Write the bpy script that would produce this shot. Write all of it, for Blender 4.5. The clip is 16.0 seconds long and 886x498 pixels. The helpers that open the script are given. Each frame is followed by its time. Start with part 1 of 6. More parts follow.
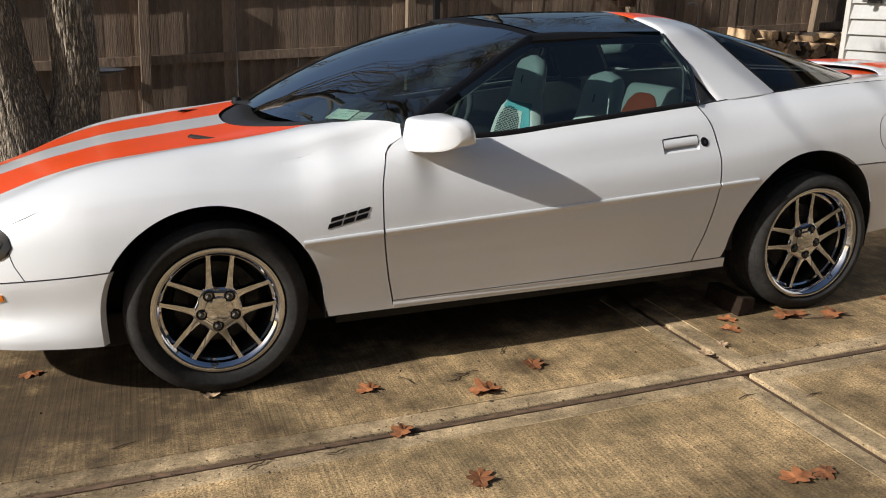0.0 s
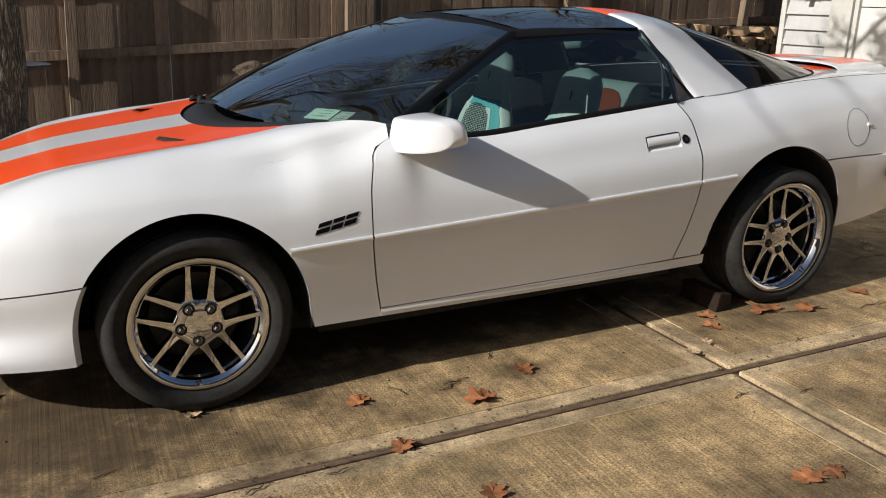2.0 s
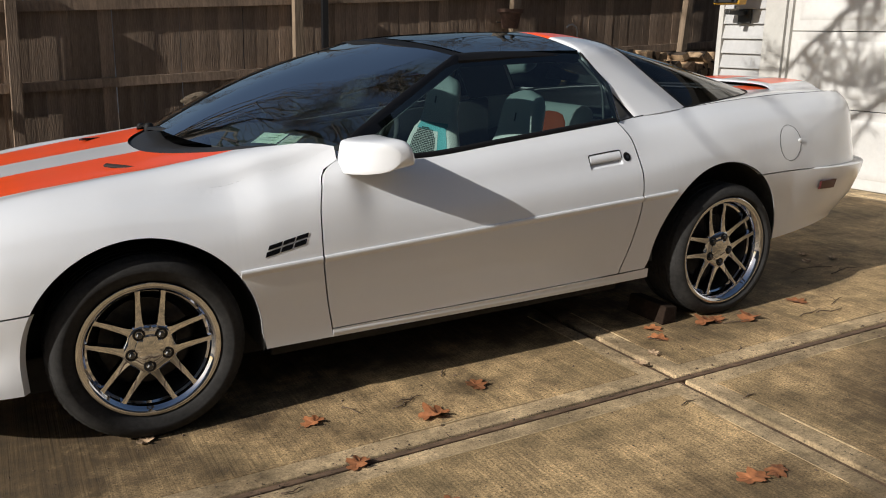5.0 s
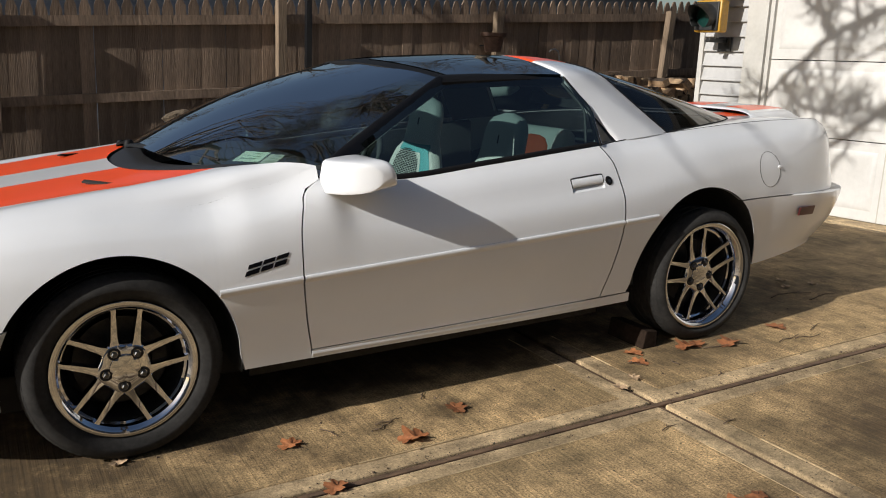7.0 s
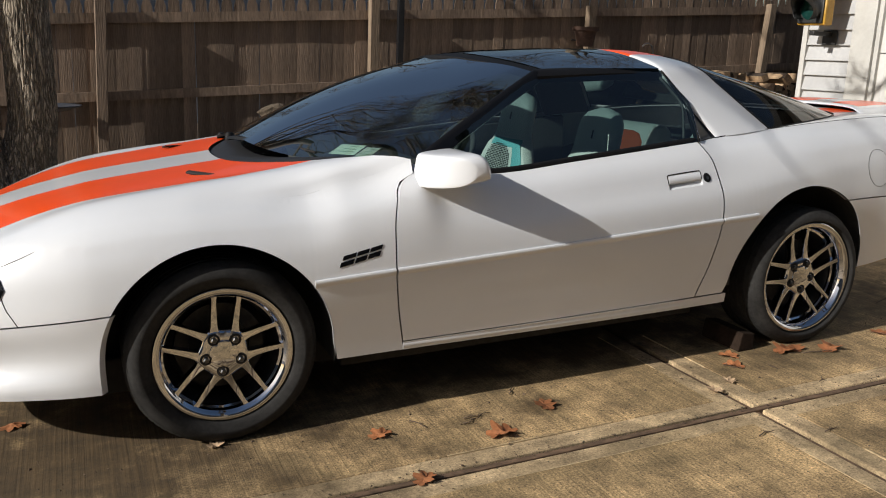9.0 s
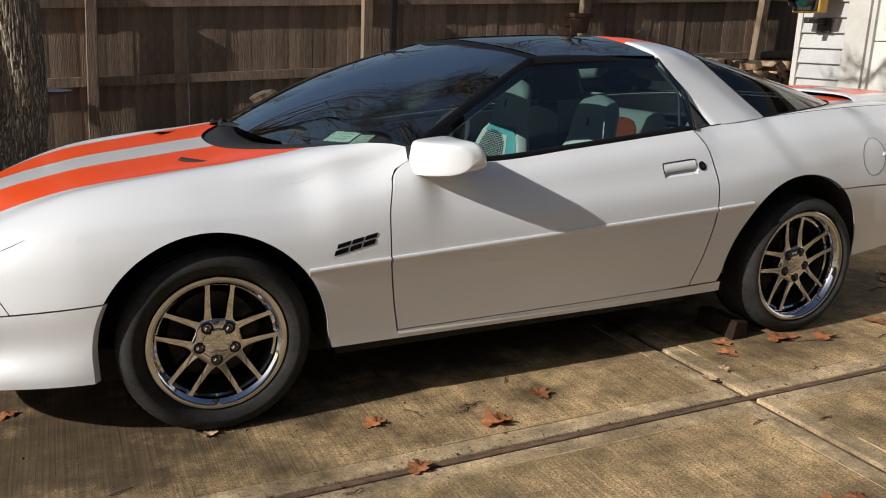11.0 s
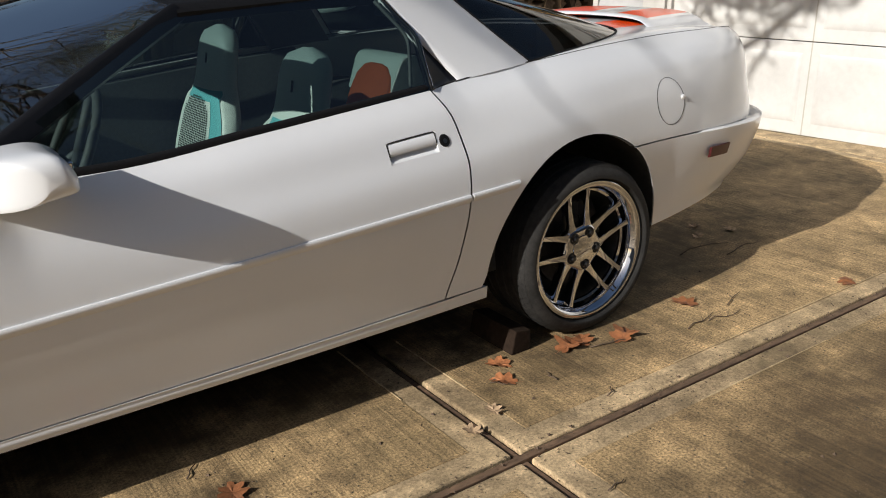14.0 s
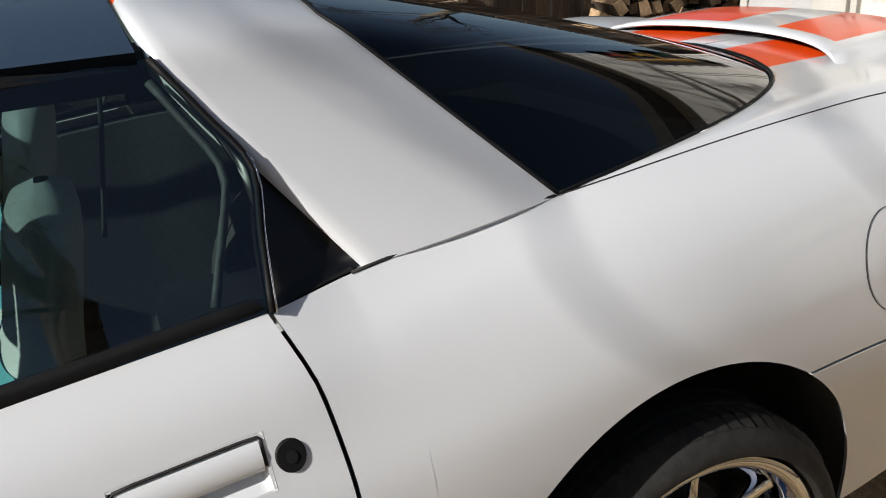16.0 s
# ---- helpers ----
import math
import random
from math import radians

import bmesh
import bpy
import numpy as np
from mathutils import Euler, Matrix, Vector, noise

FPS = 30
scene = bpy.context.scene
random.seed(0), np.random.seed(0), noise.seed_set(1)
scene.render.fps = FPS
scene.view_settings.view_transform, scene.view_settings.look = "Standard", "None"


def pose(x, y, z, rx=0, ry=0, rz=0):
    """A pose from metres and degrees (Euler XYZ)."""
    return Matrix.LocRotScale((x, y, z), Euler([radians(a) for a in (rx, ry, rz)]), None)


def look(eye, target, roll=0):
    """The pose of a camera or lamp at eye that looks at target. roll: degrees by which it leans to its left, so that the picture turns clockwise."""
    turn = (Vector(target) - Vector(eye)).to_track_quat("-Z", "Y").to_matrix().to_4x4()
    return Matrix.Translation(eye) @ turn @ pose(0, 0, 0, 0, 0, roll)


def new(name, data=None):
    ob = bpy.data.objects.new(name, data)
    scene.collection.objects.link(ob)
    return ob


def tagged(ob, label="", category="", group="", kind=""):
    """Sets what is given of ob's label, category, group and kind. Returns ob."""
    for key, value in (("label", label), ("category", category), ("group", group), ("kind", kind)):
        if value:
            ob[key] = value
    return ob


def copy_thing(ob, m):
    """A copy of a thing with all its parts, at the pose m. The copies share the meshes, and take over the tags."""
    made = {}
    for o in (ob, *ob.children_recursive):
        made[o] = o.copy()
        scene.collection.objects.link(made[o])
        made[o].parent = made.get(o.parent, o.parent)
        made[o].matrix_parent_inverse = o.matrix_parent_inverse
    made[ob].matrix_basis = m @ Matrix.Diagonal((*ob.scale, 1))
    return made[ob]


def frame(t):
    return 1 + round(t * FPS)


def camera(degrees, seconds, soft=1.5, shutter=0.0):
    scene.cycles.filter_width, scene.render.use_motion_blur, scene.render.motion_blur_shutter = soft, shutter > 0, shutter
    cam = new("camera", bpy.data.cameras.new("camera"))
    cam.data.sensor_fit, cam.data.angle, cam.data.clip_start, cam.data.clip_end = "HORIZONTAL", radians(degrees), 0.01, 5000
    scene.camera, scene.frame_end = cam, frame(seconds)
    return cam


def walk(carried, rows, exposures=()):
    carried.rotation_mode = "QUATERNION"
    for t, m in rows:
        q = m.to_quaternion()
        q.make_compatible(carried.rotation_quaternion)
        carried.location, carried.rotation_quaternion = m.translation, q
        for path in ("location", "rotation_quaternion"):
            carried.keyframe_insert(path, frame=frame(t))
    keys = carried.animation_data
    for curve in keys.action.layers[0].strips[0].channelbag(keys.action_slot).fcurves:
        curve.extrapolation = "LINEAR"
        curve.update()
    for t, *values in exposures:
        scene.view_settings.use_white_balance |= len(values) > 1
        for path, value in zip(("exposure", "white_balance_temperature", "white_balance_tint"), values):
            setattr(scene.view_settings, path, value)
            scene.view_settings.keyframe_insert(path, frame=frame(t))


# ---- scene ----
cam = camera(55.0, 16.0, 1.0)
PATH = [
    (0, (-0.168, -3.783, 1.349), (0.456, -1.967, 0.79), -0.7),
    (0.5, (-0.211, -3.732, 1.347), (0.346, -1.894, 0.789), -0.8),
    (1, (-0.23, -3.628, 1.332), (0.235, -1.768, 0.763), -2.2),
    (1.5, (-0.292, -3.586, 1.334), (0.293, -1.769, 0.739), -1.1),
    (2, (-0.355, -3.583, 1.362), (0.439, -1.841, 0.784), -0.3),
    (2.5, (-0.373, -3.616, 1.349), (0.534, -1.911, 0.827), 1.4),
    (3, (-0.366, -3.609, 1.335), (0.653, -1.961, 0.841), 2.1),
    (3.5, (-0.363, -3.615, 1.345), (0.625, -1.958, 0.817), 1.2),
    (4, (-0.37, -3.626, 1.345), (0.521, -1.922, 0.795), -0.6),
    (6.5, (-0.355, -3.649, 1.326), (0.579, -1.941, 0.866), -0.8),
    (7, (-0.362, -3.625, 1.334), (0.584, -1.925, 0.87), 0.1),
    (7.5, (-0.374, -3.617, 1.337), (0.514, -1.886, 0.872), 0.3),
    (8, (-0.385, -3.619, 1.334), (0.456, -1.862, 0.881), 0.4),
    (8.5, (-0.386, -3.623, 1.331), (0.418, -1.85, 0.875), 0.2),
    (9, (-0.387, -3.609, 1.329), (0.381, -1.825, 0.855), -0.1),
    (11.5, (-0.39, -3.591, 1.333), (0.408, -1.833, 0.813), 0.3),
    (12, (-0.369, -3.58, 1.343), (0.533, -1.886, 0.78), 0.3),
    (12.5, (-0.265, -3.514, 1.357), (0.758, -1.905, 0.751), 0.3),
    (13, (0.029, -3.4, 1.366), (1.008, -1.79, 0.695), -1.5),
    (13.5, (0.287, -3.222, 1.356), (1.225, -1.598, 0.661), -3.5),
    (14, (0.574, -2.93, 1.353), (1.613, -1.366, 0.665), -2.5),
    (14.5, (0.933, -2.654, 1.332), (1.883, -1.058, 0.589), -2.9),
    (15, (1.279, -2.344, 1.313), (2.19, -0.763, 0.492), -3.8),
    (15.5, (1.568, -2.032, 1.318), (2.438, -0.418, 0.521), -4.0),
    (16, (1.812, -1.707, 1.347), (2.546, -0.001, 0.604), -5.5),
]
# The driveway climbs towards the garage: things that stand on it are laid out level and tipped by SLOPE.
SLOPE = Vector((0.0398, -0.0057, 1.0)).normalized().rotation_difference(Vector((0, 0, 1))).to_matrix().to_4x4()
walk(cam, [(t, SLOPE @ look(eye, target, roll)) for t, eye, target, roll in PATH], exposures=[(0.0, 0.10), (2.0, 0.07), (3.5, -0.04), (9.0, -0.03), (12.5, 0.0), (14.0, 0.03), (16.0, 0.10)])

# ---- light ----
SUN_WAY = (SLOPE.to_3x3() @ Vector((1.75, 0.22, -1.0))).normalized()
sun = new("sun", bpy.data.lights.new("sun", "SUN"))
sun.data.energy, sun.data.angle, sun.data.color = 5.0, radians(0.53), (1.0, 0.96, 0.895)
sun.matrix_basis = look((-12, -3, 8), Vector((-12, -3, 8)) + SUN_WAY)
world = bpy.data.worlds.new("sky")
scene.world = world
world.use_nodes = True
wn = world.node_tree
sky = wn.nodes.new("ShaderNodeTexSky")
sky.sky_type, sky.sun_disc = "NISHITA", False
sky.sun_elevation = math.asin(-SUN_WAY.z)
sky.sun_rotation = math.atan2(-SUN_WAY.x, -SUN_WAY.y)
sky.air_density, sky.dust_density, sky.ozone_density = 1.0, 1.6, 1.2
wn.nodes["Background"].inputs["Strength"].default_value = 0.068
wn.links.new(sky.outputs["Color"], wn.nodes["Background"].inputs["Color"])


# ---- materials ----
def material(name, colour, rough=0.5, metal=0.0, coat=0.0, grain=0.0, scale=30.0, stain=0.0, stain_scale=2.0, bump=0.0, bump_scale=None, spec=0.5, stretch=(1, 1, 1), vary=0.0):
    """A Principled material with grain and stains in its colour and a fine relief."""
    m = bpy.data.materials.new(name)
    m.use_nodes = True
    n, l = m.node_tree.nodes, m.node_tree.links
    p = n["Principled BSDF"]
    p.inputs["Base Color"].default_value = (*colour, 1)
    p.inputs["Roughness"].default_value, p.inputs["Metallic"].default_value = rough, metal
    p.inputs["Coat Weight"].default_value, p.inputs["Coat Roughness"].default_value = coat, 0.08
    p.inputs["Specular IOR Level"].default_value = spec
    tc, mp = n.new("ShaderNodeTexCoord"), n.new("ShaderNodeMapping")
    mp.inputs["Scale"].default_value = stretch
    l.new(tc.outputs["Object"], mp.inputs["Vector"])
    last = None
    for amount, sc, detail in ((grain, scale, 6), (stain, stain_scale, 5)):
        if not amount:
            continue
        t, r, x = n.new("ShaderNodeTexNoise"), n.new("ShaderNodeMapRange"), n.new("ShaderNodeMix")
        t.inputs["Scale"].default_value, t.inputs["Detail"].default_value, t.inputs["Roughness"].default_value = sc, detail, 0.62
        l.new(mp.outputs["Vector"], t.inputs["Vector"])
        r.inputs["From Min"].default_value, r.inputs["From Max"].default_value = 0.3, 0.7
        r.inputs["To Min"].default_value, r.inputs["To Max"].default_value = 1 - amount, 1 + amount * 0.6
        l.new(t.outputs["Fac"], r.inputs["Value"])
        x.data_type, x.blend_type = "RGBA", "MULTIPLY"
        x.inputs["Factor"].default_value = 1
        if last:
            l.new(last, x.inputs["A"])
        else:
            x.inputs["A"].default_value = (*colour, 1)
        l.new(r.outputs["Result"], x.inputs["B"])
        last = x.outputs["Result"]
    if vary:
        o, r, x = n.new("ShaderNodeObjectInfo"), n.new("ShaderNodeMapRange"), n.new("ShaderNodeMix")
        r.inputs["To Min"].default_value, r.inputs["To Max"].default_value = 1 - vary, 1 + vary
        l.new(o.outputs["Random"], r.inputs["Value"])
        x.data_type, x.blend_type = "RGBA", "MULTIPLY"
        x.inputs["Factor"].default_value = 1
        if last:
            l.new(last, x.inputs["A"])
        else:
            x.inputs["A"].default_value = (*colour, 1)
        l.new(r.outputs["Result"], x.inputs["B"])
        last = x.outputs["Result"]
    if last:
        l.new(last, p.inputs["Base Color"])
    if bump:
        t, b = n.new("ShaderNodeTexNoise"), n.new("ShaderNodeBump")
        t.inputs["Scale"].default_value, t.inputs["Detail"].default_value = bump_scale or scale, 8
        l.new(mp.outputs["Vector"], t.inputs["Vector"])
        b.inputs["Strength"].default_value, b.inputs["Distance"].default_value = 1.0, bump
        l.new(t.outputs["Fac"], b.inputs["Height"])
        l.new(b.outputs["Normal"], p.inputs["Normal"])
    return m


def glass(name, tint, gloss=0.02, ior=1.5, gain=0.48, power=1.0):
    """A thin pane: light passes it tinted, and its gloss follows Fresnel."""
    m = bpy.data.materials.new(name)
    m.use_nodes = True
    n, l = m.node_tree.nodes, m.node_tree.links
    n.remove(n["Principled BSDF"])
    t, g, f, x = n.new("ShaderNodeBsdfTransparent"), n.new("ShaderNodeBsdfGlossy"), n.new("ShaderNodeFresnel"), n.new("ShaderNodeMixShader")
    t.inputs["Color"].default_value = (*tint, 1)
    g.inputs["Roughness"].default_value = gloss
    f.inputs["IOR"].default_value = ior
    k = n.new("ShaderNodeMath")
    k.operation, k.inputs[1].default_value = "MULTIPLY", gain
    h = n.new("ShaderNodeMath")
    h.operation, h.inputs[1].default_value = "POWER", power
    k.use_clamp = True
    l.new(f.outputs["Fac"], h.inputs[0])
    l.new(h.outputs["Value"], k.inputs[0])
    l.new(k.outputs["Value"], x.inputs["Fac"])
    l.new(t.outputs["BSDF"], x.inputs[1])
    l.new(g.outputs["BSDF"], x.inputs[2])
    l.new(x.outputs["Shader"], n["Material Output"].inputs["Surface"])
    return m


PAINT = material("white_paint", (0.755, 0.77, 0.795), 0.28, 0, 0.8, stain=0.025, stain_scale=3.0)
ORANGE = material("orange_stripe", (0.95, 0.085, 0.006), 0.32, 0, 0.35, stain=0.05, stain_scale=4.0)
BLACK_GLOSS = material("gloss_black", (0.005, 0.005, 0.006), 0.06, spec=0.5, grain=0.2, scale=40)
BLACK_TRIM = material("black_trim", (0.008, 0.008, 0.009), 0.62, spec=0.18, grain=0.3, scale=120, bump=0.0003, bump_scale=300)
DARK = material("dark_inner", (0.025, 0.023, 0.022), 0.8, grain=0.4, scale=20)
LINER = material("wheel_liner", (0.035, 0.034, 0.033), 0.75, grain=0.4, scale=25, bump=0.002, bump_scale=60)
RUBBER = material("tyre_rubber", (0.027, 0.026, 0.025), 0.8, spec=0.3, grain=0.35, scale=50, stain=0.4, stain_scale=8, bump=0.0006, bump_scale=200)
CHROME = material("chrome", (0.60, 0.62, 0.665), 0.04, 1.0, grain=0.04, scale=15)
# The barrel is a darker metal than the chrome lip and spokes.
BARREL = material("dark_barrel", (0.10, 0.097, 0.095), 0.42, 0.8, grain=0.3, scale=20)
NUT = material("lug_nut", (0.10, 0.10, 0.10), 0.3, 0.9)
STEEL = material("brake_steel", (0.05, 0.048, 0.046), 0.5, 0.7, grain=0.4, scale=40)
WS_GLASS = glass("windshield_glass", (0.38, 0.50, 0.475), gain=26.0, power=1.5)
SIDE_GLASS = glass("side_window_glass", (0.35, 0.475, 0.445), gain=2.5)
ROOF_GLASS = glass("tinted_roof_glass", (0.30, 0.36, 0.37), gain=0.65)
SATIN = material("satin_black", (0.006, 0.006, 0.007), 0.32, spec=0.35, grain=0.2, scale=60)
HATCH_GLASS = glass("tinted_hatch_glass", (0.05, 0.06, 0.065), gain=1.25)
AMBER = material("amber_lens", (0.85, 0.22, 0.02), 0.15, 0, 1.0, grain=0.25, scale=60, stretch=(4, 4, 0.5))
RED_LENS = material("red_lens", (0.07, 0.010, 0.011), 0.4, 0, 0.05, grain=0.3, scale=80)
LEATHER = material("white_leather", (0.72, 0.77, 0.74), 0.5, grain=0.08, scale=60, bump=0.0008, bump_scale=250)
AQUA = material("aqua_leather", (0.13, 0.46, 0.50), 0.5, grain=0.08, scale=60)
CLOTH_ORANGE = material("orange_cloth", (0.55, 0.10, 0.03), 0.8, grain=0.2, scale=90)
STITCH = material("dark_stitch", (0.03, 0.04, 0.04), 0.8)
CABIN = material("dark_cabin", (0.055, 0.062, 0.063), 0.65, grain=0.25, scale=80, bump=0.0006, bump_scale=200)
PAPER_GREEN = material("green_sticker", (0.72, 0.88, 0.76), 0.6)
PAPER_WHITE = material("pale_sticker", (0.55, 0.62, 0.55), 0.6)
INK = material("sticker_ink", (0.26, 0.38, 0.30), 0.7)


# ---- mesh helpers ----
from mathutils import kdtree


def spline(xs, ys):
    """A smooth monotone curve through points, as a function."""
    xs, ys = np.array(xs, float), np.array(ys, float)
    h, d = np.diff(xs), np.diff(ys) / np.diff(xs)
    m = np.zeros(len(xs))
    m[0], m[-1] = d[0], d[-1]
    for i in range(1, len(xs) - 1):
        if d[i - 1] * d[i] > 0:
            w1, w2 = 2 * h[i] + h[i - 1], h[i] + 2 * h[i - 1]
            m[i] = (w1 + w2) / (w1 / d[i - 1] + w2 / d[i])

    def at(x):
        i = min(max(int(np.searchsorted(xs, x)) - 1, 0), len(xs) - 2)
        t = min(max((x - xs[i]) / h[i], 0.0), 1.0)
        return float((1 + 2 * t) * (1 - t) ** 2 * ys[i] + t * (1 - t) ** 2 * h[i] * m[i] + t * t * (3 - 2 * t) * ys[i + 1] + t * t * (t - 1) * h[i] * m[i + 1])

    return at


def curve3(points):
    """A smooth curve through 3D points, on 0 to 1 by length."""
    p = [Vector(q) for q in points]
    s = [0.0]
    for a, b in zip(p, p[1:]):
        s.append(s[-1] + (b - a).length)
    s = [v / s[-1] for v in s]
    fs = [spline(s, [q[k] for q in p]) for k in range(3)]
    return lambda t: Vector([g(t) for g in fs])


def link(name, verts, faces, mats, parent=None, label="", smooth=True, slots=None, m=None, sharp=None):
    """One mesh object from plain lists."""
    me = bpy.data.meshes.new(name)
    me.from_pydata([tuple(v) for v in verts], [], faces)
    for mt in mats if isinstance(mats, (list, tuple)) else [mats]:
        me.materials.append(mt)
    if slots is not None:
        me.polygons.foreach_set("material_index", slots)
    me.polygons.foreach_set("use_smooth", [smooth] * len(me.polygons))
    if sharp and smooth:
        me.set_sharp_from_angle(angle=radians(sharp))
    me.update()
    ob = new(name, me)
    ob.parent = parent
    if m is not None:
        ob.matrix_basis = m
    if label:
        ob["label"] = label
    return ob


def part(name, bm, mat, parent=None, label="", smooth=True, m=None, sharp=20):
    """Links a bmesh as one mesh object under a thing or a part."""
    me = bpy.data.meshes.new(name)
    bm.normal_update()
    bm.to_mesh(me)
    bm.free()
    me.materials.append(mat)
    me.polygons.foreach_set("use_smooth", [smooth] * len(me.polygons))
    if smooth and sharp:
        me.set_sharp_from_angle(angle=radians(sharp))
    ob = new(name, me)
    ob.parent = parent
    if m is not None:
        ob.matrix_basis = m
    if label:
        ob["label"] = label
    return ob


def thing(name, label, category, m=None, group="", kind="", slope=True):
    ob = new(name)
    ob.empty_display_size = 0.1
    ob.matrix_basis = (SLOPE if slope else Matrix()) @ (m or Matrix())
    return tagged(ob, label, category, group, kind)


def box(x0, y0, z0, x1, y1, z1, bevel=0.0, bm=None, seg=2):
    own = bmesh.new()
    bmesh.ops.create_cube(own, size=1, matrix=Matrix.Translation(((x0 + x1) / 2, (y0 + y1) / 2, (z0 + z1) / 2)) @ Matrix.Diagonal((x1 - x0, y1 - y0, z1 - z0, 1)))
    if bevel:
        bmesh.ops.bevel(own, geom=own.edges[:], offset=bevel, segments=seg, affect="EDGES", profile=0.5)
    if bm is None:
        return own
    me = bpy.data.meshes.new("scratch")
    own.to_mesh(me)
    own.free()
    bm.from_mesh(me)
    bpy.data.meshes.remove(me)
    return bm


def sheet(rows, close_u=False):
    """Vertices and faces of a grid given as rows of points."""
    nu, nv = len(rows), len(rows[0])
    verts = [p for r in rows for p in r]
    faces = []
    for i in range(nu if close_u else nu - 1):
        j = (i + 1) % nu
        for k in range(nv - 1):
            faces.append((i * nv + k, j * nv + k, j * nv + k + 1, i * nv + k + 1))
    return verts, faces


def shell(rows, thick, inward, hole=None, deep=None):
    """A grid whose border is turned inward by thick along inward(point): a pressed panel with a flange round it."""
    verts, faces = sheet(rows)
    nu, nv = len(rows), len(rows[0])
    if hole:
        faces = [f for f in faces if not hole(sum((Vector(verts[i]) for i in f), Vector()) / 4)]
    ring = [i * nv for i in range(nu)] + [(nu - 1) * nv + k for k in range(1, nv)] + [i * nv + nv - 1 for i in range(nu - 2, -1, -1)] + [k for k in range(nv - 2, 0, -1)]
    base = len(verts)
    for i in ring:
        v = Vector(verts[i])
        verts.append(v + inward(v) * thick)
    n = len(ring)
    for a in range(n):
        b = (a + 1) % n
        faces.append((ring[a], ring[b], base + b, base + a))
    return verts, faces


def tube(points, radii, sides=6, cap=True):
    """A tapered tube along points."""
    verts, faces, p = [], [], [Vector(q) for q in points]
    ref = Vector((0.31, 0.53, 0.79))
    for i, c in enumerate(p):
        d = (p[min(i + 1, len(p) - 1)] - p[max(i - 1, 0)]).normalized()
        a = d.cross(ref).normalized()
        b = d.cross(a)
        r = radii[i] if hasattr(radii, "__len__") else radii
        verts += [c + a * r * math.cos(2 * math.pi * k / sides) + b * r * math.sin(2 * math.pi * k / sides) for k in range(sides)]
    for i in range(len(p) - 1):
        for k in range(sides):
            j = (k + 1) % sides
            faces.append((i * sides + k, i * sides + j, (i + 1) * sides + j, (i + 1) * sides + k))
    if cap:
        faces.append(tuple(range(sides - 1, -1, -1)))
        faces.append(tuple(range((len(p) - 1) * sides, len(p) * sides)))
    return verts, faces


def revolve(profile, steps=64, axis="y"):
    """A ring turned round the y axis from (radius, y) pairs."""
    rows = []
    for i in range(steps):
        a = 2 * math.pi * i / steps
        rows.append([(r * math.cos(a), y, r * math.sin(a)) for r, y in profile])
    return sheet(rows, close_u=True)


def extrude_outline(outline, y0, y1, chamfer=0.0):
    """A solid from an outline of (x, z) pairs between two depths; the front, at y0, may be chamfered inwards."""
    n = len(outline)
    cx, cz = sum(p[0] for p in outline) / n, sum(p[1] for p in outline) / n
    verts = []
    for x, z in outline:
        d = math.hypot(cx - x, cz - z) or 1
        verts.append((x + (cx - x) / d * chamfer, y0, z + (cz - z) / d * chamfer))
    verts += [(x, y0 + (y1 - y0) * min(0.3, 1), z) for x, z in outline]
    verts += [(x, y1, z) for x, z in outline]
    faces = [tuple(range(n)), tuple(range(3 * n - 1, 2 * n - 1, -1))]
    for s in (0, n):
        for i in range(n):
            j = (i + 1) % n
            faces.append((s + i, s + n + i, s + n + j, s + j))
    return verts, faces


# ---- the car: body shape ----
# Plan outline of the left side: from the nose round to the tail.
_plan = [(-1.08, 0), (-1.07, 0.2), (-1.035, 0.38), (-0.965, 0.53), (-0.835, 0.675), (-0.645, 0.80), (-0.37, 0.893), (0, 0.928), (0.6, 0.940), (1.28, 0.946),
         (2.0, 0.935), (2.47, 0.918), (2.80, 0.892), (3.22, 0.868), (3.43, 0.825), (3.60, 0.725), (3.72, 0.58), (3.79, 0.40), (3.82, 0.2), (3.83, 0)]
_dense = [curve3([(x, y, 0) for x, y in _plan])(i / 600) for i in range(601)]
_plan_x, _plan_y = [p.x for p in _dense], [p.y for p in _dense]
Z_BOTTOM = spline([-1.071, -0.383, 0.358, 2.116, 2.901, 3.438, 3.842], [0.219, 0.237, 0.249, 0.242, 0.303, 0.338, 0.350])
Z_TRIM = spline([-1.071, -0.348, 0.371, 0.587, 2.006, 2.828, 3.424, 3.830], [0.430, 0.501, 0.550, 0.560, 0.615, 0.638, 0.624, 0.602])
HOOD_Z = spline([-1.080, -0.976, -0.862, -0.748, -0.529, -0.347, -0.078, 0.145, 0.319, 0.505, 0.651, 0.797], [0.526, 0.618, 0.692, 0.739, 0.822, 0.873, 0.915, 0.938, 0.949, 0.972, 1.016, 1.067])
HOOD_K = spline([-1.08, -0.6, -0.1, 0.05, 0.3, 0.45, 0.8], [0.12, 0.16, 0.18, 0.205, 0.24, 0.20, 0.185])
BELT = spline([0.698, 0.875, 1.030, 1.399, 2.020, 2.438, 3.047, 3.388, 3.611, 3.805], [0.863, 0.851, 0.851, 0.878, 0.925, 0.951, 0.974, 0.978, 0.963, 0.935])
D_TOP = spline([-1.08, -0.65, -0.2, 0.4, 0.78, 1.2, 1.97, 2.1, 2.43, 3.05, 3.5, 3.83], [0.10, 0.13, 0.165, 0.165, 0.148, 0.144, 0.150, 0.180, 0.205, 0.205, 0.115, 0.085])
D_FOUR = spline([-1.08, 0.0, 3.25, 3.55, 3.83], [0.012, 0.012, 0.012, 0.018, 0.022])
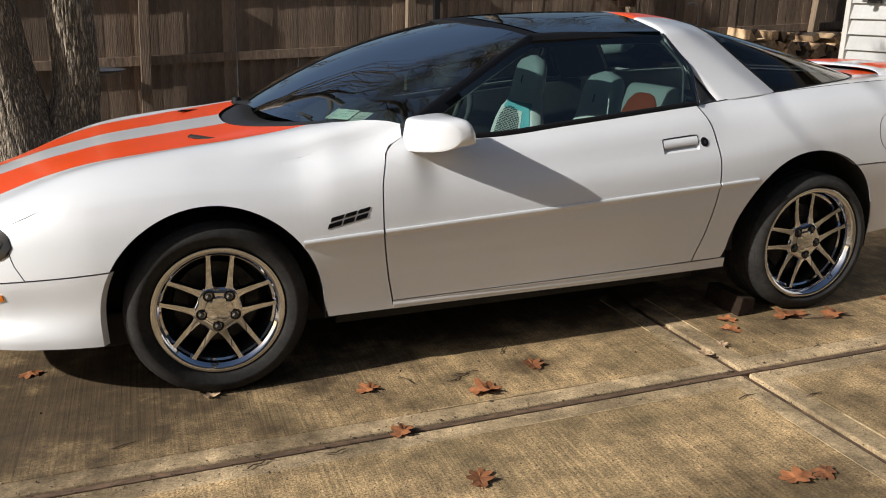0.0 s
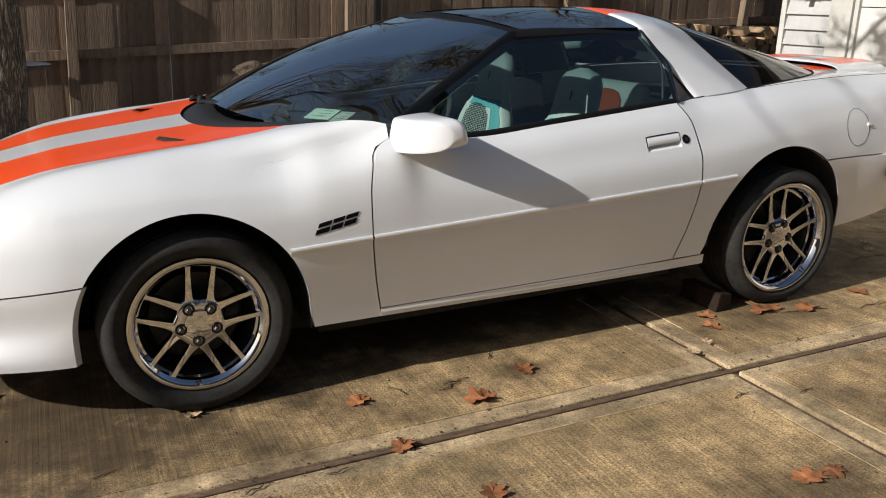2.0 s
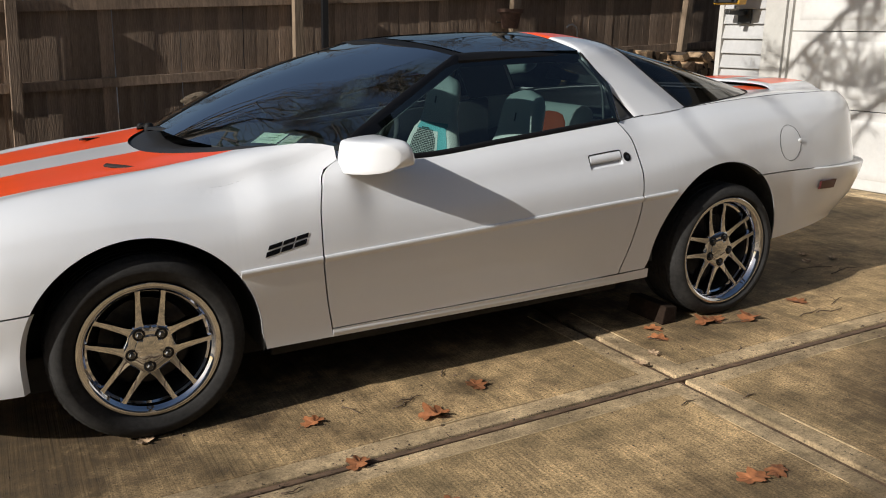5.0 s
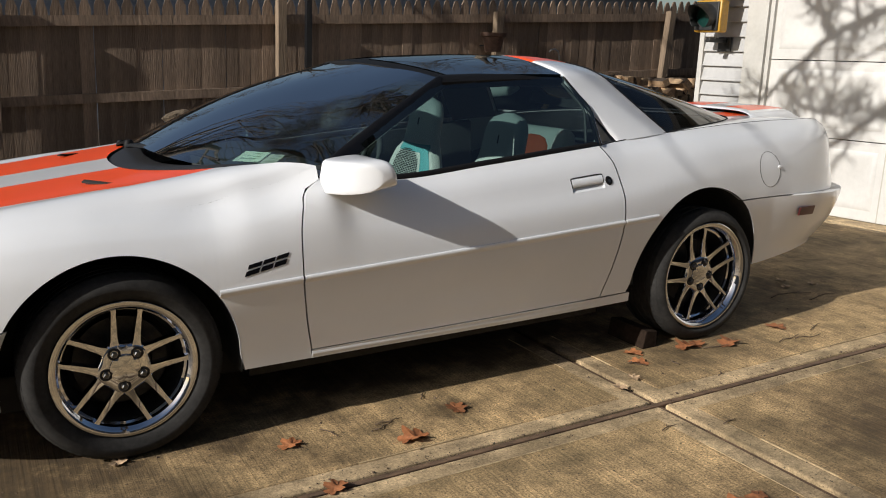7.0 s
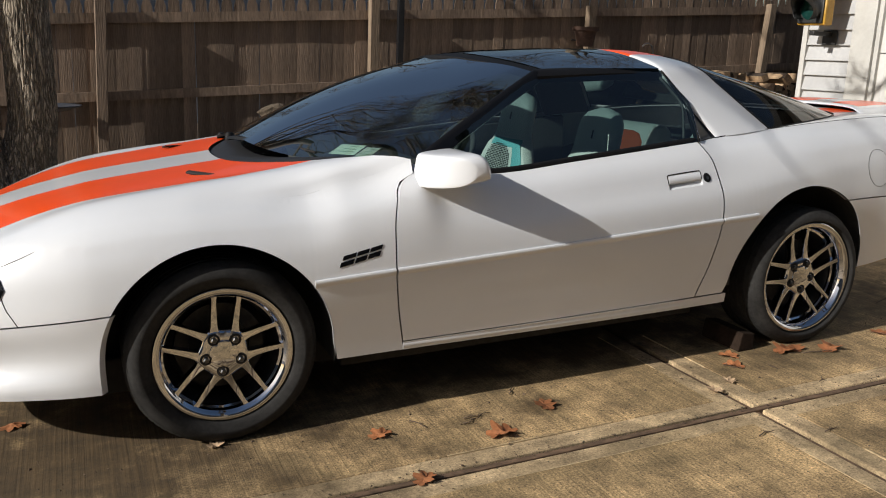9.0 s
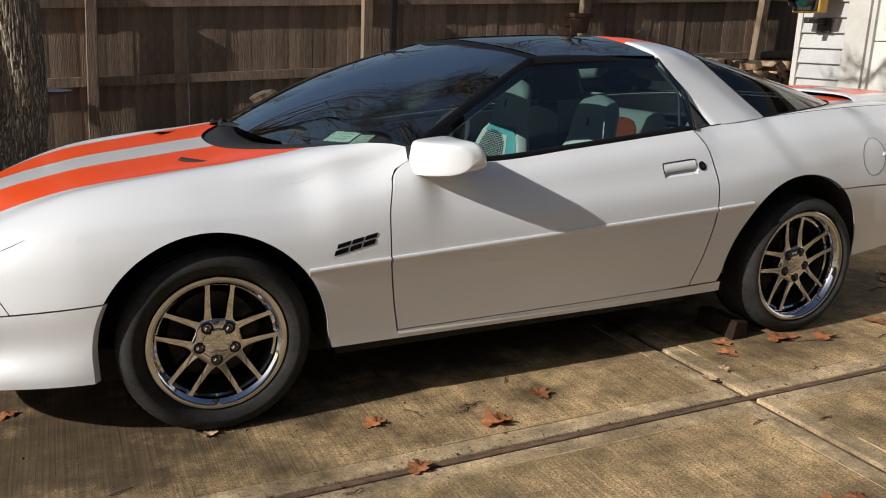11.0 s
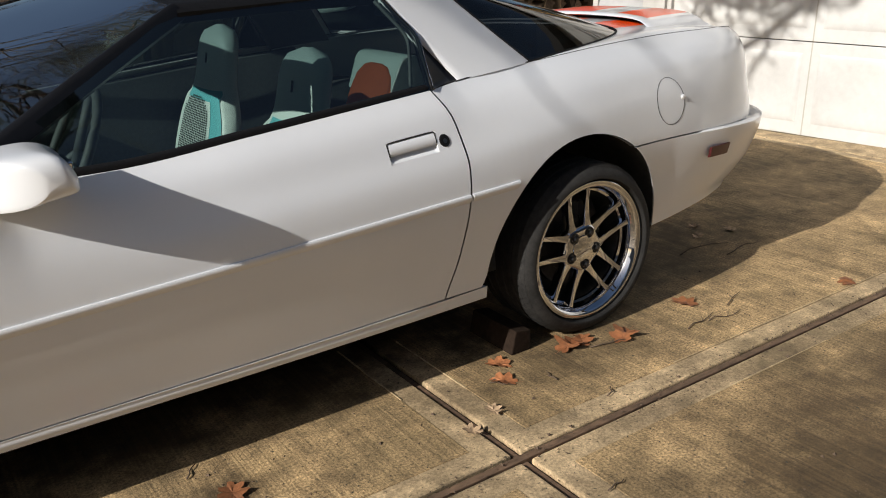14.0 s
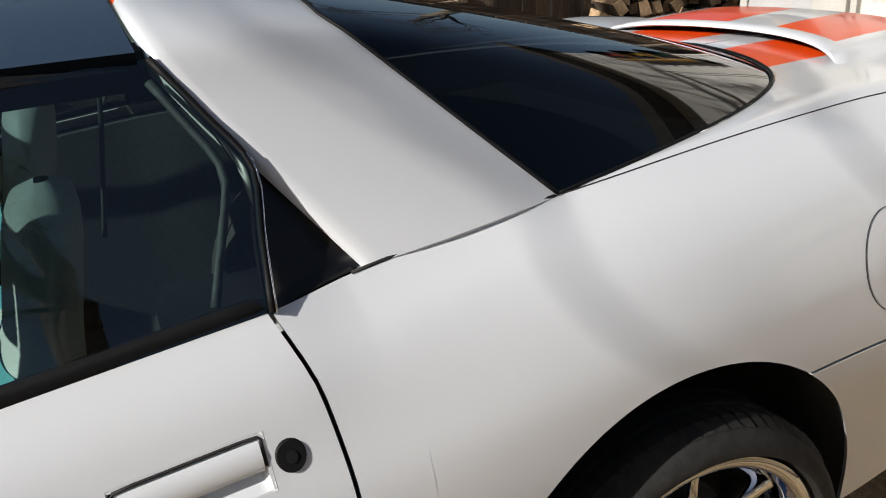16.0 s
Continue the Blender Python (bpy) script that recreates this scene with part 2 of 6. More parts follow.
A_FIVE = spline([-1.08, -0.5, 0.0, 0.7, 1.2, 2.0, 2.45, 3.05, 3.83], [0.045, 0.07, 0.07, 0.08, 0.12, 0.14, 0.11, 0.10, 0.08])
D_FIVE = spline([-1.08, 0.0, 0.7, 2.0, 2.45, 3.0, 3.45, 3.83], [0.04, 0.055, 0.052, 0.05, 0.06, 0.058, 0.032, 0.028])
D_BOTTOM = spline([-1.08, -0.65, 0.3, 1.3, 2.15, 2.9, 3.5, 3.83], [0.03, 0.02, 0.048, 0.056, 0.056, 0.04, 0.08, 0.09])


def hood_height(x, y):
    """The hood: crowned at the nose, flat in the middle with rounded sides further back."""
    w = min(max((x + 0.9) / 0.5, 0), 1)
    w = w * w * (3 - 2 * w)
    k = HOOD_K(x)
    dip = 0.010 * min(max((x + 1.0) / 0.25, 0), 1) * min(max((0.5 - x) / 0.4, 0), 1)
    a, b = min(max((x + 0.64) / 0.55, 0), 1), min(max((0.50 - x) / 0.45, 0), 1)
    flat = 0.034 + 0.019 * a * a * (3 - 2 * a) * b * b * (3 - 2 * b)
    return HOOD_Z(x) - dip - (1 - w) * k * y * y - w * (flat + (k * 0.593 - flat) / 0.1236 * y ** 8)


def plan_at(x):
    """Place along the outline (0 to 600) where it reaches x."""
    return float(np.interp(x, _plan_x, range(601)))


def plan_point(s):
    i = min(max(int(s), 1), 598)
    a, b = _dense[i], _dense[i + 1]
    p = a + (b - a) * (s - i)
    t = (_dense[min(i + 4, 600)] - _dense[max(i - 3, 0)]).normalized()
    return p.x, p.y, Vector((t.y, -t.x, 0))


def section(s):
    """Heights and insets of the side's cross-section at a place along the outline."""
    x, y, n = plan_point(s)
    d7 = D_TOP(x)
    if x < 0.70:
        qx, qy = x + n.x * d7, y + n.y * d7
        z7 = hood_height(qx, qy)
    else:
        k = max(0.0, 1 - (x - 0.70) / 0.11)
        z7 = BELT(x) + 0.045 * k * k * (3 - 2 * k)
    zb, zt = Z_BOTTOM(x), Z_TRIM(x)
    z5 = z7 - A_FIVE(x)
    z4 = zt + (z5 - zt) * 0.5
    zs = [zb, zb + 0.035, zb + (zt - zb) * 0.45, zt, z4, z5, z7 - (z7 - z5) * 0.4, z7]
    d4, db = D_FOUR(x), D_BOTTOM(x)
    w = min(max((-0.35 - x) / 0.3, 0), 1)
    ds = [db * (1 - 0.6 * w), db * 0.9 * (1 - w), db * 0.52 * (1 - w) + 0.032 * w, 0, d4, d4 + D_FIVE(x) * 0.75, d4 * 0.5 + D_FIVE(x) + (d7 - D_FIVE(x)) * 0.36, d7]
    return zs, ds, x, y, n


_sections = {}


def skin(s, z, out=0.0):
    """The body's left side at a place along the outline and a height."""
    key = round(s * 4)
    if key not in _sections:
        zs, ds, x, y, n = section(key / 4)
        _sections[key] = spline(zs, ds)
    x, y, n = plan_point(s)
    d = _sections[key](z) - out
    return Vector((x + n.x * d, -(y + n.y * d), z))


def skin_top(s):
    return section(s)[0][-1]


def inward(v):
    """Into the car from a point of its left side."""
    x, y, n = plan_point(plan_at(min(max(v.x, -1.03), 3.77)))
    return Vector((n.x, -n.y, -0.15)).normalized()


def flip(verts):
    return [(v[0], -v[1], v[2]) for v in verts]


ARCH_F, ARCH_R = (-0.011, 0.310, 0.380, 0.388), (2.508, 0.322, 0.398, 0.398)


def arch_height(x, a):
    k = 1 - ((x - a[0]) / a[2]) ** 2
    return a[1] + a[3] * math.sqrt(k) if k > 0 else -1


GRID = {}


def ease_edges(names, reach=0.022):
    """Lets the shading run on across the joint between neighbouring panels."""
    data = []
    for name in names:
        me, base = bpy.data.objects[name].data, GRID[name]
        acc = [Vector() for _ in me.vertices]
        for p in me.polygons:
            if max(p.vertices) < base:
                for i in p.vertices:
                    acc[i] += p.normal * p.area
        sign = []
        for i in range(base):
            n = acc[i].normalized()
            out = Vector((0, me.vertices[i].co.y, 0.9))
            sign.append(-1 if n.dot(out) < 0 else 1)
            acc[i] = n * sign[-1]
        data.append((me, base, acc, sign))
    trees = []
    for me, base, acc, sign in data:
        kd = kdtree.KDTree(base)
        for i in range(base):
            kd.insert(me.vertices[i].co, i)
        kd.balance()
        trees.append(kd)
    for k, (me, base, acc, sign) in enumerate(data):
        out = [v.normal.copy() for v in me.vertices]
        for i in range(base):
            n = acc[i].copy()
            for q, (me2, base2, acc2, sign2) in enumerate(data):
                if q != k:
                    co, j, d = trees[q].find(me.vertices[i].co)
                    if d < reach:
                        n += acc2[j] * (1 - 0.5 * d / reach)
            out[i] = n.normalized() * sign[i]
        me.normals_split_custom_set_from_vertices(out)


def skin_panel(name, left, right, low, high, xs, nv, car, label="", mats=PAINT, hole=None, rows_at=None, both=True, thick=0.02, warp=1):
    """A body panel between two cuts x(z) and two heights z(x), on both sides of the car."""
    rows = []
    for u in xs:
        xm = left(0.6) + (right(0.6) - left(0.6)) * u
        across = lambda z: xm + (left(z) - left(0.6)) * (1 - u) ** warp + (right(z) - right(0.6)) * u ** warp
        zl, zh = low(xm), high(xm)
        for _ in range(4):
            zh = high(across(zh))
        row = []
        for k in (rows_at or [i / nv for i in range(nv + 1)]):
            z = zl + (zh - zl) * k
            row.append(skin(plan_at(across(z)), z))
        rows.append(row)
    verts, faces = shell(rows, thick, inward, hole)
    obs = [link(name, verts, faces, mats, car, label, sharp=40)]
    if both:
        obs.append(link(name, flip(verts), [tuple(reversed(f)) for f in faces], mats, car, label, sharp=40))
    for ob in obs:
        GRID[ob.name] = len(rows) * len(rows[0])
    return obs


def even(n):
    return [i / n for i in range(n + 1)]


def arched(x0, x1, a, n=70):
    """Columns from x0 to x1, close together where the arch a is steep."""
    xs = {round(x0 + (x1 - x0) * i / n, 5) for i in range(n + 1)}
    for i in range(25):
        x = a[0] - a[2] * math.cos(math.pi * i / 24) * 0.9999
        if x0 < x < x1:
            xs.add(round(x, 5))
    for x in (a[0] - a[2] - 0.006, a[0] - a[2] - 0.012, a[0] + a[2] + 0.006, a[0] + a[2] + 0.012):
        if x0 < x < x1:
            xs.add(x)
    return [(x - x0) / (x1 - x0) for x in sorted(xs)]


def const(v):
    return lambda q: v


def arch_x(z, a, side):
    """Where the arch's edge stands at a height."""
    k = max(0.0, 1 - (max(z - a[1], 0) / a[3]) ** 2)
    return a[0] + side * a[2] * math.sqrt(k)


CUT_FRONT = spline([0.248, 0.283, 0.405, 0.560, 0.697, 0.802, 0.839, 0.860, 0.874, 0.930], [0.628, 0.623, 0.603, 0.589, 0.593, 0.615, 0.631, 0.655, 0.692, 0.700])
CUT_REAR = spline([0.241, 0.287, 0.430, 0.615, 0.727, 0.834, 0.929], [1.922, 1.932, 1.980, 2.010, 2.019, 2.011, 1.980])
GAP = 0.0028


def build_car():
    car = thing("sports_coupe", "white two-door sports coupe with orange stripes parked on the driveway", "car")
    SIDES = (1, -1)

    # Side panels.
    seam_f = lambda x: Z_TRIM(x) + GAP
    def foot(x, a, bottom):
        """The panel's lower edge behind an arch, which falls to the sill over a short run."""
        d = abs(x - a[0]) - a[2]
        return max(arch_height(x, a), bottom + max(0.0, a[1] - bottom) * max(0.0, 1 - max(d, 0) / 0.012))

    fender_low = lambda x: foot(x, ARCH_F, Z_BOTTOM(x)) if x > 0 else max(arch_height(x, ARCH_F), seam_f(x))
    nose = -1.10
    x1 = CUT_FRONT(0.6) - GAP
    skin_panel("front_fender", const(-0.612), lambda z: CUT_FRONT(z) - GAP, fender_low, lambda x: skin_top(plan_at(x)), arched(-0.612, x1, ARCH_F), 26, car, warp=24)
    # The nose clip above the bumper line, and the bumper under it, round to the middle.
    def wrap(name, s0, s1, low, high, nv, n, edge=None, swell=None):
        rows = []
        for i in range(n + 1):
            row = []
            for k in range(nv + 1):
                a, b = s0, s1
                for _ in range(3):
                    s = a + (b - a) * i / n
                    z = low(s) + (high(s) - low(s)) * k / nv
                    a, b = (plan_at(edge(z)) if edge and s0 > 300 else s0), (plan_at(edge(z)) if edge and s0 < 300 else s1)
                row.append(skin(s, z, swell(s, z) if swell else 0.0))
            if swell:
                out = swell(s, z)
                row += [skin(s, z + 0.004, out - 0.006) if out > 0.01 else skin(s, z, out - 0.002), skin(s, z + 0.004 if out > 0.01 else z, -0.006)]
            rows.append(row)
        rows_r = [[Vector((p.x, -p.y, p.z)) for p in r] for r in (reversed(rows) if s0 < 300 else reversed(rows))]
        full = (rows_r[:-1] + rows) if s0 < 300 else (rows + rows_r[1:])
        return full

    def into(v):
        c = Vector((0.25 if v.x < 1 else 2.6, 0, v.z))
        return (c - v).normalized()

    sx = lambda s: plan_point(s)[0]
    s_f = plan_at(-0.612)
    full = wrap("nose", 0, s_f, lambda s: Z_TRIM(sx(s)) + GAP, lambda s: skin_top(s), 26, 60)
    v, f = shell(full, 0.02, into)
    GRID[link("nose_panel", v, f, PAINT, car, sharp=40).name] = len(full) * len(full[0])
    s_b = plan_at(-0.378)
    full = wrap("front_bumper", 0, s_b, lambda s: Z_BOTTOM(sx(s)), lambda s: Z_TRIM(sx(s)) - GAP, 16, 80, lambda z: arch_x(z, ARCH_F, -1) + 0.001)
    v, f = shell(full, 0.03, into)
    bumper = link("front_bumper", v, f, PAINT, car, sharp=40)
    # Door.
    rows_at = sorted(set([i / 26 for i in range(27)] + [(z - 0.283) / (0.915 - 0.283) for z in (0.759, 0.815)]))
    hx0, hx1 = 1.764, 1.930
    xu = sorted(set([round(i / 48, 4) for i in range(49)] + [round((x - CUT_FRONT(0.80)) / (CUT_REAR(0.80) - CUT_FRONT(0.80)), 4) for x in (hx0, hx1)]))
    door_low = lambda x: 0.2835 + (x - 0.63) * 0.003
    door_hole = lambda c: hx0 < c.x < hx1 and (0.759 - 0.283) / 0.632 < (c.z - door_low(c.x)) / (skin_top(plan_at(c.x)) - door_low(c.x)) < (0.815 - 0.283) / 0.632
    doors = skin_panel("door", lambda z: CUT_FRONT(z) + GAP, lambda z: CUT_REAR(z) - GAP, lambda x: 0.2835 + (x - 0.63) * 0.003, lambda x: skin_top(plan_at(x)),
                       xu, 26, car, "", PAINT, door_hole, rows_at)
    # Rocker under the door.
    for ob in skin_panel("rocker_panel", const(0.625), const(2.102), Z_BOTTOM, lambda x: 0.279 + (x - 0.63) * 0.003, even(40), 8, car, thick=0.05):
        for vert in ob.data.vertices:
            c = vert.co
            k = min(max((c.z - Z_BOTTOM(c.x)) / 0.034, 0), 1)
            c.y += math.copysign((0.008 * math.sin(math.pi * (0.10 + 0.90 * k)) - 0.004) * min(1, max(0, (2.10 - c.x) / 0.25)), c.y) if vert.index < GRID[ob.name] else 0
        ob.data.update()
    # Quarter panel.
    q_low = lambda x: foot(x, ARCH_R, 0.288) if x < 2.5 else max(arch_height(x, ARCH_R), Z_TRIM(x) + GAP)
    skin_panel("quarter_panel", lambda z: CUT_REAR(z) + GAP, const(3.64), q_low, lambda x: skin_top(plan_at(x)), arched(CUT_REAR(0.6) + GAP, 3.64, ARCH_R, 80), 28, car, warp=24)
    full = wrap("rear_bumper", plan_at(2.902), 600, lambda s: Z_BOTTOM(sx(s)), lambda s: Z_TRIM(sx(s)) - GAP, 16, 90, lambda z: arch_x(z, ARCH_R, 1) - 0.001, swell=lambda s, z: (0.026 * min(max((plan_point(s)[0] - 2.98) / 0.35, 0), 1) + 0.03 * min(max((plan_point(s)[0] - 3.3) / 0.35, 0), 1)) * min(1, max(0, (z - 0.36) / 0.11)) ** 0.6)
    v, f = shell(full, 0.014, lambda q: (into(q) + Vector((0.9 if q.x < 3.1 else 0, 0, 0))).normalized())
    rear = link("rear_bumper", v, f, PAINT, car, sharp=40)
    full = wrap("tail", plan_at(3.643), 600, lambda s: Z_TRIM(sx(s)) + GAP, lambda s: skin_top(s), 14, 40)
    v, f = shell(full, 0.02, into)
    GRID[link("tail_panel", v, f, PAINT, car, sharp=40).name] = len(full) * len(full[0])

    # Hood with its stripes.
    def stripe_edges(x):
        k = min(max((x + 1.05) / 1.2, 0), 1)
        return 0.138 + 0.022 * k, 0.440 + 0.150 * k ** 0.7

    def cowl_x(y):
        return 0.125 + 0.585 * (min(abs(y), 0.82) / 0.80) ** 2.6

    rows, n_u = [], 70
    s_end = plan_at(0.695)
    zones = [-1, "o", "i", 0, "i", "o", 1]
    per = [9, 8, 5, 5, 8, 9]
    for i in range(n_u + 1):
        s = s_end * (0.03 + 0.97 * (i / n_u) ** 0.9)
        x, y, nn = plan_point(s)
        d7 = D_TOP(x)
        tx, ty = x + nn.x * d7, y + nn.y * d7
        inner, outer = stripe_edges(tx)
        inner, outer = min(inner, ty * 0.5), min(outer, ty * 0.985)
        knots = [-ty, -outer, -inner, 0, inner, outer, ty]
        row = []
        for z in range(6):
            for k in range(per[z]):
                row.append(knots[z] + (knots[z + 1] - knots[z]) * k / per[z])
        row.append(ty)
        pts = []
        for yy in row:
            xx = tx if tx <= 0 else tx * cowl_x(yy) / cowl_x(ty)
            pts.append(Vector((xx, yy, hood_height(xx, yy))))
        rows.append(pts)
    down = lambda p: Vector((0, 0, -1))
    verts, faces = shell(rows, 0.02, down)
    zone_of = []
    for z in range(6):
        zone_of += [z] * per[z]
    nv = len(rows[0])
    slots = [1 if zone_of[(fi % (nv - 1))] in (1, 4) else 0 for fi in range((n_u) * (nv - 1))]
    slots += [0] * (len(faces) - len(slots))
    hood = link("hood", verts, [tuple(reversed(f)) for f in faces], [PAINT, ORANGE], car, "white hood with two wide orange stripes", slots=slots, sharp=50)
    GRID[hood.name] = len(rows) * len(rows[0])
    # The stripes run on over the nose.
    nose_ob = bpy.data.objects["nose_panel"]
    for sd in SIDES:
        rows = []
        for i in range(15):
            row = []
            for j in range(15):
                lo, hi = 1.0, s_f
                for _ in range(18):
                    mid = (lo + hi) / 2
                    top = skin_top(mid)
                    q = skin(mid, top - (top - 0.52) * j / 14, 0.0022)
                    inner, outer = stripe_edges(q.x)
                    if -q.y < inner + (outer - inner) * i / 14:
                        lo = mid
                    else:
                        hi = mid
                row.append(q)
            rows.append(row)
        v, f = sheet(rows)
        link("stripe", v if sd > 0 else flip(v), f, ORANGE, nose_ob, "orange painted stripe")
    # The fenders crown a little along the hood's edges.
    for ob in [bpy.data.objects[k] for k in ("hood", "nose_panel", "front_fender", "front_fender.001")]:
        for vert in ob.data.vertices:
            c = vert.co
            k = min(max((c.x + 0.85) / 0.65, 0), 1) * min(max((0.62 - c.x) / 0.35, 0), 1)
            near = min(max((abs(c.y) - 0.54) / 0.13, 0), 1) * min(max((0.90 - abs(c.y)) / 0.16, 0), 1)
            c.z += 0.016 * k * k * (3 - 2 * k) * near * near * (3 - 2 * near) if c.z > 0.7 else 0
        ob.data.update()
    # The shoulder turns hollow towards the door and flares out under the mirror.
    for ob in [bpy.data.objects[k] for k in ("hood", "front_fender", "front_fender.001")] + list(doors):
        deep = 0.0 if ob in doors else 0.021
        for vert in ob.data.vertices:
            c = vert.co
            if abs(c.y) < 0.6 or not 0.06 < c.x < 0.82:
                continue
            k = min(max((c.x - 0.06) / 0.58, 0), 1)
            k = k * k * (3 - 2 * k) * min(1, (0.82 - c.x) / 0.12)
            mid = 0.818 + 0.145 * (c.x - 0.338)
            side = min(max((abs(c.y) - 0.62) / 0.10, 0), 1)
            rise = min(max((c.z - mid + 0.005) / 0.05, 0), 1)
            rise = rise * rise * (3 - 2 * rise) * side * k
            push = deep * k * min(1, max(0, (0.70 - c.x) / 0.09)) * math.exp(-((c.z - mid + 0.016) / 0.028) ** 2) - 0.014 * rise
            c.y += push if c.y < 0 else -push
            if ob not in doors:
                c.z += 0.026 * rise
    for ob in [bpy.data.objects[k] for k in ("hood", "front_fender", "front_fender.001")] + list(doors):
        ob.data.update()
    ease_edges(["hood", "nose_panel", "front_fender", "front_fender.001"])
    for sd in SIDES:
        # A narrow slanting slot.
        sl = bmesh.new()
        box(-0.080, -0.011, -0.004, 0.080, 0.011, 0.004, 0.003, sl)
        part("hood_vent", sl, DARK, hood, "narrow black hood vent", m=Matrix.Translation((0.035, -0.468 * sd, hood_height(0.035, 0.468) - 0.0005)) @ pose(0, 0, 0, 12 * sd, -4, 0) @ pose(0, 0, 0, 0, 0, -40 * sd))

    # Cowl, wipers and the closed floor.
    cw = []
    for i in range(41):
        y = -0.78 + 1.56 * i / 40
        a = Vector((cowl_x(y) + 0.004, y, hood_height(cowl_x(y), y) - 0.012))
        b = Vector((cowl_x(y) + 0.15 - 0.12 * (abs(y) / 0.78) ** 2, y, hood_height(cowl_x(y), y) + 0.012))
        cw.append([a, a.lerp(b, 0.3) + Vector((0, 0, 0.012)), a.lerp(b, 0.7) + Vector((0, 0, 0.010)), b])
    v, f = shell(cw, 0.03, down)
    link("cowl_panel", v, f, material("faded_black_plastic", (0.022, 0.022, 0.024), 0.5, spec=0.4, grain=0.3, scale=70, bump=0.0004, bump_scale=260), car, "black plastic cowl at the windshield base", sharp=40)
    WS = {}
    ws_bottom = curve3([(0.760, -0.786, 0.924), (0.589, -0.690, 0.907), (0.420, -0.541, 0.907), (0.291, -0.344, 0.925), (0.236, -0.147, 0.943), (0.232, 0, 0.946)])
    ws_top = curve3([(1.300, -0.625, 1.208), (1.241, -0.494, 1.235), (1.179, -0.326, 1.250), (1.142, -0.148, 1.260), (1.138, 0, 1.259)])

    def ws(u, v, out=0.0):
        """u from the left edge to the right one, v from the base up."""
        k, sgn = (u * 2, 1) if u <= 0.5 else (2 - u * 2, -1)
        a, b = ws_bottom(k), ws_top(k)
        p = a.lerp(b, v) + Vector((-0.25, 0, 0.97)) * (0.040 * math.sin(math.pi * v) * (0.08 + 0.92 * math.sin(math.pi * u)) + out)
        return Vector((p.x, p.y * sgn, p.z))

    v, f = sheet([[ws(0.013 + 0.974 * i / 40, j / 20) for j in range(21)] for i in range(41)])
    link("windshield", v, [tuple(reversed(q)) for q in f], WS_GLASS, car, "raked tinted windshield reflecting bare branches")
    for sd in SIDES:
        rows = []
        for j in range(21):
            e = ws(0.016, j / 20, 0.006)
            g = ws(0.0, j / 20, 0.004)
            h = g + Vector((0.022, -0.005, -0.030))
            rows.append([e, e.lerp(g, 0.5) + Vector((0, -0.002, 0.004)), g, h])
        v, f = shell(rows, 0.02, lambda p: Vector((0.2, 0.8, -0.4)).normalized())
        link("windshield_pillar", v if sd > 0 else flip(v), f, SATIN, car, "", sharp=50)
    for a, b in (((0.205, 0.02, 0.938), (0.395, -0.520, 0.917)), ((0.245, 0.50, 0.890), (0.225, 0.00, 0.940))):
        a, b = Vector(a), Vector(b)
        d = (b - a).normalized()
        across = Vector((-d.y, d.x, 0)).normalized()
        rows = []
        for t, wide, lift in ((0.0, 0.020, 0.004), (0.06, 0.022, 0.014), (0.22, 0.018, 0.018), (0.30, 0.010, 0.020), (0.65, 0.008, 0.020), (0.70, 0.006, 0.014)):
            c = a.lerp(b, t) + Vector((0.012 * math.sin(math.pi * t), 0, lift))
            rows.append([c - across * wide - Vector((0, 0, 0.012)), c - across * wide * 0.8, c + across * wide * 0.8, c + across * wide - Vector((0, 0, 0.012))])
        v, f = sheet(rows)
        arm = link("wiper", v, f, SATIN, car, "black wiper arm", sharp=30)
        v, f = tube([a.lerp(b, 0.28) + Vector((0.030, 0, 0.012)), a.lerp(b, 0.65) + Vector((0.034, 0, 0.016)), b + Vector((0.030, -0.01, 0.012))], [0.006, 0.008, 0.005], 6)
        link("wiper_blade", v, f, RUBBER, arm)
        v, f = revolve([(0.0, -0.018), (0.012, -0.018), (0.019, -0.010), (0.021, 0.012)], 20)
        link("wiper_pivot", v, f, BLACK_TRIM, arm, m=Matrix.Translation(a + Vector((0, 0, 0.006))) @ pose(0, 0, 0, -90, 0, 0), sharp=40)
    # Stickers behind the windshield.
    for u0, u1, v0, v1, mt in ((0.150, 0.203, 0.056, 0.134, PAPER_GREEN), (0.117, 0.146, 0.044, 0.123, PAPER_WHITE)):
        v, f = sheet([[ws(u0 + (u1 - u0) * i / 4, v0 + (v1 - v0) * j / 3, -0.006) for j in range(4)] for i in range(5)])
        st = link("sticker", v, f, mt, car, "pale green windshield sticker" if mt is PAPER_GREEN else "pale square windshield sticker")
        for k in range(3):
            a, b = u0 + (u1 - u0) * 0.15, u0 + (u1 - u0) * (0.8 - 0.15 * k)
            vv = v0 + (v1 - v0) * (0.25 + 0.25 * k)
            v, f = sheet([[ws(a + (b - a) * i / 3, vv + 0.004 * j, -0.004) for j in range(2)] for i in range(4)])
            link("print_bar", v, f, INK, st)

    # Roof.
    roof_z = spline([1.1, 1.35, 1.7, 2.0, 2.25], [1.262, 1.282, 1.291, 1.287, 1.262])
    roof_k = spline([1.1, 1.4, 1.95, 2.25], [0.18, 0.215, 0.232, 0.24])

    def roof(x, y, out=0.0):
        return Vector((x, y, roof_z(x) - roof_k(x) * y * y + out))

    def head_x(y):
        return 1.142 + 0.172 * (abs(y) / 0.64) ** 2

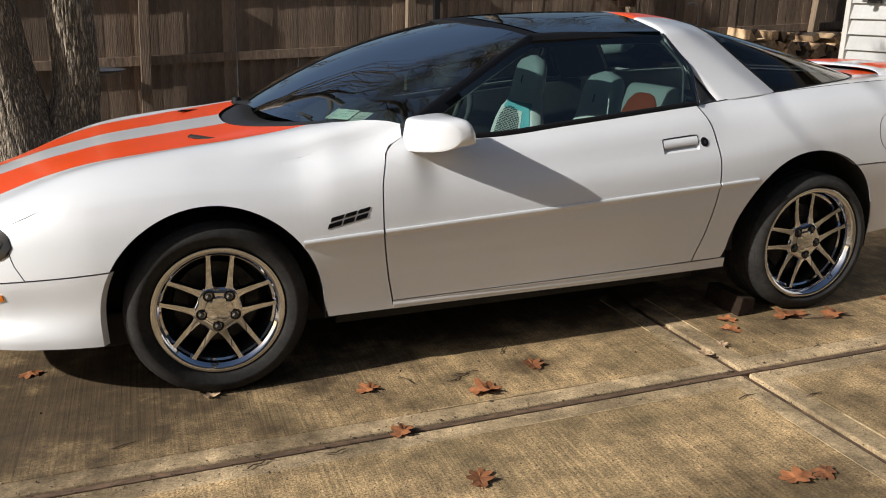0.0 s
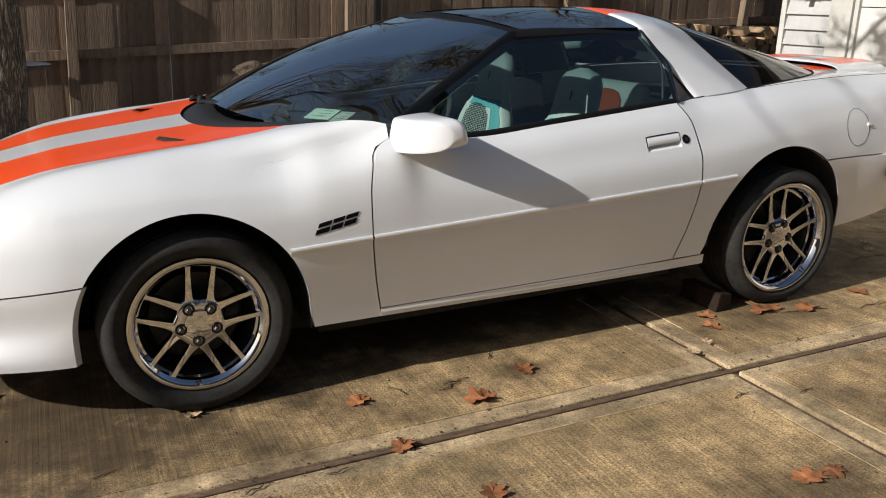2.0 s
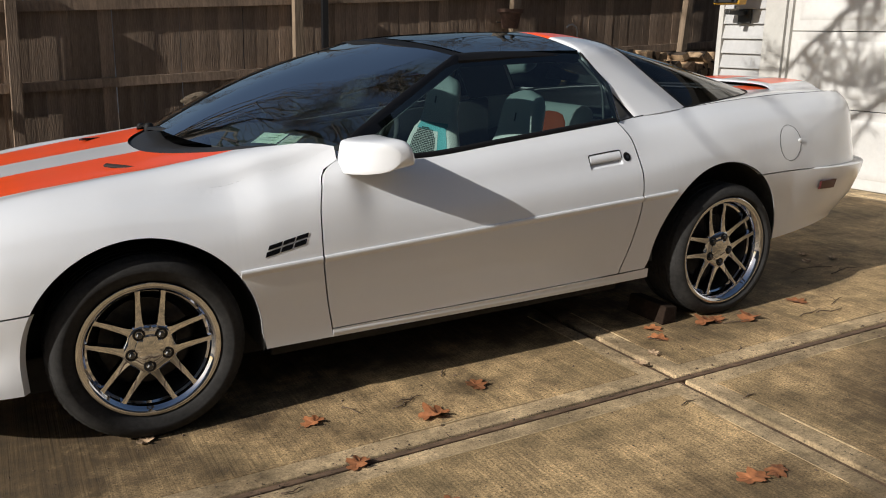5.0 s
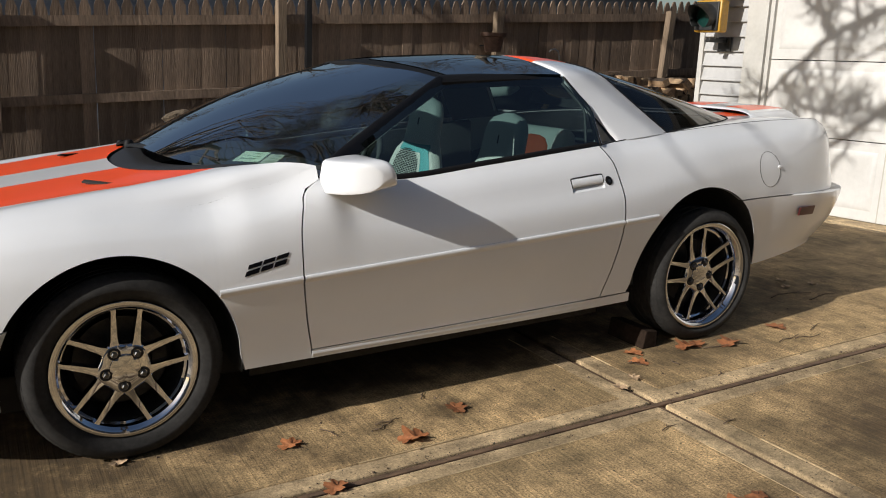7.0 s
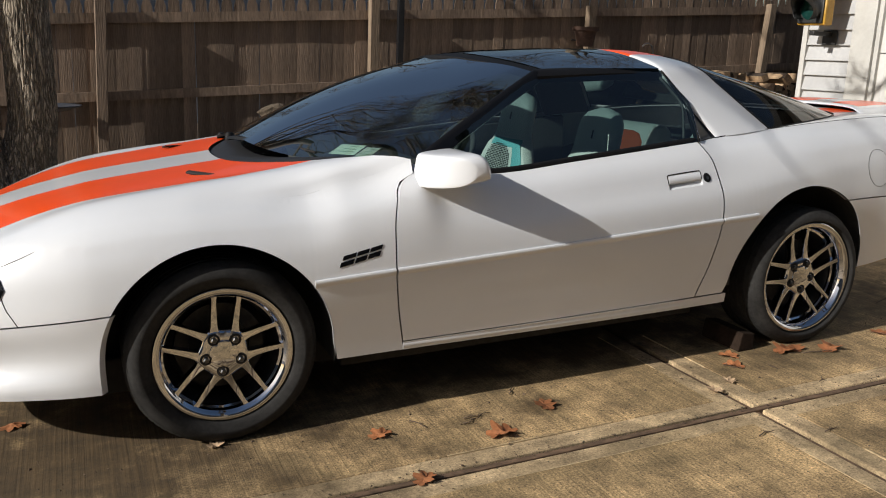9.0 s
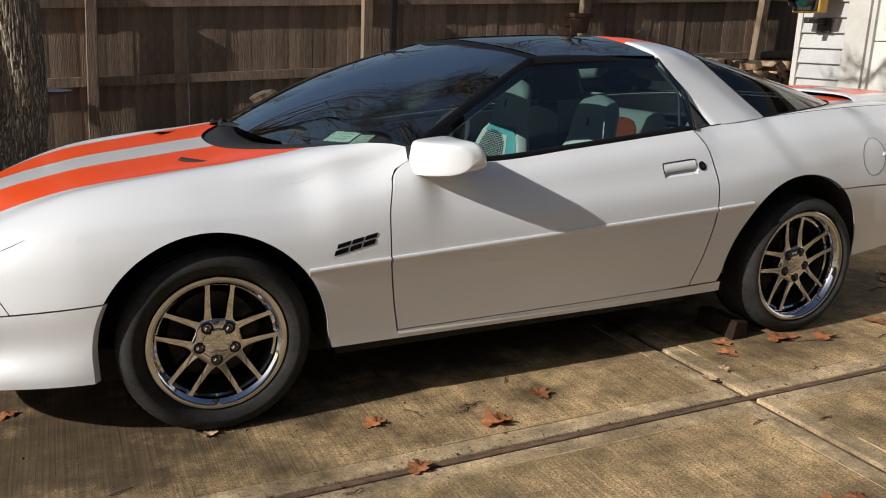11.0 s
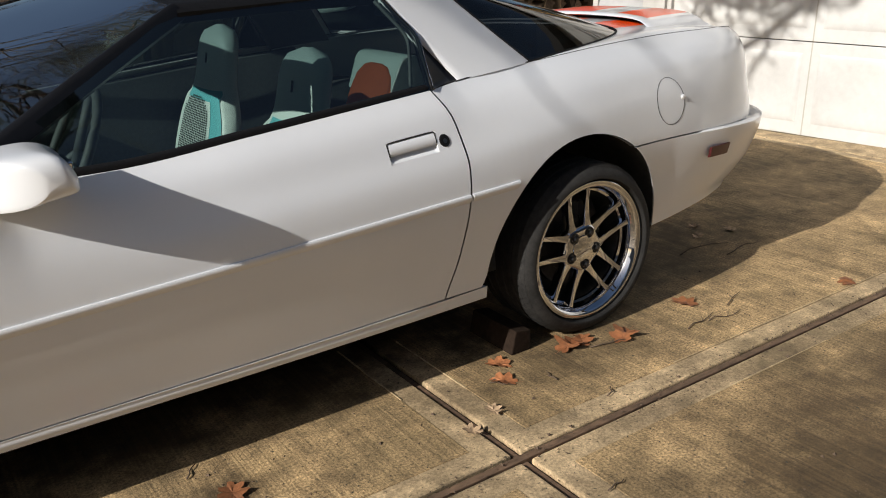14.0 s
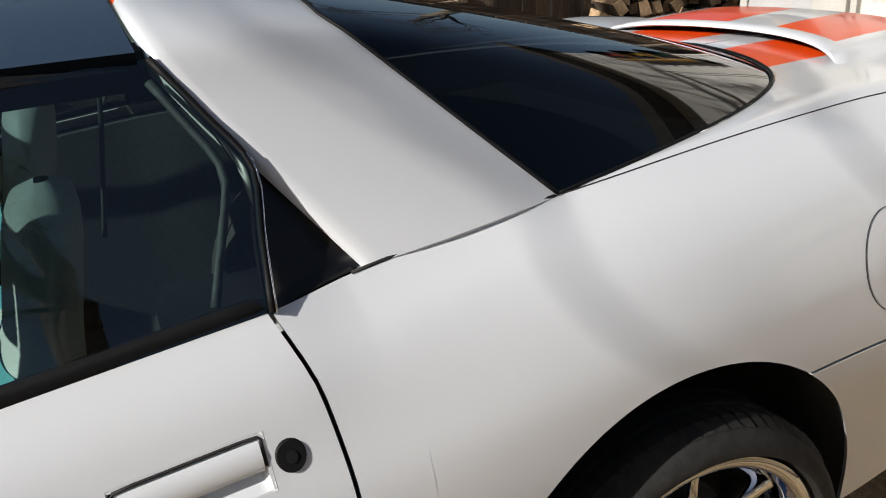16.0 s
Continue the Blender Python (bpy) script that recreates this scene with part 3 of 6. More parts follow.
    def roof_patch(name, y0, y1, xa, xb, out, mat, label="", n=16):
        rows = [[roof(xa(y) + (xb(y) - xa(y)) * j / n, y, out) for j in range(n + 1)] for y in [y0 + (y1 - y0) * i / n for i in range(n + 1)]]
        v, f = shell(rows, 0.025, down)
        return link(name, v, f, mat, car, label, sharp=40)

    back = lambda y: 1.912 + 0.012 * abs(y)
    roof_patch("roof_header", -0.622, 0.622, lambda y: head_x(y) - 0.01, lambda y: head_x(y) + 0.075, 0.004, BLACK_TRIM, "", 24)
    roof_patch("roof_bar", -0.075, 0.075, lambda y: head_x(y) + 0.077, back, 0.002, BLACK_TRIM)
    for sd in SIDES:
        y0, y1 = (-0.585, -0.083) if sd > 0 else (0.083, 0.585)
        roof_patch("roof_panel", y0, y1, lambda y: head_x(y) + 0.085, lambda y: back(y) - 0.008, 0.006, ROOF_GLASS, "removable dark tinted glass roof panel")
        rail = []
        for i in range(19):
            x = 1.298 + (1.922 - 1.298) * i / 18
            yb = -0.626 + 0.052 * (i / 18)
            c = Vector((x, yb, roof(x, 0.6).z - 0.006))
            rail.append([c + Vector((0, 0.05, 0.022)), c + Vector((0, 0.012, 0.016)), c + Vector((0, -0.010, -0.004)), c + Vector((0, -0.004, -0.032)), c + Vector((0, 0.03, -0.036))])
        v, f = sheet(rail)
        link("roof_rail", v if sd > 0 else flip(v), f, BLACK_TRIM, car, "", sharp=50)

    # White band over the roof, down to the belt.
    b_front = curve3([(1.925, 0, 1.290), (1.918, -0.199, 1.285), (1.914, -0.377, 1.266), (1.916, -0.496, 1.245), (1.922, -0.574, 1.213), (1.956, -0.611, 1.152), (2.031, -0.677, 1.043), (2.112, -0.744, 0.931)])
    b_rear = curve3([(2.198, 0, 1.261), (2.188, -0.200, 1.258), (2.178, -0.360, 1.243), (2.178, -0.468, 1.223), (2.204, -0.524, 1.193), (2.252, -0.563, 1.141), (2.342, -0.639, 1.042), (2.426, -0.714, 0.950)])
    for sd in SIDES:
        rows = []
        ts = sorted(set([i / 40 for i in range(41)]))
        for t in ts:
            a, b = b_front(t), b_rear(t)
            nrm = Vector((0, -min(1, t * 1.3), 1 - t * 0.8)).normalized()
            rows.append([a.lerp(b, k) + nrm * (0.012 * math.sin(math.pi * k) ** 0.7 - r) for k, r in ((0, 0.012), (0.02, 0.004), (0.05, 0), (0.1, 0), (0.25, 0), (0.4, 0), (0.5, 0), (0.65, 0), (0.8, 0), (0.93, 0), (1, 0))])
        v, f = shell(rows, 0.015, lambda p: Vector((0, 0.5 if p.y < -0.3 else 0, -0.6)).normalized())
        sl = []
        for i in range(len(rows) - 1):
            y = (rows[i][5].y + rows[i + 1][5].y) / 2
            sl += [1 if 0.10 < -y < 0.37 else 0] * 10
        sl += [0] * (len(f) - len(sl))
        lv, lf = sheet([[q + Vector((0, 0.022 * min(1, -q.y / 0.5), -0.022)) for q in r[1:-1]] for r in rows])
        link("headliner", lv if sd > 0 else flip(lv), lf, CABIN, car)
        link("roof_band", v if sd > 0 else flip(v), f, [PAINT, ORANGE], car, "white roof band and rear pillar with orange stripe", slots=sl, sharp=50)

    # Hatch glass, deck and wing.
    g_rear = curve3([(2.426, -0.714, 0.950), (2.614, -0.671, 0.960), (2.813, -0.610, 0.967), (3.001, -0.516, 0.969), (3.145, -0.393, 0.968), (3.238, -0.234, 0.967), (3.277, -0.107, 0.967), (3.293, 0, 0.967)])

    def hatch(t, u, out=0.0):
        a, b = b_rear(1 - t), g_rear(t)
        return a.lerp(b, u) + Vector((0.25, -0.12, 0.9)) * (0.014 * math.sin(math.pi * u) * min(1, t * 1.6) + out)

    for sd in SIDES:
        v, f = sheet([[hatch(i / 30, j / 20) for j in range(21)] for i in range(31)])
        link("hatch_glass", v if sd > 0 else flip(v), [tuple(reversed(q)) for q in f] if sd > 0 else f, HATCH_GLASS, car, "dark tinted wraparound hatch glass")
        rim = [hatch(i / 40, 1, 0.004) for i in range(41)]
        v, f = tube(rim, 0.0028, 6)
        link("hatch_seal", v if sd > 0 else flip(v), f, BLACK_TRIM, car)
        rim = [hatch(i / 40, 0.0, 0.003) for i in range(41)]
        v, f = tube(rim, 0.003, 6)
        link("hatch_seal", v if sd > 0 else flip(v), f, BLACK_TRIM, car)

    def deck_edge(t):
        """The body's upper edge that belongs to a place along the hatch glass."""
        b = g_rear(t)
        s0 = plan_at(2.43)
        if -b.y > 0.42:
            k = (0.714 + b.y) / (0.714 - 0.42)
            s = s0 + (S_MID - s0) * k
        else:
            y = -b.y
            lo, hi = S_MID, 600.0
            for _ in range(30):
                m = (lo + hi) / 2
                x, yy, n = plan_point(m)
                if yy + n.y * D_TOP(x) > y:
                    lo = m
                else:
                    hi = m
            s = lo
        return skin(s, skin_top(s))

    lo, hi = plan_at(3.2), 600.0
    for _ in range(30):
        m = (lo + hi) / 2
        x, yy, n = plan_point(m)
        lo, hi = (m, hi) if yy + n.y * D_TOP(x) > 0.42 else (lo, m)
    S_MID = lo
    t_at = lambda y: min((abs(-g_rear(i / 400).y - y), i / 400) for i in range(401))[1]
    marks = sorted(set([i / 40 for i in range(41)] + [t_at(0.085), t_at(0.33)]))
    for sd in SIDES:
        rows = []
        for t in marks:
            a, b = g_rear(t) + Vector((0.004, -0.003, 0.001)), deck_edge(t)
            w = min(1, (b - a).length / 0.3)
            rows.append([a.lerp(b, k / 10) + Vector((0, 0, 0.012 * w * math.sin(math.pi * k / 10))) for k in range(11)])
        v, f = shell(rows, 0.015, down)
        sl = []
        for i in range(len(marks) - 1):
            y = -g_rear((marks[i] + marks[i + 1]) / 2).y
            sl += [1 if 0.085 < y < 0.33 else 0] * 10
        sl += [0] * (len(f) - len(sl))
        deck = link("rear_deck", v if sd > 0 else flip(v), f, [PAINT, ORANGE], car, "white rear deck with orange stripes", slots=sl, sharp=50)
        GRID[deck.name] = len(rows) * len(rows[0])
        v, f = tube([deck_edge(t) + Vector((0, 0, 0.0005)) for t in marks], 0.0012, 5)
        link("deck_gap", v if sd > 0 else flip(v), f, DARK, car)
        v, f = tube([skin(plan_at(x), skin_top(plan_at(x)) + 0.001) for x in [2.10 + 0.033 * i for i in range(11)]], 0.0026, 5)
        link("belt_gap", v if sd > 0 else flip(v), f, DARK, car)
    ease_edges(["quarter_panel", "quarter_panel.001", "tail_panel", "rear_deck", "rear_deck.001"])
    # Wing over the deck.
    ys = [-0.56 + 1.12 * i / 56 for i in range(57)]
    ys = sorted(ys + [-0.33, -0.085, 0.085, 0.33])
    prof = []
    for y in ys:
        k = abs(y) / 0.42
        fade = min(max((abs(y) - 0.37) / 0.14, 0), 1)
        fade = fade * fade * (3 - 2 * fade)
        lift = 0.018 * max(0, 1 - k ** 6)
        lead, tail_x = 3.43 - 0.75 * y * y, 3.735 - 0.55 * y * y
        run, z0 = tail_x - lead, 0.972
        up = lambda h: z0 + (h + lift) * (1 - fade) - 0.014 * fade
        top = [Vector((lead, y, up(-0.002))), Vector((lead + 0.005, y, up(0.004))), Vector((lead + run * 0.14, y, up(0.008))), Vector((lead + run * 0.45, y, up(0.012))),
               Vector((tail_x - run * 0.08, y, up(0.012))), Vector((tail_x, y, up(0.004)))]
        bot = [Vector((tail_x - run * 0.02, y, z0 - 0.05)), Vector((lead + run * 0.42, y, z0 - 0.05)), Vector((lead + run * 0.40, y, up(-0.012))), Vector((lead + run * 0.05, y, up(-0.007))), top[0]]
        prof.append(top + bot)
    v, f = sheet(prof)
    nvv = len(prof[0]) - 1
    sl = []
    for i in range(len(ys) - 1):
        y = abs(ys[i] + ys[i + 1]) / 2
        # Dark faces under the lip put the recess's shade into its colour.
        sl += [1 if (0.085 < y < 0.33 and 2 <= k < 5) else 2 if k in (7, 8) else 0 for k in range(nvv)]
    f = list(f) + [tuple(range(len(prof[0]) - 1)), tuple(reversed(range(len(v) - len(prof[0]), len(v) - 1)))]
    sl += [0, 0]
    link("rear_wing", v, f, [PAINT, ORANGE, DARK], car, "white rear wing with orange stripes over the hatch", slots=sl, sharp=50)

    # Side windows.
    def belt_point(x, out=0.0):
        s = plan_at(x)
        p = skin(s, skin_top(s))
        return p + Vector((0, 0.004 - out, 0))

    rear_edge = curve3([(1.979, -0.788, 0.924), (1.992, -0.730, 0.995), (2.008, -0.672, 1.064), (1.967, -0.620, 1.138), (1.922, -0.580, 1.206)])

    def side_glass(u, v, out=0.0):
        low = belt_point(0.761 + (1.984 - 0.761) * u) + Vector((0, 0.006, -0.004))
        top = Vector((1.307, -0.625, 1.199)).lerp(Vector((1.921, -0.594, 1.204)), u)
        b0, b1 = belt_point(0.761) + Vector((0, 0.006, -0.004)), belt_point(1.984) + Vector((0, 0.006, -0.004))
        p = low.lerp(top, v) + (rear_edge(v) - b1.lerp(Vector((1.921, -0.594, 1.204)), v)) * u
        return p + Vector((0, -0.018 * math.sin(math.pi * v) - out, 0))

    for sd in SIDES:
        fl = (lambda q: q) if sd > 0 else flip
        v, f = sheet([[side_glass(-0.03 + 1.03 * i / 30, j / 16) for j in range(17)] for i in range(31)])
        link("side_window", fl(v), f, SIDE_GLASS, car, "closed tinted side window")
        strip = []
        for i in range(40):
            x = 0.76 + (2.104 - 0.76) * i / 39
            c = belt_point(x)
            h = 1 - 0.85 * min(max((x - 1.965) / 0.03, 0), 1)
            strip.append([c + Vector((0, -0.004 * h, -0.002)), c + Vector((0, -0.006 * h, 0.012 * h)), c + Vector((0, 0.002, 0.020 * h)), c + Vector((0, 0.014, 0.018 * h))])
        v, f = sheet(strip)
        link("belt_strip", fl(v), f, BLACK_TRIM, car, "", sharp=60)
        # Black quarter triangle behind the window.
        rows = []
        for j in range(13):
            k = j / 12
            a = rear_edge(k * 0.55) + Vector((-0.004, -0.001, 0))
            b = b_front(1 - 0.36 * k) + Vector((0.0, 0.010, 0))
            rows.append([a.lerp(b, i / 4) for i in range(5)])
        v, f = shell(rows, 0.02, lambda p: Vector((0, 1, 0)))
        link("quarter_trim", fl(v), f, SATIN, car)
        v, f = tube([rear_edge(k / 14) + Vector((0.003, -0.003, 0)) for k in range(15)], 0.0048, 6)
        link("window_seal", fl(v), f, BLACK_TRIM, car)
        v, f = tube([rear_edge(k / 14) + Vector((0.007, -0.007, 0)) for k in range(9)], 0.0014, 5)
        link("seal_bead", fl(v), f, CHROME, car)
        v, f = tube([side_glass(0.985, 0.05 + 0.85 * k / 12) + Vector((-0.030 * (1 - k / 12) ** 2 - 0.012, 0.016, 0)) for k in range(13)], 0.006, 8)
        link("inner_seal", fl(v), f, CABIN, car)
    return car, doors, bumper, rear, ws


car, car_doors, car_bumper, car_rear, car_ws = build_car()


# ---- the car: parts on the body ----
def skin_patch(name, s0, s1, low, high, mat, parent, out=0.004, n=24, nv=8, label="", both=True, thick=0.01):
    """A raised patch that follows the body's side between two heights."""
    rows = []
    for i in range(n + 1):
        s = s0 + (s1 - s0) * i / n
        k = i / n
        zl, zh = low(k), high(k)
        rows.append([skin(s, zl + (zh - zl) * j / nv, out) for j in range(nv + 1)])
    v, f = shell(rows, thick, inward)
    obs = [link(name, v, f, mat, parent, label, sharp=50)]
    if both:
        obs.append(link(name, flip(v), [tuple(reversed(q)) for q in f], mat, parent, label, sharp=50))
    return obs


def skin_bar(name, x0, x1, profile, mat, parent, height=Z_TRIM, n=40, sides=(1, -1)):
    """A moulding along the body's side; profile: (height, stand-out) pairs."""
    rows = []
    for i in range(n + 1):
        x = x0 + (x1 - x0) * i / n
        s = plan_at(x)
        rows.append([skin(s, height(x) + dz, out) for dz, out in profile])
    v, f = shell(rows, 0.006, inward)
    for sd in sides:
        link(name, v if sd > 0 else flip(v), f if sd > 0 else [tuple(reversed(q)) for q in f], mat, parent, sharp=50)


def build_details(car):
    bar = [(0.0085, -0.001), (0.0085, 0.0065), (0.004, 0.0095), (-0.004, 0.0085), (-0.011, 0.0045), (-0.018, -0.0005)]
    skin_bar("side_moulding", 0.300, CUT_FRONT(0.56) - 0.004, bar, PAINT, car, n=14)
    skin_bar("side_moulding", CUT_FRONT(0.56) + 0.004, CUT_REAR(0.615) - 0.004, bar, PAINT, car)
    skin_bar("side_moulding", CUT_REAR(0.615) + 0.005, 2.200, bar, PAINT, car, n=10)

    # Door handle: a cup in the door with a flap over its upper part.
    x0, x1, z0, z1 = 1.764, 1.930, 0.759, 0.815
    for d, sd in zip(car_doors, (1, -1)):
        fl = (lambda q: q) if sd > 0 else flip
        lay = lambda x, z: 0.2835 + (x - 0.63) * 0.003 + (skin_top(plan_at(x)) - 0.2835 - (x - 0.63) * 0.003) * (z - 0.283) / 0.632
        at = lambda x, z, out: skin(plan_at(x), lay(x, z), out)
        rim = ((z1 + 0.003, 0.0004), (z1 - 0.001, -0.012), (z1 - 0.006, -0.026), (z0 + 0.016, -0.026), (z0 + 0.006, -0.012), (z0 - 0.003, 0.0004))
        spots = [x0 - 0.003, x0 + 0.002, x0 + 0.008] + [x0 + (x1 - x0) * i / 10 for i in range(1, 10)] + [x1 - 0.008, x1 - 0.002, x1 + 0.003]
        depth = [0.0, 0.45] + [1.0] * (len(spots) - 4) + [0.45, 0.0]
        v, f = sheet([[at(x, z, 0.0004 + (o - 0.0004) * k) for z, o in rim] for x, k in zip(spots, depth)])
        link("handle_cup", fl(v), f, PAINT, d, sharp=35)
        rows = [[at(x0 + 0.004 + (x1 - x0 - 0.008) * i / 10, z, o) for z, o in ((0.7785, -0.014), (0.7780, -0.002), (0.783, 0.002), (0.796, 0.004), (0.807, 0.002), (0.8115, -0.003))] for i in range(11)]
        v, f = shell(rows, 0.008, inward)
        grip = link("door_handle", fl(v), f, PAINT, d, "white pull-up door handle", sharp=40)
        # A dark tube drawn in for the shadow line round the flap.
        edge = [(x0 + 0.001, 0.776), (x0 + 0.001, 0.810), (x0 + 0.004, 0.8135)] + [(x0 + 0.004 + (x1 - x0 - 0.008) * i / 8, 0.8145) for i in range(1, 8)] + [(x1 - 0.004, 0.8135), (x1 - 0.001, 0.810), (x1 - 0.001, 0.782)]
        v, f = tube([at(x, z, -0.0006) for x, z in edge], 0.0021, 6)
        link("handle_gap", fl(v), f, DARK, grip)
        c, r = (1.957, 0.789), 0.0165
        disc = [skin(plan_at(c[0]), c[1], 0.003)] + [skin(plan_at(c[0] + r * math.cos(k * math.pi / 12)), c[1] + r * math.sin(k * math.pi / 12), 0.003) for k in range(24)] \
            + [skin(plan_at(c[0] + r * 1.12 * math.cos(k * math.pi / 12)), c[1] + r * 1.12 * math.sin(k * math.pi / 12), -0.001) for k in range(24)]
        f = [(0, 1 + k, 1 + (k + 1) % 24) for k in range(24)] + [(1 + k, 25 + k, 25 + (k + 1) % 24, 1 + (k + 1) % 24) for k in range(24)]
        lock = link("door_lock", fl(disc), f, BLACK_TRIM, d, "round black key lock", sharp=40)
        r = 0.007
        disc = [skin(plan_at(c[0] + r * math.cos(k * math.pi / 8)), c[1] + r * math.sin(k * math.pi / 8), 0.0045) for k in range(16)]
        link("key_face", fl(disc), [tuple(range(16))], NUT, lock)

    # Fuel door, left side only.
    c, rx, rz = (2.951, 0.767), 0.072, 0.082
    ring = [skin(plan_at(c[0] + rx * math.cos(k * math.pi / 24)), c[1] + rz * math.sin(k * math.pi / 24), 0.0006) for k in range(49)]
    v, f = tube(ring, 0.0007, 6, cap=False)
    rows = []
    for i in range(13):
        r = i / 12
        rows.append([skin(plan_at(c[0] + rx * 0.965 * r * math.cos(k * math.pi / 24)), c[1] + rz * 0.965 * r * math.sin(k * math.pi / 24), 0.0014) for k in range(49)])
    v2, f2 = sheet(rows)
    lid = link("fuel_door", v2, f2, PAINT, car, "round white fuel door")
    link("fuel_door_gap", v, f, DARK, lid)
    bump = bmesh.new()
    bmesh.ops.create_uvsphere(bump, u_segments=16, v_segments=10, radius=0.008)
    p = skin(plan_at(3.016), 0.775, 0.004)
    part("finger_pull", bump, PAINT, lid, m=Matrix.Translation(p) @ Matrix.Diagonal((1.4, 0.6, 1.2, 1)))

    skin_patch("side_marker", plan_at(3.160), plan_at(3.282), lambda k: 0.528 - 0.006 * k, lambda k: 0.568 - 0.002 * k, RED_LENS, car_rear, 0.030, 10, 3, "dark red side marker lens")
    # Headlights, turn signals.
    s0, s1 = plan_at(-1.000), plan_at(-0.640)

    def hl_low(k):
        return 0.572 + 0.018 * k - 0.150 * k ** 0.95 * (1 - k) ** 0.5

    def hl_high(k):
        z = 0.574 + 0.018 * k + 0.212 * k ** 0.85 * (1 - k) ** 0.55
        return min(z, skin_top(s0 + (s1 - s0) * k) - 0.016)

    lamps = skin_patch("headlight", s0, s1, hl_low, hl_high, BLACK_GLOSS, car, 0.005, 36, 12, "blacked-out headlight cover")
    for lamp, sd in zip(lamps, (1, -1)):
        rows = []
        for i in range(13):
            k = 0.52 + 0.42 * i / 12
            mid, half = 0.5 * (hl_low(k) + hl_high(k)) - 0.012, 0.30 * (hl_high(k) - hl_low(k))
            rows.append([skin(s0 + (s1 - s0) * (k - 0.05 * (1 - j / 6)), mid + half * (2 * j / 6 - 1), 0.007 + 0.008 * math.sin(math.pi * j / 6) * math.sin(math.pi * i / 12)) for j in range(7)])
        v, f = sheet(rows)
        link("lamp_bulge", v if sd > 0 else flip(v), f, BLACK_GLOSS, lamp)
    skin_patch("turn_signal", plan_at(-0.975), plan_at(-0.690), lambda k: 0.434 - 0.010 * k - 0.044 * math.sin(math.pi * (0.03 + 0.94 * k)) ** 0.35, lambda k: 0.437 - 0.010 * k, AMBER, car_bumper, 0.004, 24, 5, "long amber turn signal lens")
    # Hood cut line above the headlight and the seam that runs back from it.
    cut = []
    for k in range(13):
        y = 0.60 - 0.60 * k / 12
        cut.append(Vector((-0.80 - 0.14 * (k / 12) ** 0.6, -y, hood_height(-0.80 - 0.14 * (k / 12) ** 0.6, y) + 0.0012)))
    cut += [Vector((p.x, -p.y, p.z)) for p in reversed(cut[:-1])]
    v, f = tube(cut, 0.0022, 5)
    link("hood_gap", v, f, DARK, car)
    for sd in (1, -1):
        seam_z = spline([-0.70, -0.614, -0.538, -0.455, -0.36], [0.640, 0.676, 0.711, 0.741, 0.768])
        seam = [skin(plan_at(x), seam_z(x), 0.0006) for x in [-0.69 + 0.045 * i for i in range(8)]]
        v, f = tube(seam, [0.0013, 0.0013, 0.0012, 0.0010, 0.0008, 0.0005, 0.0003, 0.0001], 5)
        link("fender_gap", v if sd > 0 else flip(v), f, DARK, car)
        v, f = tube([skin(plan_at(x), z, 0.0004) for x, z in ((-0.650, 0.580), (-0.645, 0.556), (-0.634, 0.528), (-0.618, 0.503), (-0.604, Z_TRIM(-0.604)))], 0.0016, 5)
        link("nose_gap", v if sd > 0 else flip(v), f, DARK, car)

    # Badge on the front fender: three slanted black blocks with slots.
    def slanted(bits, bx, out0):
        vs, fs = [], []
        for x0, x1, z0, z1 in bits:
            base = len(vs)
            for out in (0.0, out0):
                for x, z in ((x0, z0), (x1, z0), (x1, z1), (x0, z1)):
                    xx = bx + x + 0.45 * z
                    vs.append(skin(plan_at(xx), 0.590 + 0.20 * (xx - 0.385) + z, out))
            fs += [(base + 4, base + 5, base + 6, base + 7)] + [(base + i, base + (i + 1) % 4, base + 4 + (i + 1) % 4, base + 4 + i) for i in range(4)]
        return vs, fs
    blocks = ([(0, 0.046, 0.021, 0.034), (-0.002, 0.046, 0.0, 0.015)], [(0.052, 0.092, 0.021, 0.034), (0.052, 0.092, 0.0, 0.015)], [(0.098, 0.140, 0.021, 0.034), (0.098, 0.140, 0.0, 0.015)])
    for sd in (1, -1):
        emblem = new("fender_badge")
        emblem.parent = car
        emblem["label"] = "slanted black fender badge"
        for bits in blocks:
            v, f = slanted(bits, 0.388, 0.002)
            link("badge_block", v if sd > 0 else flip(v), f if sd > 0 else [tuple(reversed(q)) for q in f], BLACK_GLOSS, emblem, smooth=False)

    # Door mirrors: a long housing with a straight cut front edge, a flat foot and a rounded back.
    corner = [(0.668, 0.835), (0.664, 0.840), (0.667, 0.860), (0.678, 0.903), (0.686, 0.935), (0.692, 0.943), (0.703, 0.9475), (0.760, 0.954), (0.822, 0.957), (0.862, 0.952), (0.893, 0.938), (0.916, 0.916), (0.931, 0.892), (0.934, 0.868), (0.929, 0.858), (0.915, 0.855), (0.860, 0.849), (0.760, 0.842), (0.690, 0.835)]
    loop = curve3([(x, 0, z) for x, z in corner + corner[:1]])
    for sd in (1, -1):
        rows = []
        for k in range(23):
            q = math.sin(math.pi / 2 * k / 22)
            sc = max(0.0, 1 - q ** 10) ** 0.40
            fore, back = 0.692 + 0.135 * q ** 2.2, 0.932 - 0.014 * q
            mid = (fore + back) / 2
            row = []
            for i in range(85):
                p = loop(i / 84)
                x = fore + (back - fore) * (p.x - 0.664) / 0.270
                z = p.z + 0.010 * q * q * (1 - (p.z - 0.831) / 0.126)
                row.append(Vector((mid + (x - mid) * (0.3 + 0.7 * sc if sc > 0 else 0), -0.825 - 0.205 * q, 0.894 + (z - 0.894) * sc)))
            rows.append(row)
        v, f = sheet(rows)
        if sd < 0:
            v = flip(v)
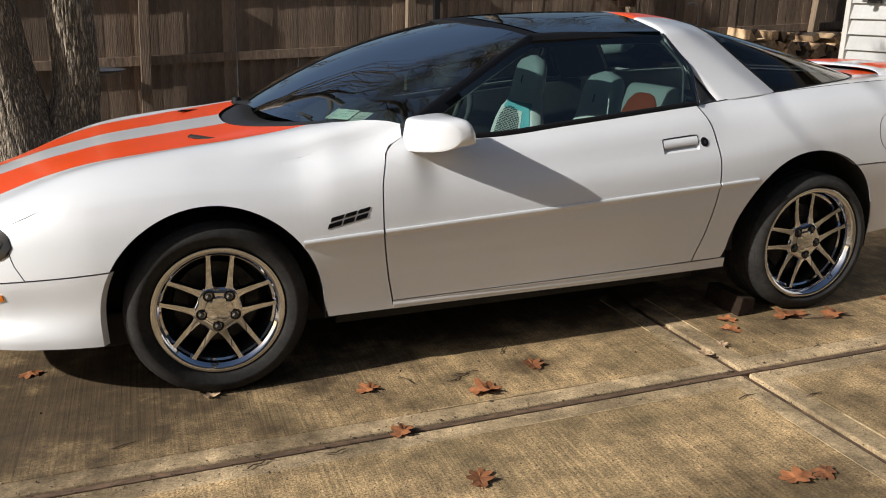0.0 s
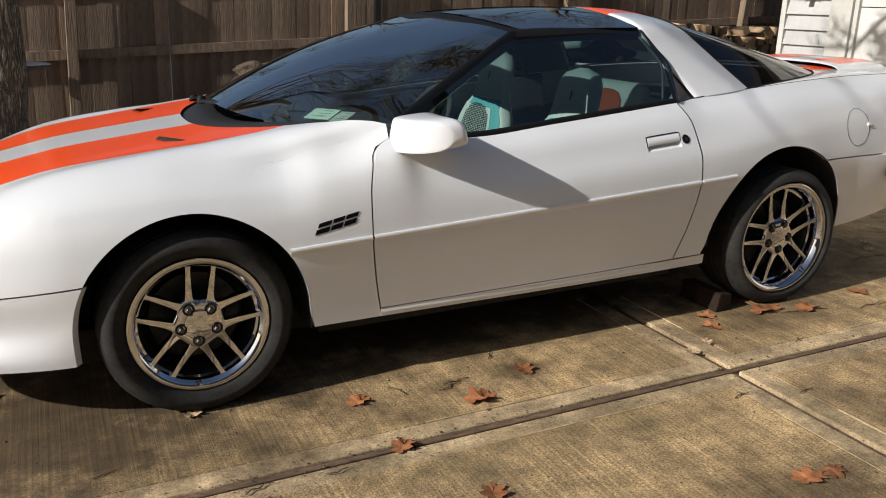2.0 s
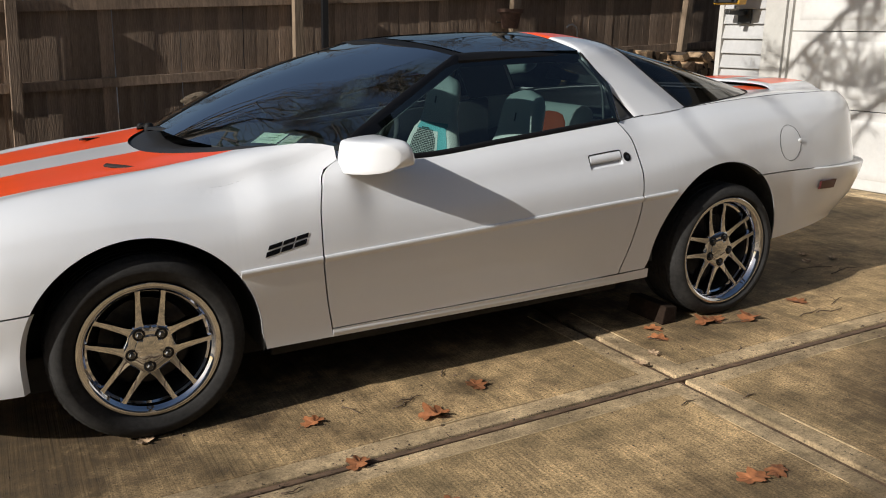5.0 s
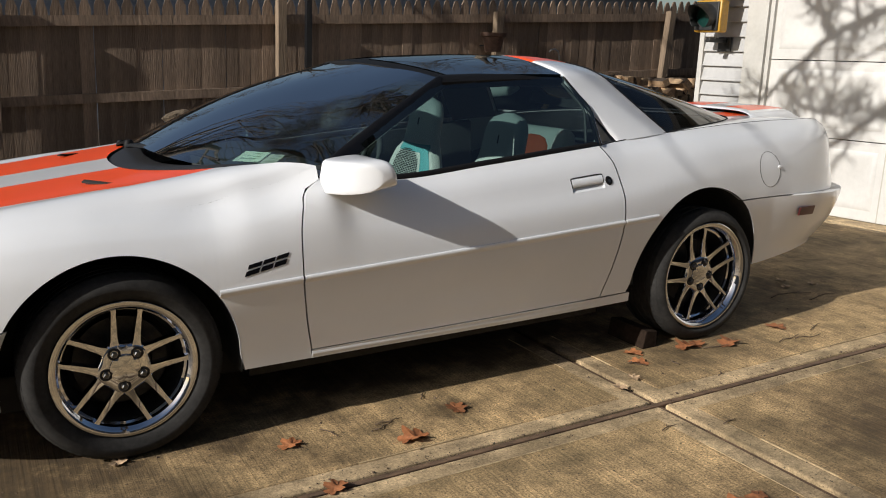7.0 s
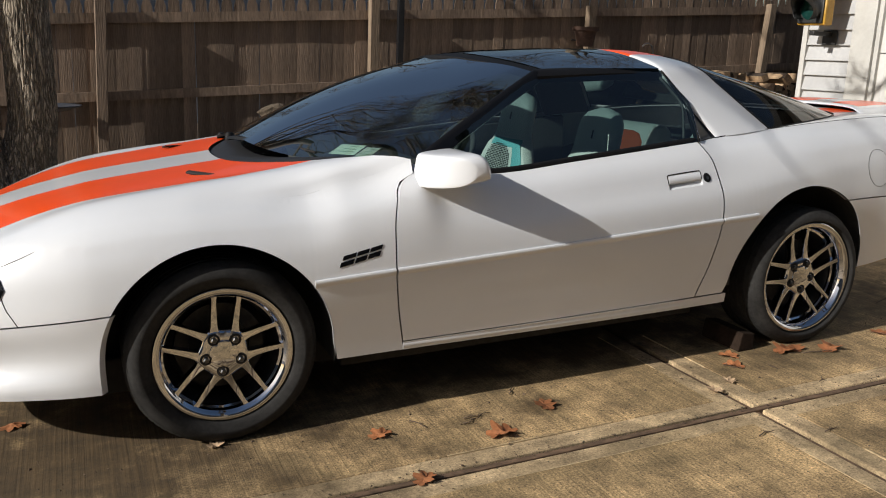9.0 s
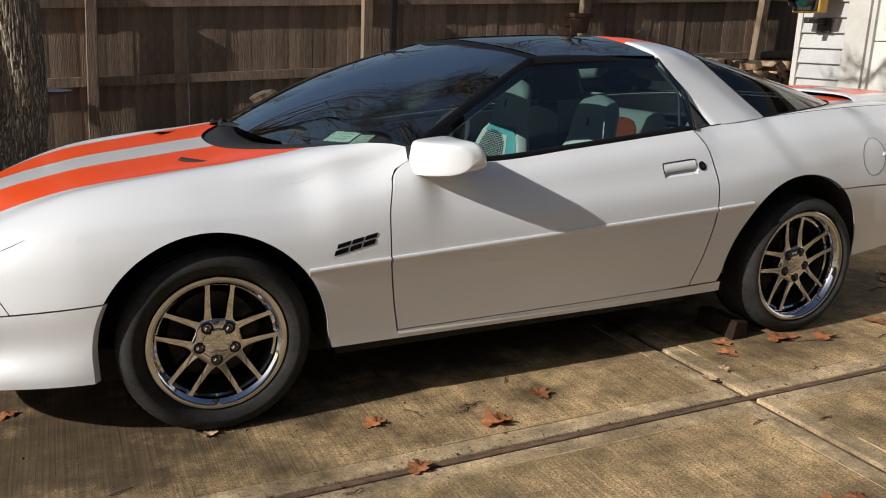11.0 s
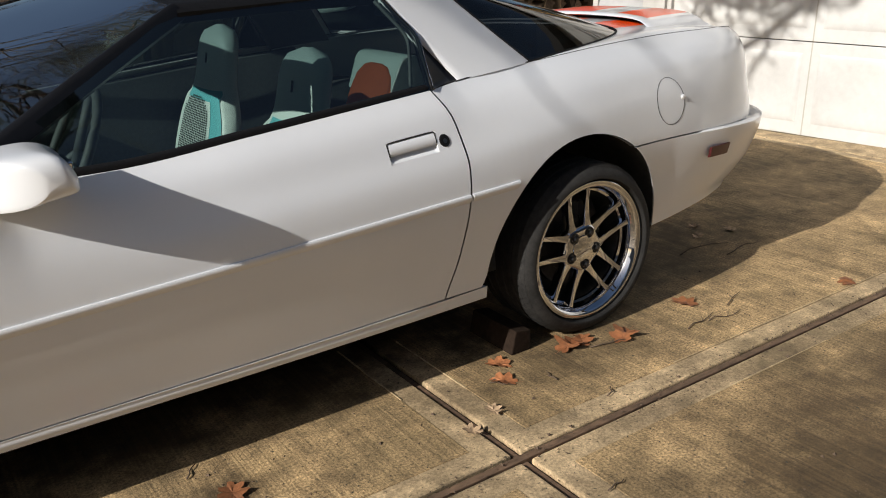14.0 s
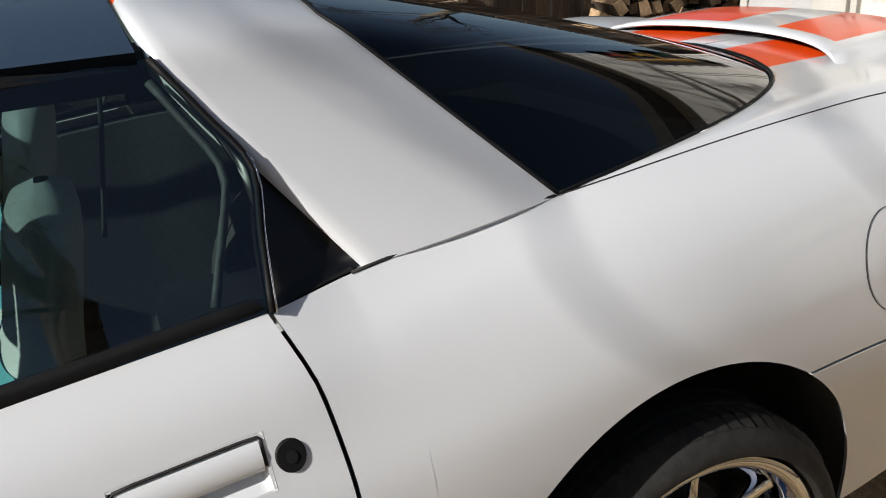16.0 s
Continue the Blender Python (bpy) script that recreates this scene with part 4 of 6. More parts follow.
        mirror = link("door_mirror", v, f, PAINT, car, "white door mirror")
        pane = box(0.902, -0.965, 0.870, 0.918, -0.865, 0.925, 0.004) if sd > 0 else box(0.902, 0.865, 0.870, 0.918, 0.965, 0.925, 0.004)
        part("mirror_pane", pane, CHROME, mirror)
        sail = [Vector((0.69, -0.825, 0.880)), Vector((0.86, -0.812, 0.872)), Vector((0.86, -0.778, 0.945)), Vector((0.74, -0.79, 0.930))]
        v, f = shell([[sail[0], sail[3]], [sail[1], sail[2]]], 0.02, lambda p: Vector((0, 1, 0)))
        link("mirror_sail", v if sd > 0 else flip(v), f, BLACK_TRIM, car)

    # Wheel liners, underbody and inner walls.
    for a in (ARCH_F, ARCH_R):
        for sd in (1, -1):
            rows = []
            for i in range(33):
                k = math.pi * i / 32
                x, z = a[0] - (a[2] + 0.006) * math.cos(k), a[1] + (a[3] + 0.006) * math.sin(k)
                y = -skin(plan_at(x), min(z, 0.7)).y - 0.012
                rows.append([Vector((x, -y, z)), Vector((x, -y + 0.12, z + 0.012)), Vector((x, -0.54, z + 0.012)), Vector((a[0], -0.53, a[1]))])
            for x in (rows[0][0].x, rows[-1][0].x):
                y = -skin(plan_at(x), 0.27).y - 0.015
                new_row = [Vector((x, -y, 0.235)), Vector((x, -y + 0.12, 0.235)), Vector((x, -0.54, 0.235)), Vector((a[0], -0.53, 0.235))]
                rows = [new_row] + rows if x < a[0] else rows + [new_row]
            v, f = sheet(rows)
            link("wheel_liner", v if sd > 0 else flip(v), f, LINER, car)
    for x0, y0, z0, x1, y1, z1 in ((-0.45, -0.60, 0.13, 2.85, 0.60, 0.26), (0.44, -0.72, 0.15, 2.06, 0.72, 0.27), (-0.85, -0.60, 0.24, -0.42, 0.60, 0.50), (2.95, -0.66, 0.39, 3.45, 0.66, 0.62),
                                   (-0.60, -0.52, 0.26, 0.45, 0.52, 0.66), (0.42, -0.84, 0.27, 0.62, 0.84, 0.76)):
        part("underbody", box(x0, y0, z0, x1, y1, z1, 0.01), DARK, car)


build_details(car)


# ---- wheels ----
def build_wheel(name, rim_r, tyre_r, dish, turn, label):
    w = new(name)
    w["label"] = label
    # Tyre.
    wd, R, T = 0.245, rim_r, tyre_r
    prof = [(R - 0.012, 0.022), (R + 0.002, 0.010), (R + 0.010, -0.004), (R + 0.022, -0.013), (T - 0.050, -0.020), (T - 0.046, -0.021), (T - 0.030, -0.017), (T - 0.014, -0.004), (T - 0.005, 0.012)]
    y = 0.018
    for g in range(5):
        prof += [(T - 0.0015 * (g in (0, 4)), y), (T - 0.0015 * (g in (0, 4)), y + 0.034)]
        if g < 4:
            prof += [(T - 0.008, y + 0.036), (T - 0.008, y + 0.042)]
        y += 0.044
    prof += [(T - 0.008, wd - 0.008), (T - 0.03, wd + 0.012), (R + 0.02, wd + 0.012), (R - 0.01, wd)]
    v, f = revolve(prof, 96)
    tyre = link("tyre", v, f, RUBBER, w, "worn black low-profile tyre", sharp=40)
    # Shoulder blocks.
    bv, bf = [], []
    for k in range(72):
        a0, a1 = 2 * math.pi * k / 72, 2 * math.pi * (k + 0.78) / 72
        base = len(bv)
        for a in (a0, a1):
            for r, yy in ((T - 0.011, -0.0015), (T - 0.004, 0.0105), (T + 0.0012, 0.020), (T + 0.0012, 0.048)):
                bv.append((r * math.cos(a + yy * 1.2), yy, r * math.sin(a + yy * 1.2)))
        bf += [(base + i, base + i + 1, base + 5 + i, base + 4 + i) for i in range(3)]
    link("tread", bv, bf, RUBBER, tyre, smooth=False)
    # Rim: lip and barrel.
    end = R - (0.034 if dish > 0.02 else 0.026)
    v, f = revolve([(R - 0.040, wd - 0.02), (R - 0.056, 0.14), (end - 0.016, dish + 0.052), (end - 0.010, dish + 0.034)], 96)
    link("barrel", v, f, BARREL, w, "dark wheel barrel", sharp=50)
    prof = [(end - 0.010, dish + 0.034), (end - 0.009, dish + 0.026), (end - 0.001, dish + 0.022), (end + 0.001, dish + 0.012), (end + 0.004, 0.020 if dish > 0.02 else 0.011), (R - 0.0265, 0.015 if dish > 0.02 else 0.010), (R - 0.021, 0.004), (R - 0.016, -0.002), (R - 0.006, -0.0055), (R + 0.002, -0.004), (R + 0.0045, 0.003), (R + 0.003, 0.014), (R - 0.008, 0.022)]
    v, f = revolve(prof, 96)
    link("rim", v, f, CHROME, w, "chrome five-spoke alloy wheel", sharp=50)
    # Spokes in five pairs, spreading from the hub to the rim.
    hub_r = 0.086
    for k in range(5):
        a = radians(-90 + 72 * k + turn)
        for side in (-1, 1):
            b = a + side * radians(24.3)
            p0 = Vector((0.080 * math.cos(a + side * 0.19), 0, 0.080 * math.sin(a + side * 0.19)))
            p1 = Vector(((end + 0.002) * math.cos(b), 0, (end + 0.002) * math.sin(b)))
            d = (p1 - p0).normalized()
            n = Vector((-d.z, 0, d.x))
            rows = []
            for i in range(9):
                t = i / 8
                c = p0.lerp(p1, t)
                hw = 0.0138 - 0.0058 * t + 0.006 * max(0, 0.16 - t) * 6 + 0.0035 * max(0, t - 0.9) * 10
                face = dish + 0.004 + 0.006 * math.sin(math.pi * t) - (0.010 if dish > 0.02 else 0.004) * t
                rows.append([c + n * hw + Vector((0, face + 0.034, 0)), c + n * hw * 0.98 + Vector((0, face + 0.006, 0)), c + n * hw * 0.80 + Vector((0, face + 0.0005, 0)), c + Vector((0, face, 0)),
                             c - n * hw * 0.80 + Vector((0, face + 0.0005, 0)), c - n * hw * 0.98 + Vector((0, face + 0.006, 0)), c - n * hw + Vector((0, face + 0.034, 0))])
            v, f = sheet(rows)
            link("spoke", v, f, CHROME, w, sharp=28)
    # Hub with a rounded five-sided outline.
    rings = []
    for r, yy in ((0.0, dish + 0.002), (0.045, dish + 0.002), (0.074, dish + 0.002), (0.084, dish + 0.006), (0.088, dish + 0.014), (0.086, dish + 0.05)):
        rings.append([(r * (1 + 0.07 * math.cos(5 * (2 * math.pi * j / 80 - radians(-90 + turn)))) * math.cos(2 * math.pi * j / 80), yy, r * (1 + 0.07 * math.cos(5 * (2 * math.pi * j / 80 - radians(-90 + turn)))) * math.sin(2 * math.pi * j / 80)) for j in range(81)])
    v, f = sheet(rings)
    link("hub", v, f, CHROME, w, sharp=50)
    rings = []
    for r, yy in ((0.0, dish - 0.0035), (0.040, dish - 0.0035), (0.0475, dish - 0.002), (0.049, dish + 0.003)):
        rings.append([(r * (1 - 0.13 * max(0, math.cos(5 * (2 * math.pi * j / 100 - radians(-90 + turn)))) ** 3) * math.cos(2 * math.pi * j / 100), yy, r * (1 - 0.13 * max(0, math.cos(5 * (2 * math.pi * j / 100 - radians(-90 + turn)))) ** 3) * math.sin(2 * math.pi * j / 100)) for j in range(101)])
    v, f = sheet(rings)
    link("centre_cap", v, f, CHROME, w, "plain chrome centre cap", sharp=50)
    for k in range(5):
        a = radians(-90 + 72 * k + turn)
        m = Matrix.Translation((0.0605 * math.cos(a), 0, 0.0605 * math.sin(a)))
        v, f = revolve([(0.0205, dish + 0.0012), (0.0192, dish - 0.0012), (0.0125, dish + 0.0005)], 20)
        link("lug_seat", v, f, DARK, w, m=m)
        v, f = revolve([(0.0, dish - 0.012), (0.007, dish - 0.012), (0.0105, dish - 0.008), (0.0115, dish + 0.004)], 6)
        link("lug_nut", v, f, NUT, w, m=m, smooth=False)
    v, f = revolve([(0.0, 0.118), (0.10, 0.118), (0.102, 0.108), (0.150, 0.108), (0.152, 0.135)], 48)
    link("brake_disc", v, f, STEEL, w, sharp=40)
    v, f = revolve([(0.0, 0.165), (R - 0.046, 0.165)], 32)
    link("brake_shield", v, f, DARK, w)
    return w


front_wheel = build_wheel("wheel", 0.2275, 0.3175, 0.010, -6, "chrome wheel with split spokes and a black tyre")
rear_wheel = build_wheel("wheel", 0.2475, 0.309, 0.031, 8, "deep chrome wheel with split spokes and a black tyre")
for base, x, y in ((front_wheel, 0.0, -0.868), (rear_wheel, 2.538, -0.898)):
    r = 0.3175 if x < 1 else 0.307
    base.parent = car
    base.matrix_basis = Matrix.Translation((x, y, r - 0.002))
    other = copy_thing(base, pose(x, -y, r - 0.002, 0, 0, 180))


# ---- cabin ----
def build_cabin(car):
    part("cabin_floor", box(0.66, -0.76, 0.27, 2.9, 0.76, 0.30), CABIN, car)
    for sd in (1, -1):
        rows = []
        for i in range(25):
            x = 0.70 + 1.55 * i / 24
            zt = skin_top(plan_at(x)) - 0.03
            y = skin(plan_at(x), zt).y
            rows.append([Vector((x, y + 0.03, zt)), Vector((x, y + 0.055, zt - 0.01)), Vector((x, y + 0.06, 0.6)), Vector((x, -0.76, 0.30))])
        v, f = sheet(rows)
        link("door_card", v if sd > 0 else flip(v), f, CABIN, car, sharp=40)
    prof = [(0.55, 0.62), (0.52, 0.84), (0.62, 0.885), (0.82, 0.885), (0.94, 0.845), (0.97, 0.76), (0.93, 0.60), (0.90, 0.45)]
    v, f = sheet([[Vector((x + 0.10 * (abs(k) / 6) ** 3, 0.74 * k / 6, z - 0.03 * (abs(k) / 6) ** 2)) for x, z in prof] for k in range(-6, 7)])
    link("dashboard", v, f, CABIN, car, "dark dashboard", sharp=50)
    ring = []
    for k in range(33):
        a = 2 * math.pi * k / 32
        ring.append(pose(1.02, -0.38, 0.83, 0, -62, 0) @ Vector((0.185 * math.cos(a), 0.185 * math.sin(a), 0)))
    v, f = tube(ring, 0.014, 8, cap=False)
    wheel = link("steering_wheel", v, f, CABIN, car, "dark steering wheel")
    for k in (0.0, 2.2, 4.1):
        v, f = tube([pose(1.02, -0.38, 0.83, 0, -62, 0) @ Vector((0, 0, -0.02)), pose(1.02, -0.38, 0.83, 0, -62, 0) @ Vector((0.18 * math.cos(k), 0.18 * math.sin(k), 0))], 0.014, 6)
        link("wheel_spoke", v, f, CABIN, wheel)
    for u0, u1 in ((0.03, 0.49), (0.51, 0.97)):
        rows = [[car_ws(u0 + (u1 - u0) * i / 12, 0.855 + 0.165 * j / 4, -0.030) for j in range(5)] for i in range(13)]
        v, f = shell(rows, 0.012, lambda p: Vector((0.25, 0, -0.97)))
        link("sun_visor", v, f, CABIN, car, "folded-up sun visor", sharp=40)
    mir = box(1.06, -0.11, 1.155, 1.085, 0.11, 1.215, 0.015)
    part("inner_mirror", mir, CABIN, car, "rear-view mirror")

    def seat(x, y, top, name="front_seat"):
        st = new(name)
        st.parent = car
        st["label"] = "white leather bucket seat with aqua accents"
        h = top - 0.40
        # Backrest with a built-in head support: (height, half width, thickness).
        shape = [(0.0, 0.20, 0.10), (0.10, 0.25, 0.13), (0.30, 0.265, 0.14), (0.48, 0.245, 0.13), (0.60, 0.195, 0.12), (0.70, 0.156, 0.11), (0.80, 0.148, 0.11), (0.87, 0.144, 0.11), (0.925, 0.128, 0.105), (0.965, 0.100, 0.09), (0.99, 0.062, 0.06), (1.0, 0.02, 0.02)]
        fw, ft = spline([s[0] for s in shape], [s[1] for s in shape]), spline([s[0] for s in shape], [s[2] for s in shape])

        def back(k, a, out=0.0):
            z = 0.40 + h * k
            xc = x - 0.16 + 0.20 * k - 0.03 * k * k
            e = lambda c, p: math.copysign(abs(c) ** p, c)
            side = 0.022 * (abs(math.cos(a)) ** 2) * (1 if math.sin(a) < 0 else 0) * (1 if k < 0.62 else 0.2)
            return Vector((xc + (ft(k) * 0.5 + out) * e(math.sin(a), 0.92) - side, y + (fw(k) + out) * e(math.cos(a), 0.82), z))

        rows = [[back(i / 30, 2 * math.pi * j / 36) for j in range(36)] for i in range(31)]
        v, f = sheet([list(r) + [r[0]] for r in rows])
        bk = link("backrest", v, f, LEATHER, st)

        def front_patch(nm, k0, k1, a0, a1, mat, out, holder, n=12):
            r = [[back(k0 + (k1 - k0) * i / n, radians(a0 + (a1 - a0) * j / n), out) for j in range(n + 1)] for i in range(n + 1)]
            vv, ff = sheet(r)
            return link(nm, vv, ff, mat, holder)

        front_patch("aqua_panel", 0.40, 0.66, 205, 300, AQUA, 0.0035, bk)
        front_patch("insert", 0.12, 0.60, 236, 304, LEATHER, 0.006, bk)
        vs, fs = [], []
        across = lambda t: 2 * math.pi - math.acos(math.copysign(abs(t) ** 1.22, t))
        for i in range(40):
            for j in range(15):
                t0, t1 = -0.54 + 1.08 * (j + 0.06) / 15, -0.54 + 1.08 * (j + 0.88) / 15
                k0, k1 = 0.12 + 0.50 * (i + 0.1) / 40, 0.12 + 0.50 * (i + 0.84) / 40
                if k1 > 0.50 and ((k1 - 0.50) / 0.12) ** 2 + (max(abs(t0), abs(t1)) / 0.58) ** 4 > 1:
                    continue
                b = len(vs)
                vs += [back(k, across(t), 0.0085) for k, t in ((k0, t0), (k0, t1), (k1, t1), (k1, t0))]
                fs.append((b, b + 1, b + 2, b + 3))
        link("woven_squares", vs, fs, STITCH, bk, "dark woven mesh insert")
        vv, ff = tube([back(0.80, radians(262), 0.003), back(0.855, radians(262), 0.003)], 0.0035, 6)
        link("head_slot", vv, ff, STITCH, bk)
        cushion = box(x - 0.62, y - 0.26, 0.34, x - 0.08, y + 0.26, 0.50, 0.06, seg=4)
        part("cushion", cushion, LEATHER, st)
        part("seat_base", box(x - 0.55, y - 0.2, 0.295, x - 0.12, y + 0.2, 0.36, 0.01), CABIN, st)
        return st

    seat(1.752, 0.335, 1.075)
    seat(1.755, -0.420, 1.045)
    for y in (0.36, -0.36):
        rs = new("rear_seat")
        rs.parent = car
        rs["label"] = "white rear seat with an orange centre"
        b = box(-0.06, -0.245, 0.0, 0.06, 0.245, 0.485, 0.055, seg=5)
        part("backrest", b, LEATHER, rs, m=pose(2.37, y, 0.43, 0, 20, 0))
        arch = [(0.175, 0.05), (0.175, 0.20), (0.165, 0.30), (0.14, 0.37), (0.095, 0.41), (0.04, 0.422)]
        v, f = extrude_outline(arch + [(-u, z) for u, z in reversed(arch)], -0.074, -0.045, 0.008)
        link("centre_panel", v, f, CLOTH_ORANGE, rs, "orange cloth centre panel", m=pose(2.37, y, 0.43, 0, 20, 0) @ pose(0, 0, 0, 0, 0, -90), sharp=50)
        part("cushion", box(1.92, y - 0.25, 0.30, 2.25, y + 0.25, 0.46, 0.05, seg=3), LEATHER, rs)
    # Belt and pillar trim behind the front door.
    v, f = tube([(1.93, 0.60, 1.12), (1.90, 0.62, 0.92), (1.84, 0.60, 0.62)], 0.007, 6)
    link("seat_belt", v, f, CABIN, car)
    part("parcel_shelf", box(2.66, -0.62, 0.80, 3.1, 0.62, 0.83, 0.01), CABIN, car)


build_cabin(car)
for ob in car.children_recursive:
    if ob.name.split(".")[0] in ("windshield", "side_window", "hatch_glass"):
        ob.visible_shadow = False


# ---- driveway and ground ----
def broomed(name, colour, lines=True, grain=0.8):
    """Concrete: mottled, grimy, with fine broom lines across."""
    m = material(name, colour, 0.86, grain=grain, scale=130, stain=0.5, stain_scale=4.5, bump=0.0012, bump_scale=220, vary=0.05)
    n, l = m.node_tree.nodes, m.node_tree.links
    p = n["Principled BSDF"]
    base = p.inputs["Base Color"].links[0].from_socket
    tc = n.new("ShaderNodeTexCoord")
    patch, ramp, mix = n.new("ShaderNodeTexNoise"), n.new("ShaderNodeMapRange"), n.new("ShaderNodeMix")
    patch.inputs["Scale"].default_value, patch.inputs["Detail"].default_value, patch.inputs["Roughness"].default_value = 1.7, 8, 0.66
    l.new(tc.outputs["Object"], patch.inputs["Vector"])
    ramp.inputs["From Min"].default_value, ramp.inputs["From Max"].default_value = 0.44, 0.64
    l.new(patch.outputs["Fac"], ramp.inputs["Value"])
    mix.data_type, mix.blend_type = "RGBA", "MIX"
    sc = n.new("ShaderNodeMath")
    sc.operation, sc.inputs[1].default_value = "MULTIPLY", 0.62
    l.new(ramp.outputs["Result"], sc.inputs[0])
    l.new(sc.outputs["Value"], mix.inputs["Factor"])
    l.new(base, mix.inputs["A"])
    mix.inputs["B"].default_value = (0.125, 0.092, 0.043, 1)
    # Old drips and damp grime near the car: ragged brown stains.
    # The ones under the car also paint in the shade beneath it.
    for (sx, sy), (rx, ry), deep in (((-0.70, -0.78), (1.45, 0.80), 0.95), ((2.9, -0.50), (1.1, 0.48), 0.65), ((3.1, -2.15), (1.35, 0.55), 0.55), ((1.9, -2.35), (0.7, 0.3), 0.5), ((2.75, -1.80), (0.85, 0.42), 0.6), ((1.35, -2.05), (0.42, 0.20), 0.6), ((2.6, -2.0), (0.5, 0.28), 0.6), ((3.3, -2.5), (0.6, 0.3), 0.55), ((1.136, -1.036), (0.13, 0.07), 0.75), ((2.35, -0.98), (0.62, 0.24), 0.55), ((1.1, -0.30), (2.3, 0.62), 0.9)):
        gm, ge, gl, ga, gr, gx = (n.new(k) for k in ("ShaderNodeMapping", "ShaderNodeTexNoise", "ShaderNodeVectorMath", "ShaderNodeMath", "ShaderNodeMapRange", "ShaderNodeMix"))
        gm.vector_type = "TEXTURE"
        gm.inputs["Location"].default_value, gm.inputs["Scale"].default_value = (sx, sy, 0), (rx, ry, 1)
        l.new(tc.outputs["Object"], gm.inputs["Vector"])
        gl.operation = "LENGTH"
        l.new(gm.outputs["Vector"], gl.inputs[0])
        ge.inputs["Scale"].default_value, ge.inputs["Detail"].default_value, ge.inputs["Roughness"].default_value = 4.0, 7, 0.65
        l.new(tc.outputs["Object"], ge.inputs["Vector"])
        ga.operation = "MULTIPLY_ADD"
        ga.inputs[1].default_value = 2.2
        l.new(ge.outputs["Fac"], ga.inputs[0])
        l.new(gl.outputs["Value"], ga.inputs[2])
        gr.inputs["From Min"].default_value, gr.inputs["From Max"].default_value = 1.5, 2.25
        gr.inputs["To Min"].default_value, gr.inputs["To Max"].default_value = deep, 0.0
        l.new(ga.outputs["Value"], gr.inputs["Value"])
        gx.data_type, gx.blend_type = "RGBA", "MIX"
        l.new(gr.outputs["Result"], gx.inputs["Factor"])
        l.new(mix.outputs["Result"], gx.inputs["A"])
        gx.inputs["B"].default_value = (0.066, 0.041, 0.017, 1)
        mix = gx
    # Worn, paler and darker mottling a hand's width across.
    mo, mr, mm = n.new("ShaderNodeTexNoise"), n.new("ShaderNodeMapRange"), n.new("ShaderNodeMix")
    mo.inputs["Scale"].default_value, mo.inputs["Detail"].default_value, mo.inputs["Roughness"].default_value = 11.0, 9, 0.72
    l.new(tc.outputs["Object"], mo.inputs["Vector"])
    mr.inputs["From Min"].default_value, mr.inputs["From Max"].default_value = 0.34, 0.66
    mr.inputs["To Min"].default_value, mr.inputs["To Max"].default_value = 0.62, 1.24
    l.new(mo.outputs["Fac"], mr.inputs["Value"])
    mm.data_type, mm.blend_type = "RGBA", "MULTIPLY"
    mm.inputs["Factor"].default_value = 1
    l.new(mix.outputs["Result"], mm.inputs["A"])
    l.new(mr.outputs["Result"], mm.inputs["B"])
    mix = mm
    # Small dark specks.
    spk, sr, sm = n.new("ShaderNodeTexNoise"), n.new("ShaderNodeMapRange"), n.new("ShaderNodeMix")
    spk.inputs["Scale"].default_value, spk.inputs["Detail"].default_value = 75, 4
    l.new(tc.outputs["Object"], spk.inputs["Vector"])
    sr.inputs["From Min"].default_value, sr.inputs["From Max"].default_value = 0.63, 0.73
    l.new(spk.outputs["Fac"], sr.inputs["Value"])
    sm.data_type = "RGBA"
    l.new(sr.outputs["Result"], sm.inputs["Factor"])
    l.new(mix.outputs["Result"], sm.inputs["A"])
    sm.inputs["B"].default_value = (0.05, 0.042, 0.028, 1)
    l.new(sm.outputs["Result"], p.inputs["Base Color"])
    if lines:
        mp, w, b = n.new("ShaderNodeMapping"), n.new("ShaderNodeTexNoise"), n.new("ShaderNodeBump")
        mp.inputs["Scale"].default_value = (88, 1.3, 1)
        l.new(tc.outputs["Object"], mp.inputs["Vector"])
        l.new(mp.outputs["Vector"], w.inputs["Vector"])
        w.inputs["Scale"].default_value, w.inputs["Detail"].default_value = 1.0, 3
        b.inputs["Strength"].default_value, b.inputs["Distance"].default_value = 1.0, 0.0018
        l.new(w.outputs["Fac"], b.inputs["Height"])
        old = p.inputs["Normal"].links[0].from_socket
        l.new(old, b.inputs["Normal"])
        l.new(b.outputs["Normal"], p.inputs["Normal"])
        lr, lm = n.new("ShaderNodeMapRange"), n.new("ShaderNodeMix")
        lr.inputs["From Min"].default_value, lr.inputs["From Max"].default_value = 0.42, 0.68
        lr.inputs["To Min"].default_value, lr.inputs["To Max"].default_value = 0.86, 1.24
        l.new(w.outputs["Fac"], lr.inputs["Value"])
        lm.data_type, lm.blend_type = "RGBA", "MULTIPLY"
        lm.inputs["Factor"].default_value = 1
        l.new(sm.outputs["Result"], lm.inputs["A"])
        l.new(lr.outputs["Result"], lm.inputs["B"])
        l.new(lm.outputs["Result"], p.inputs["Base Color"])
    return m


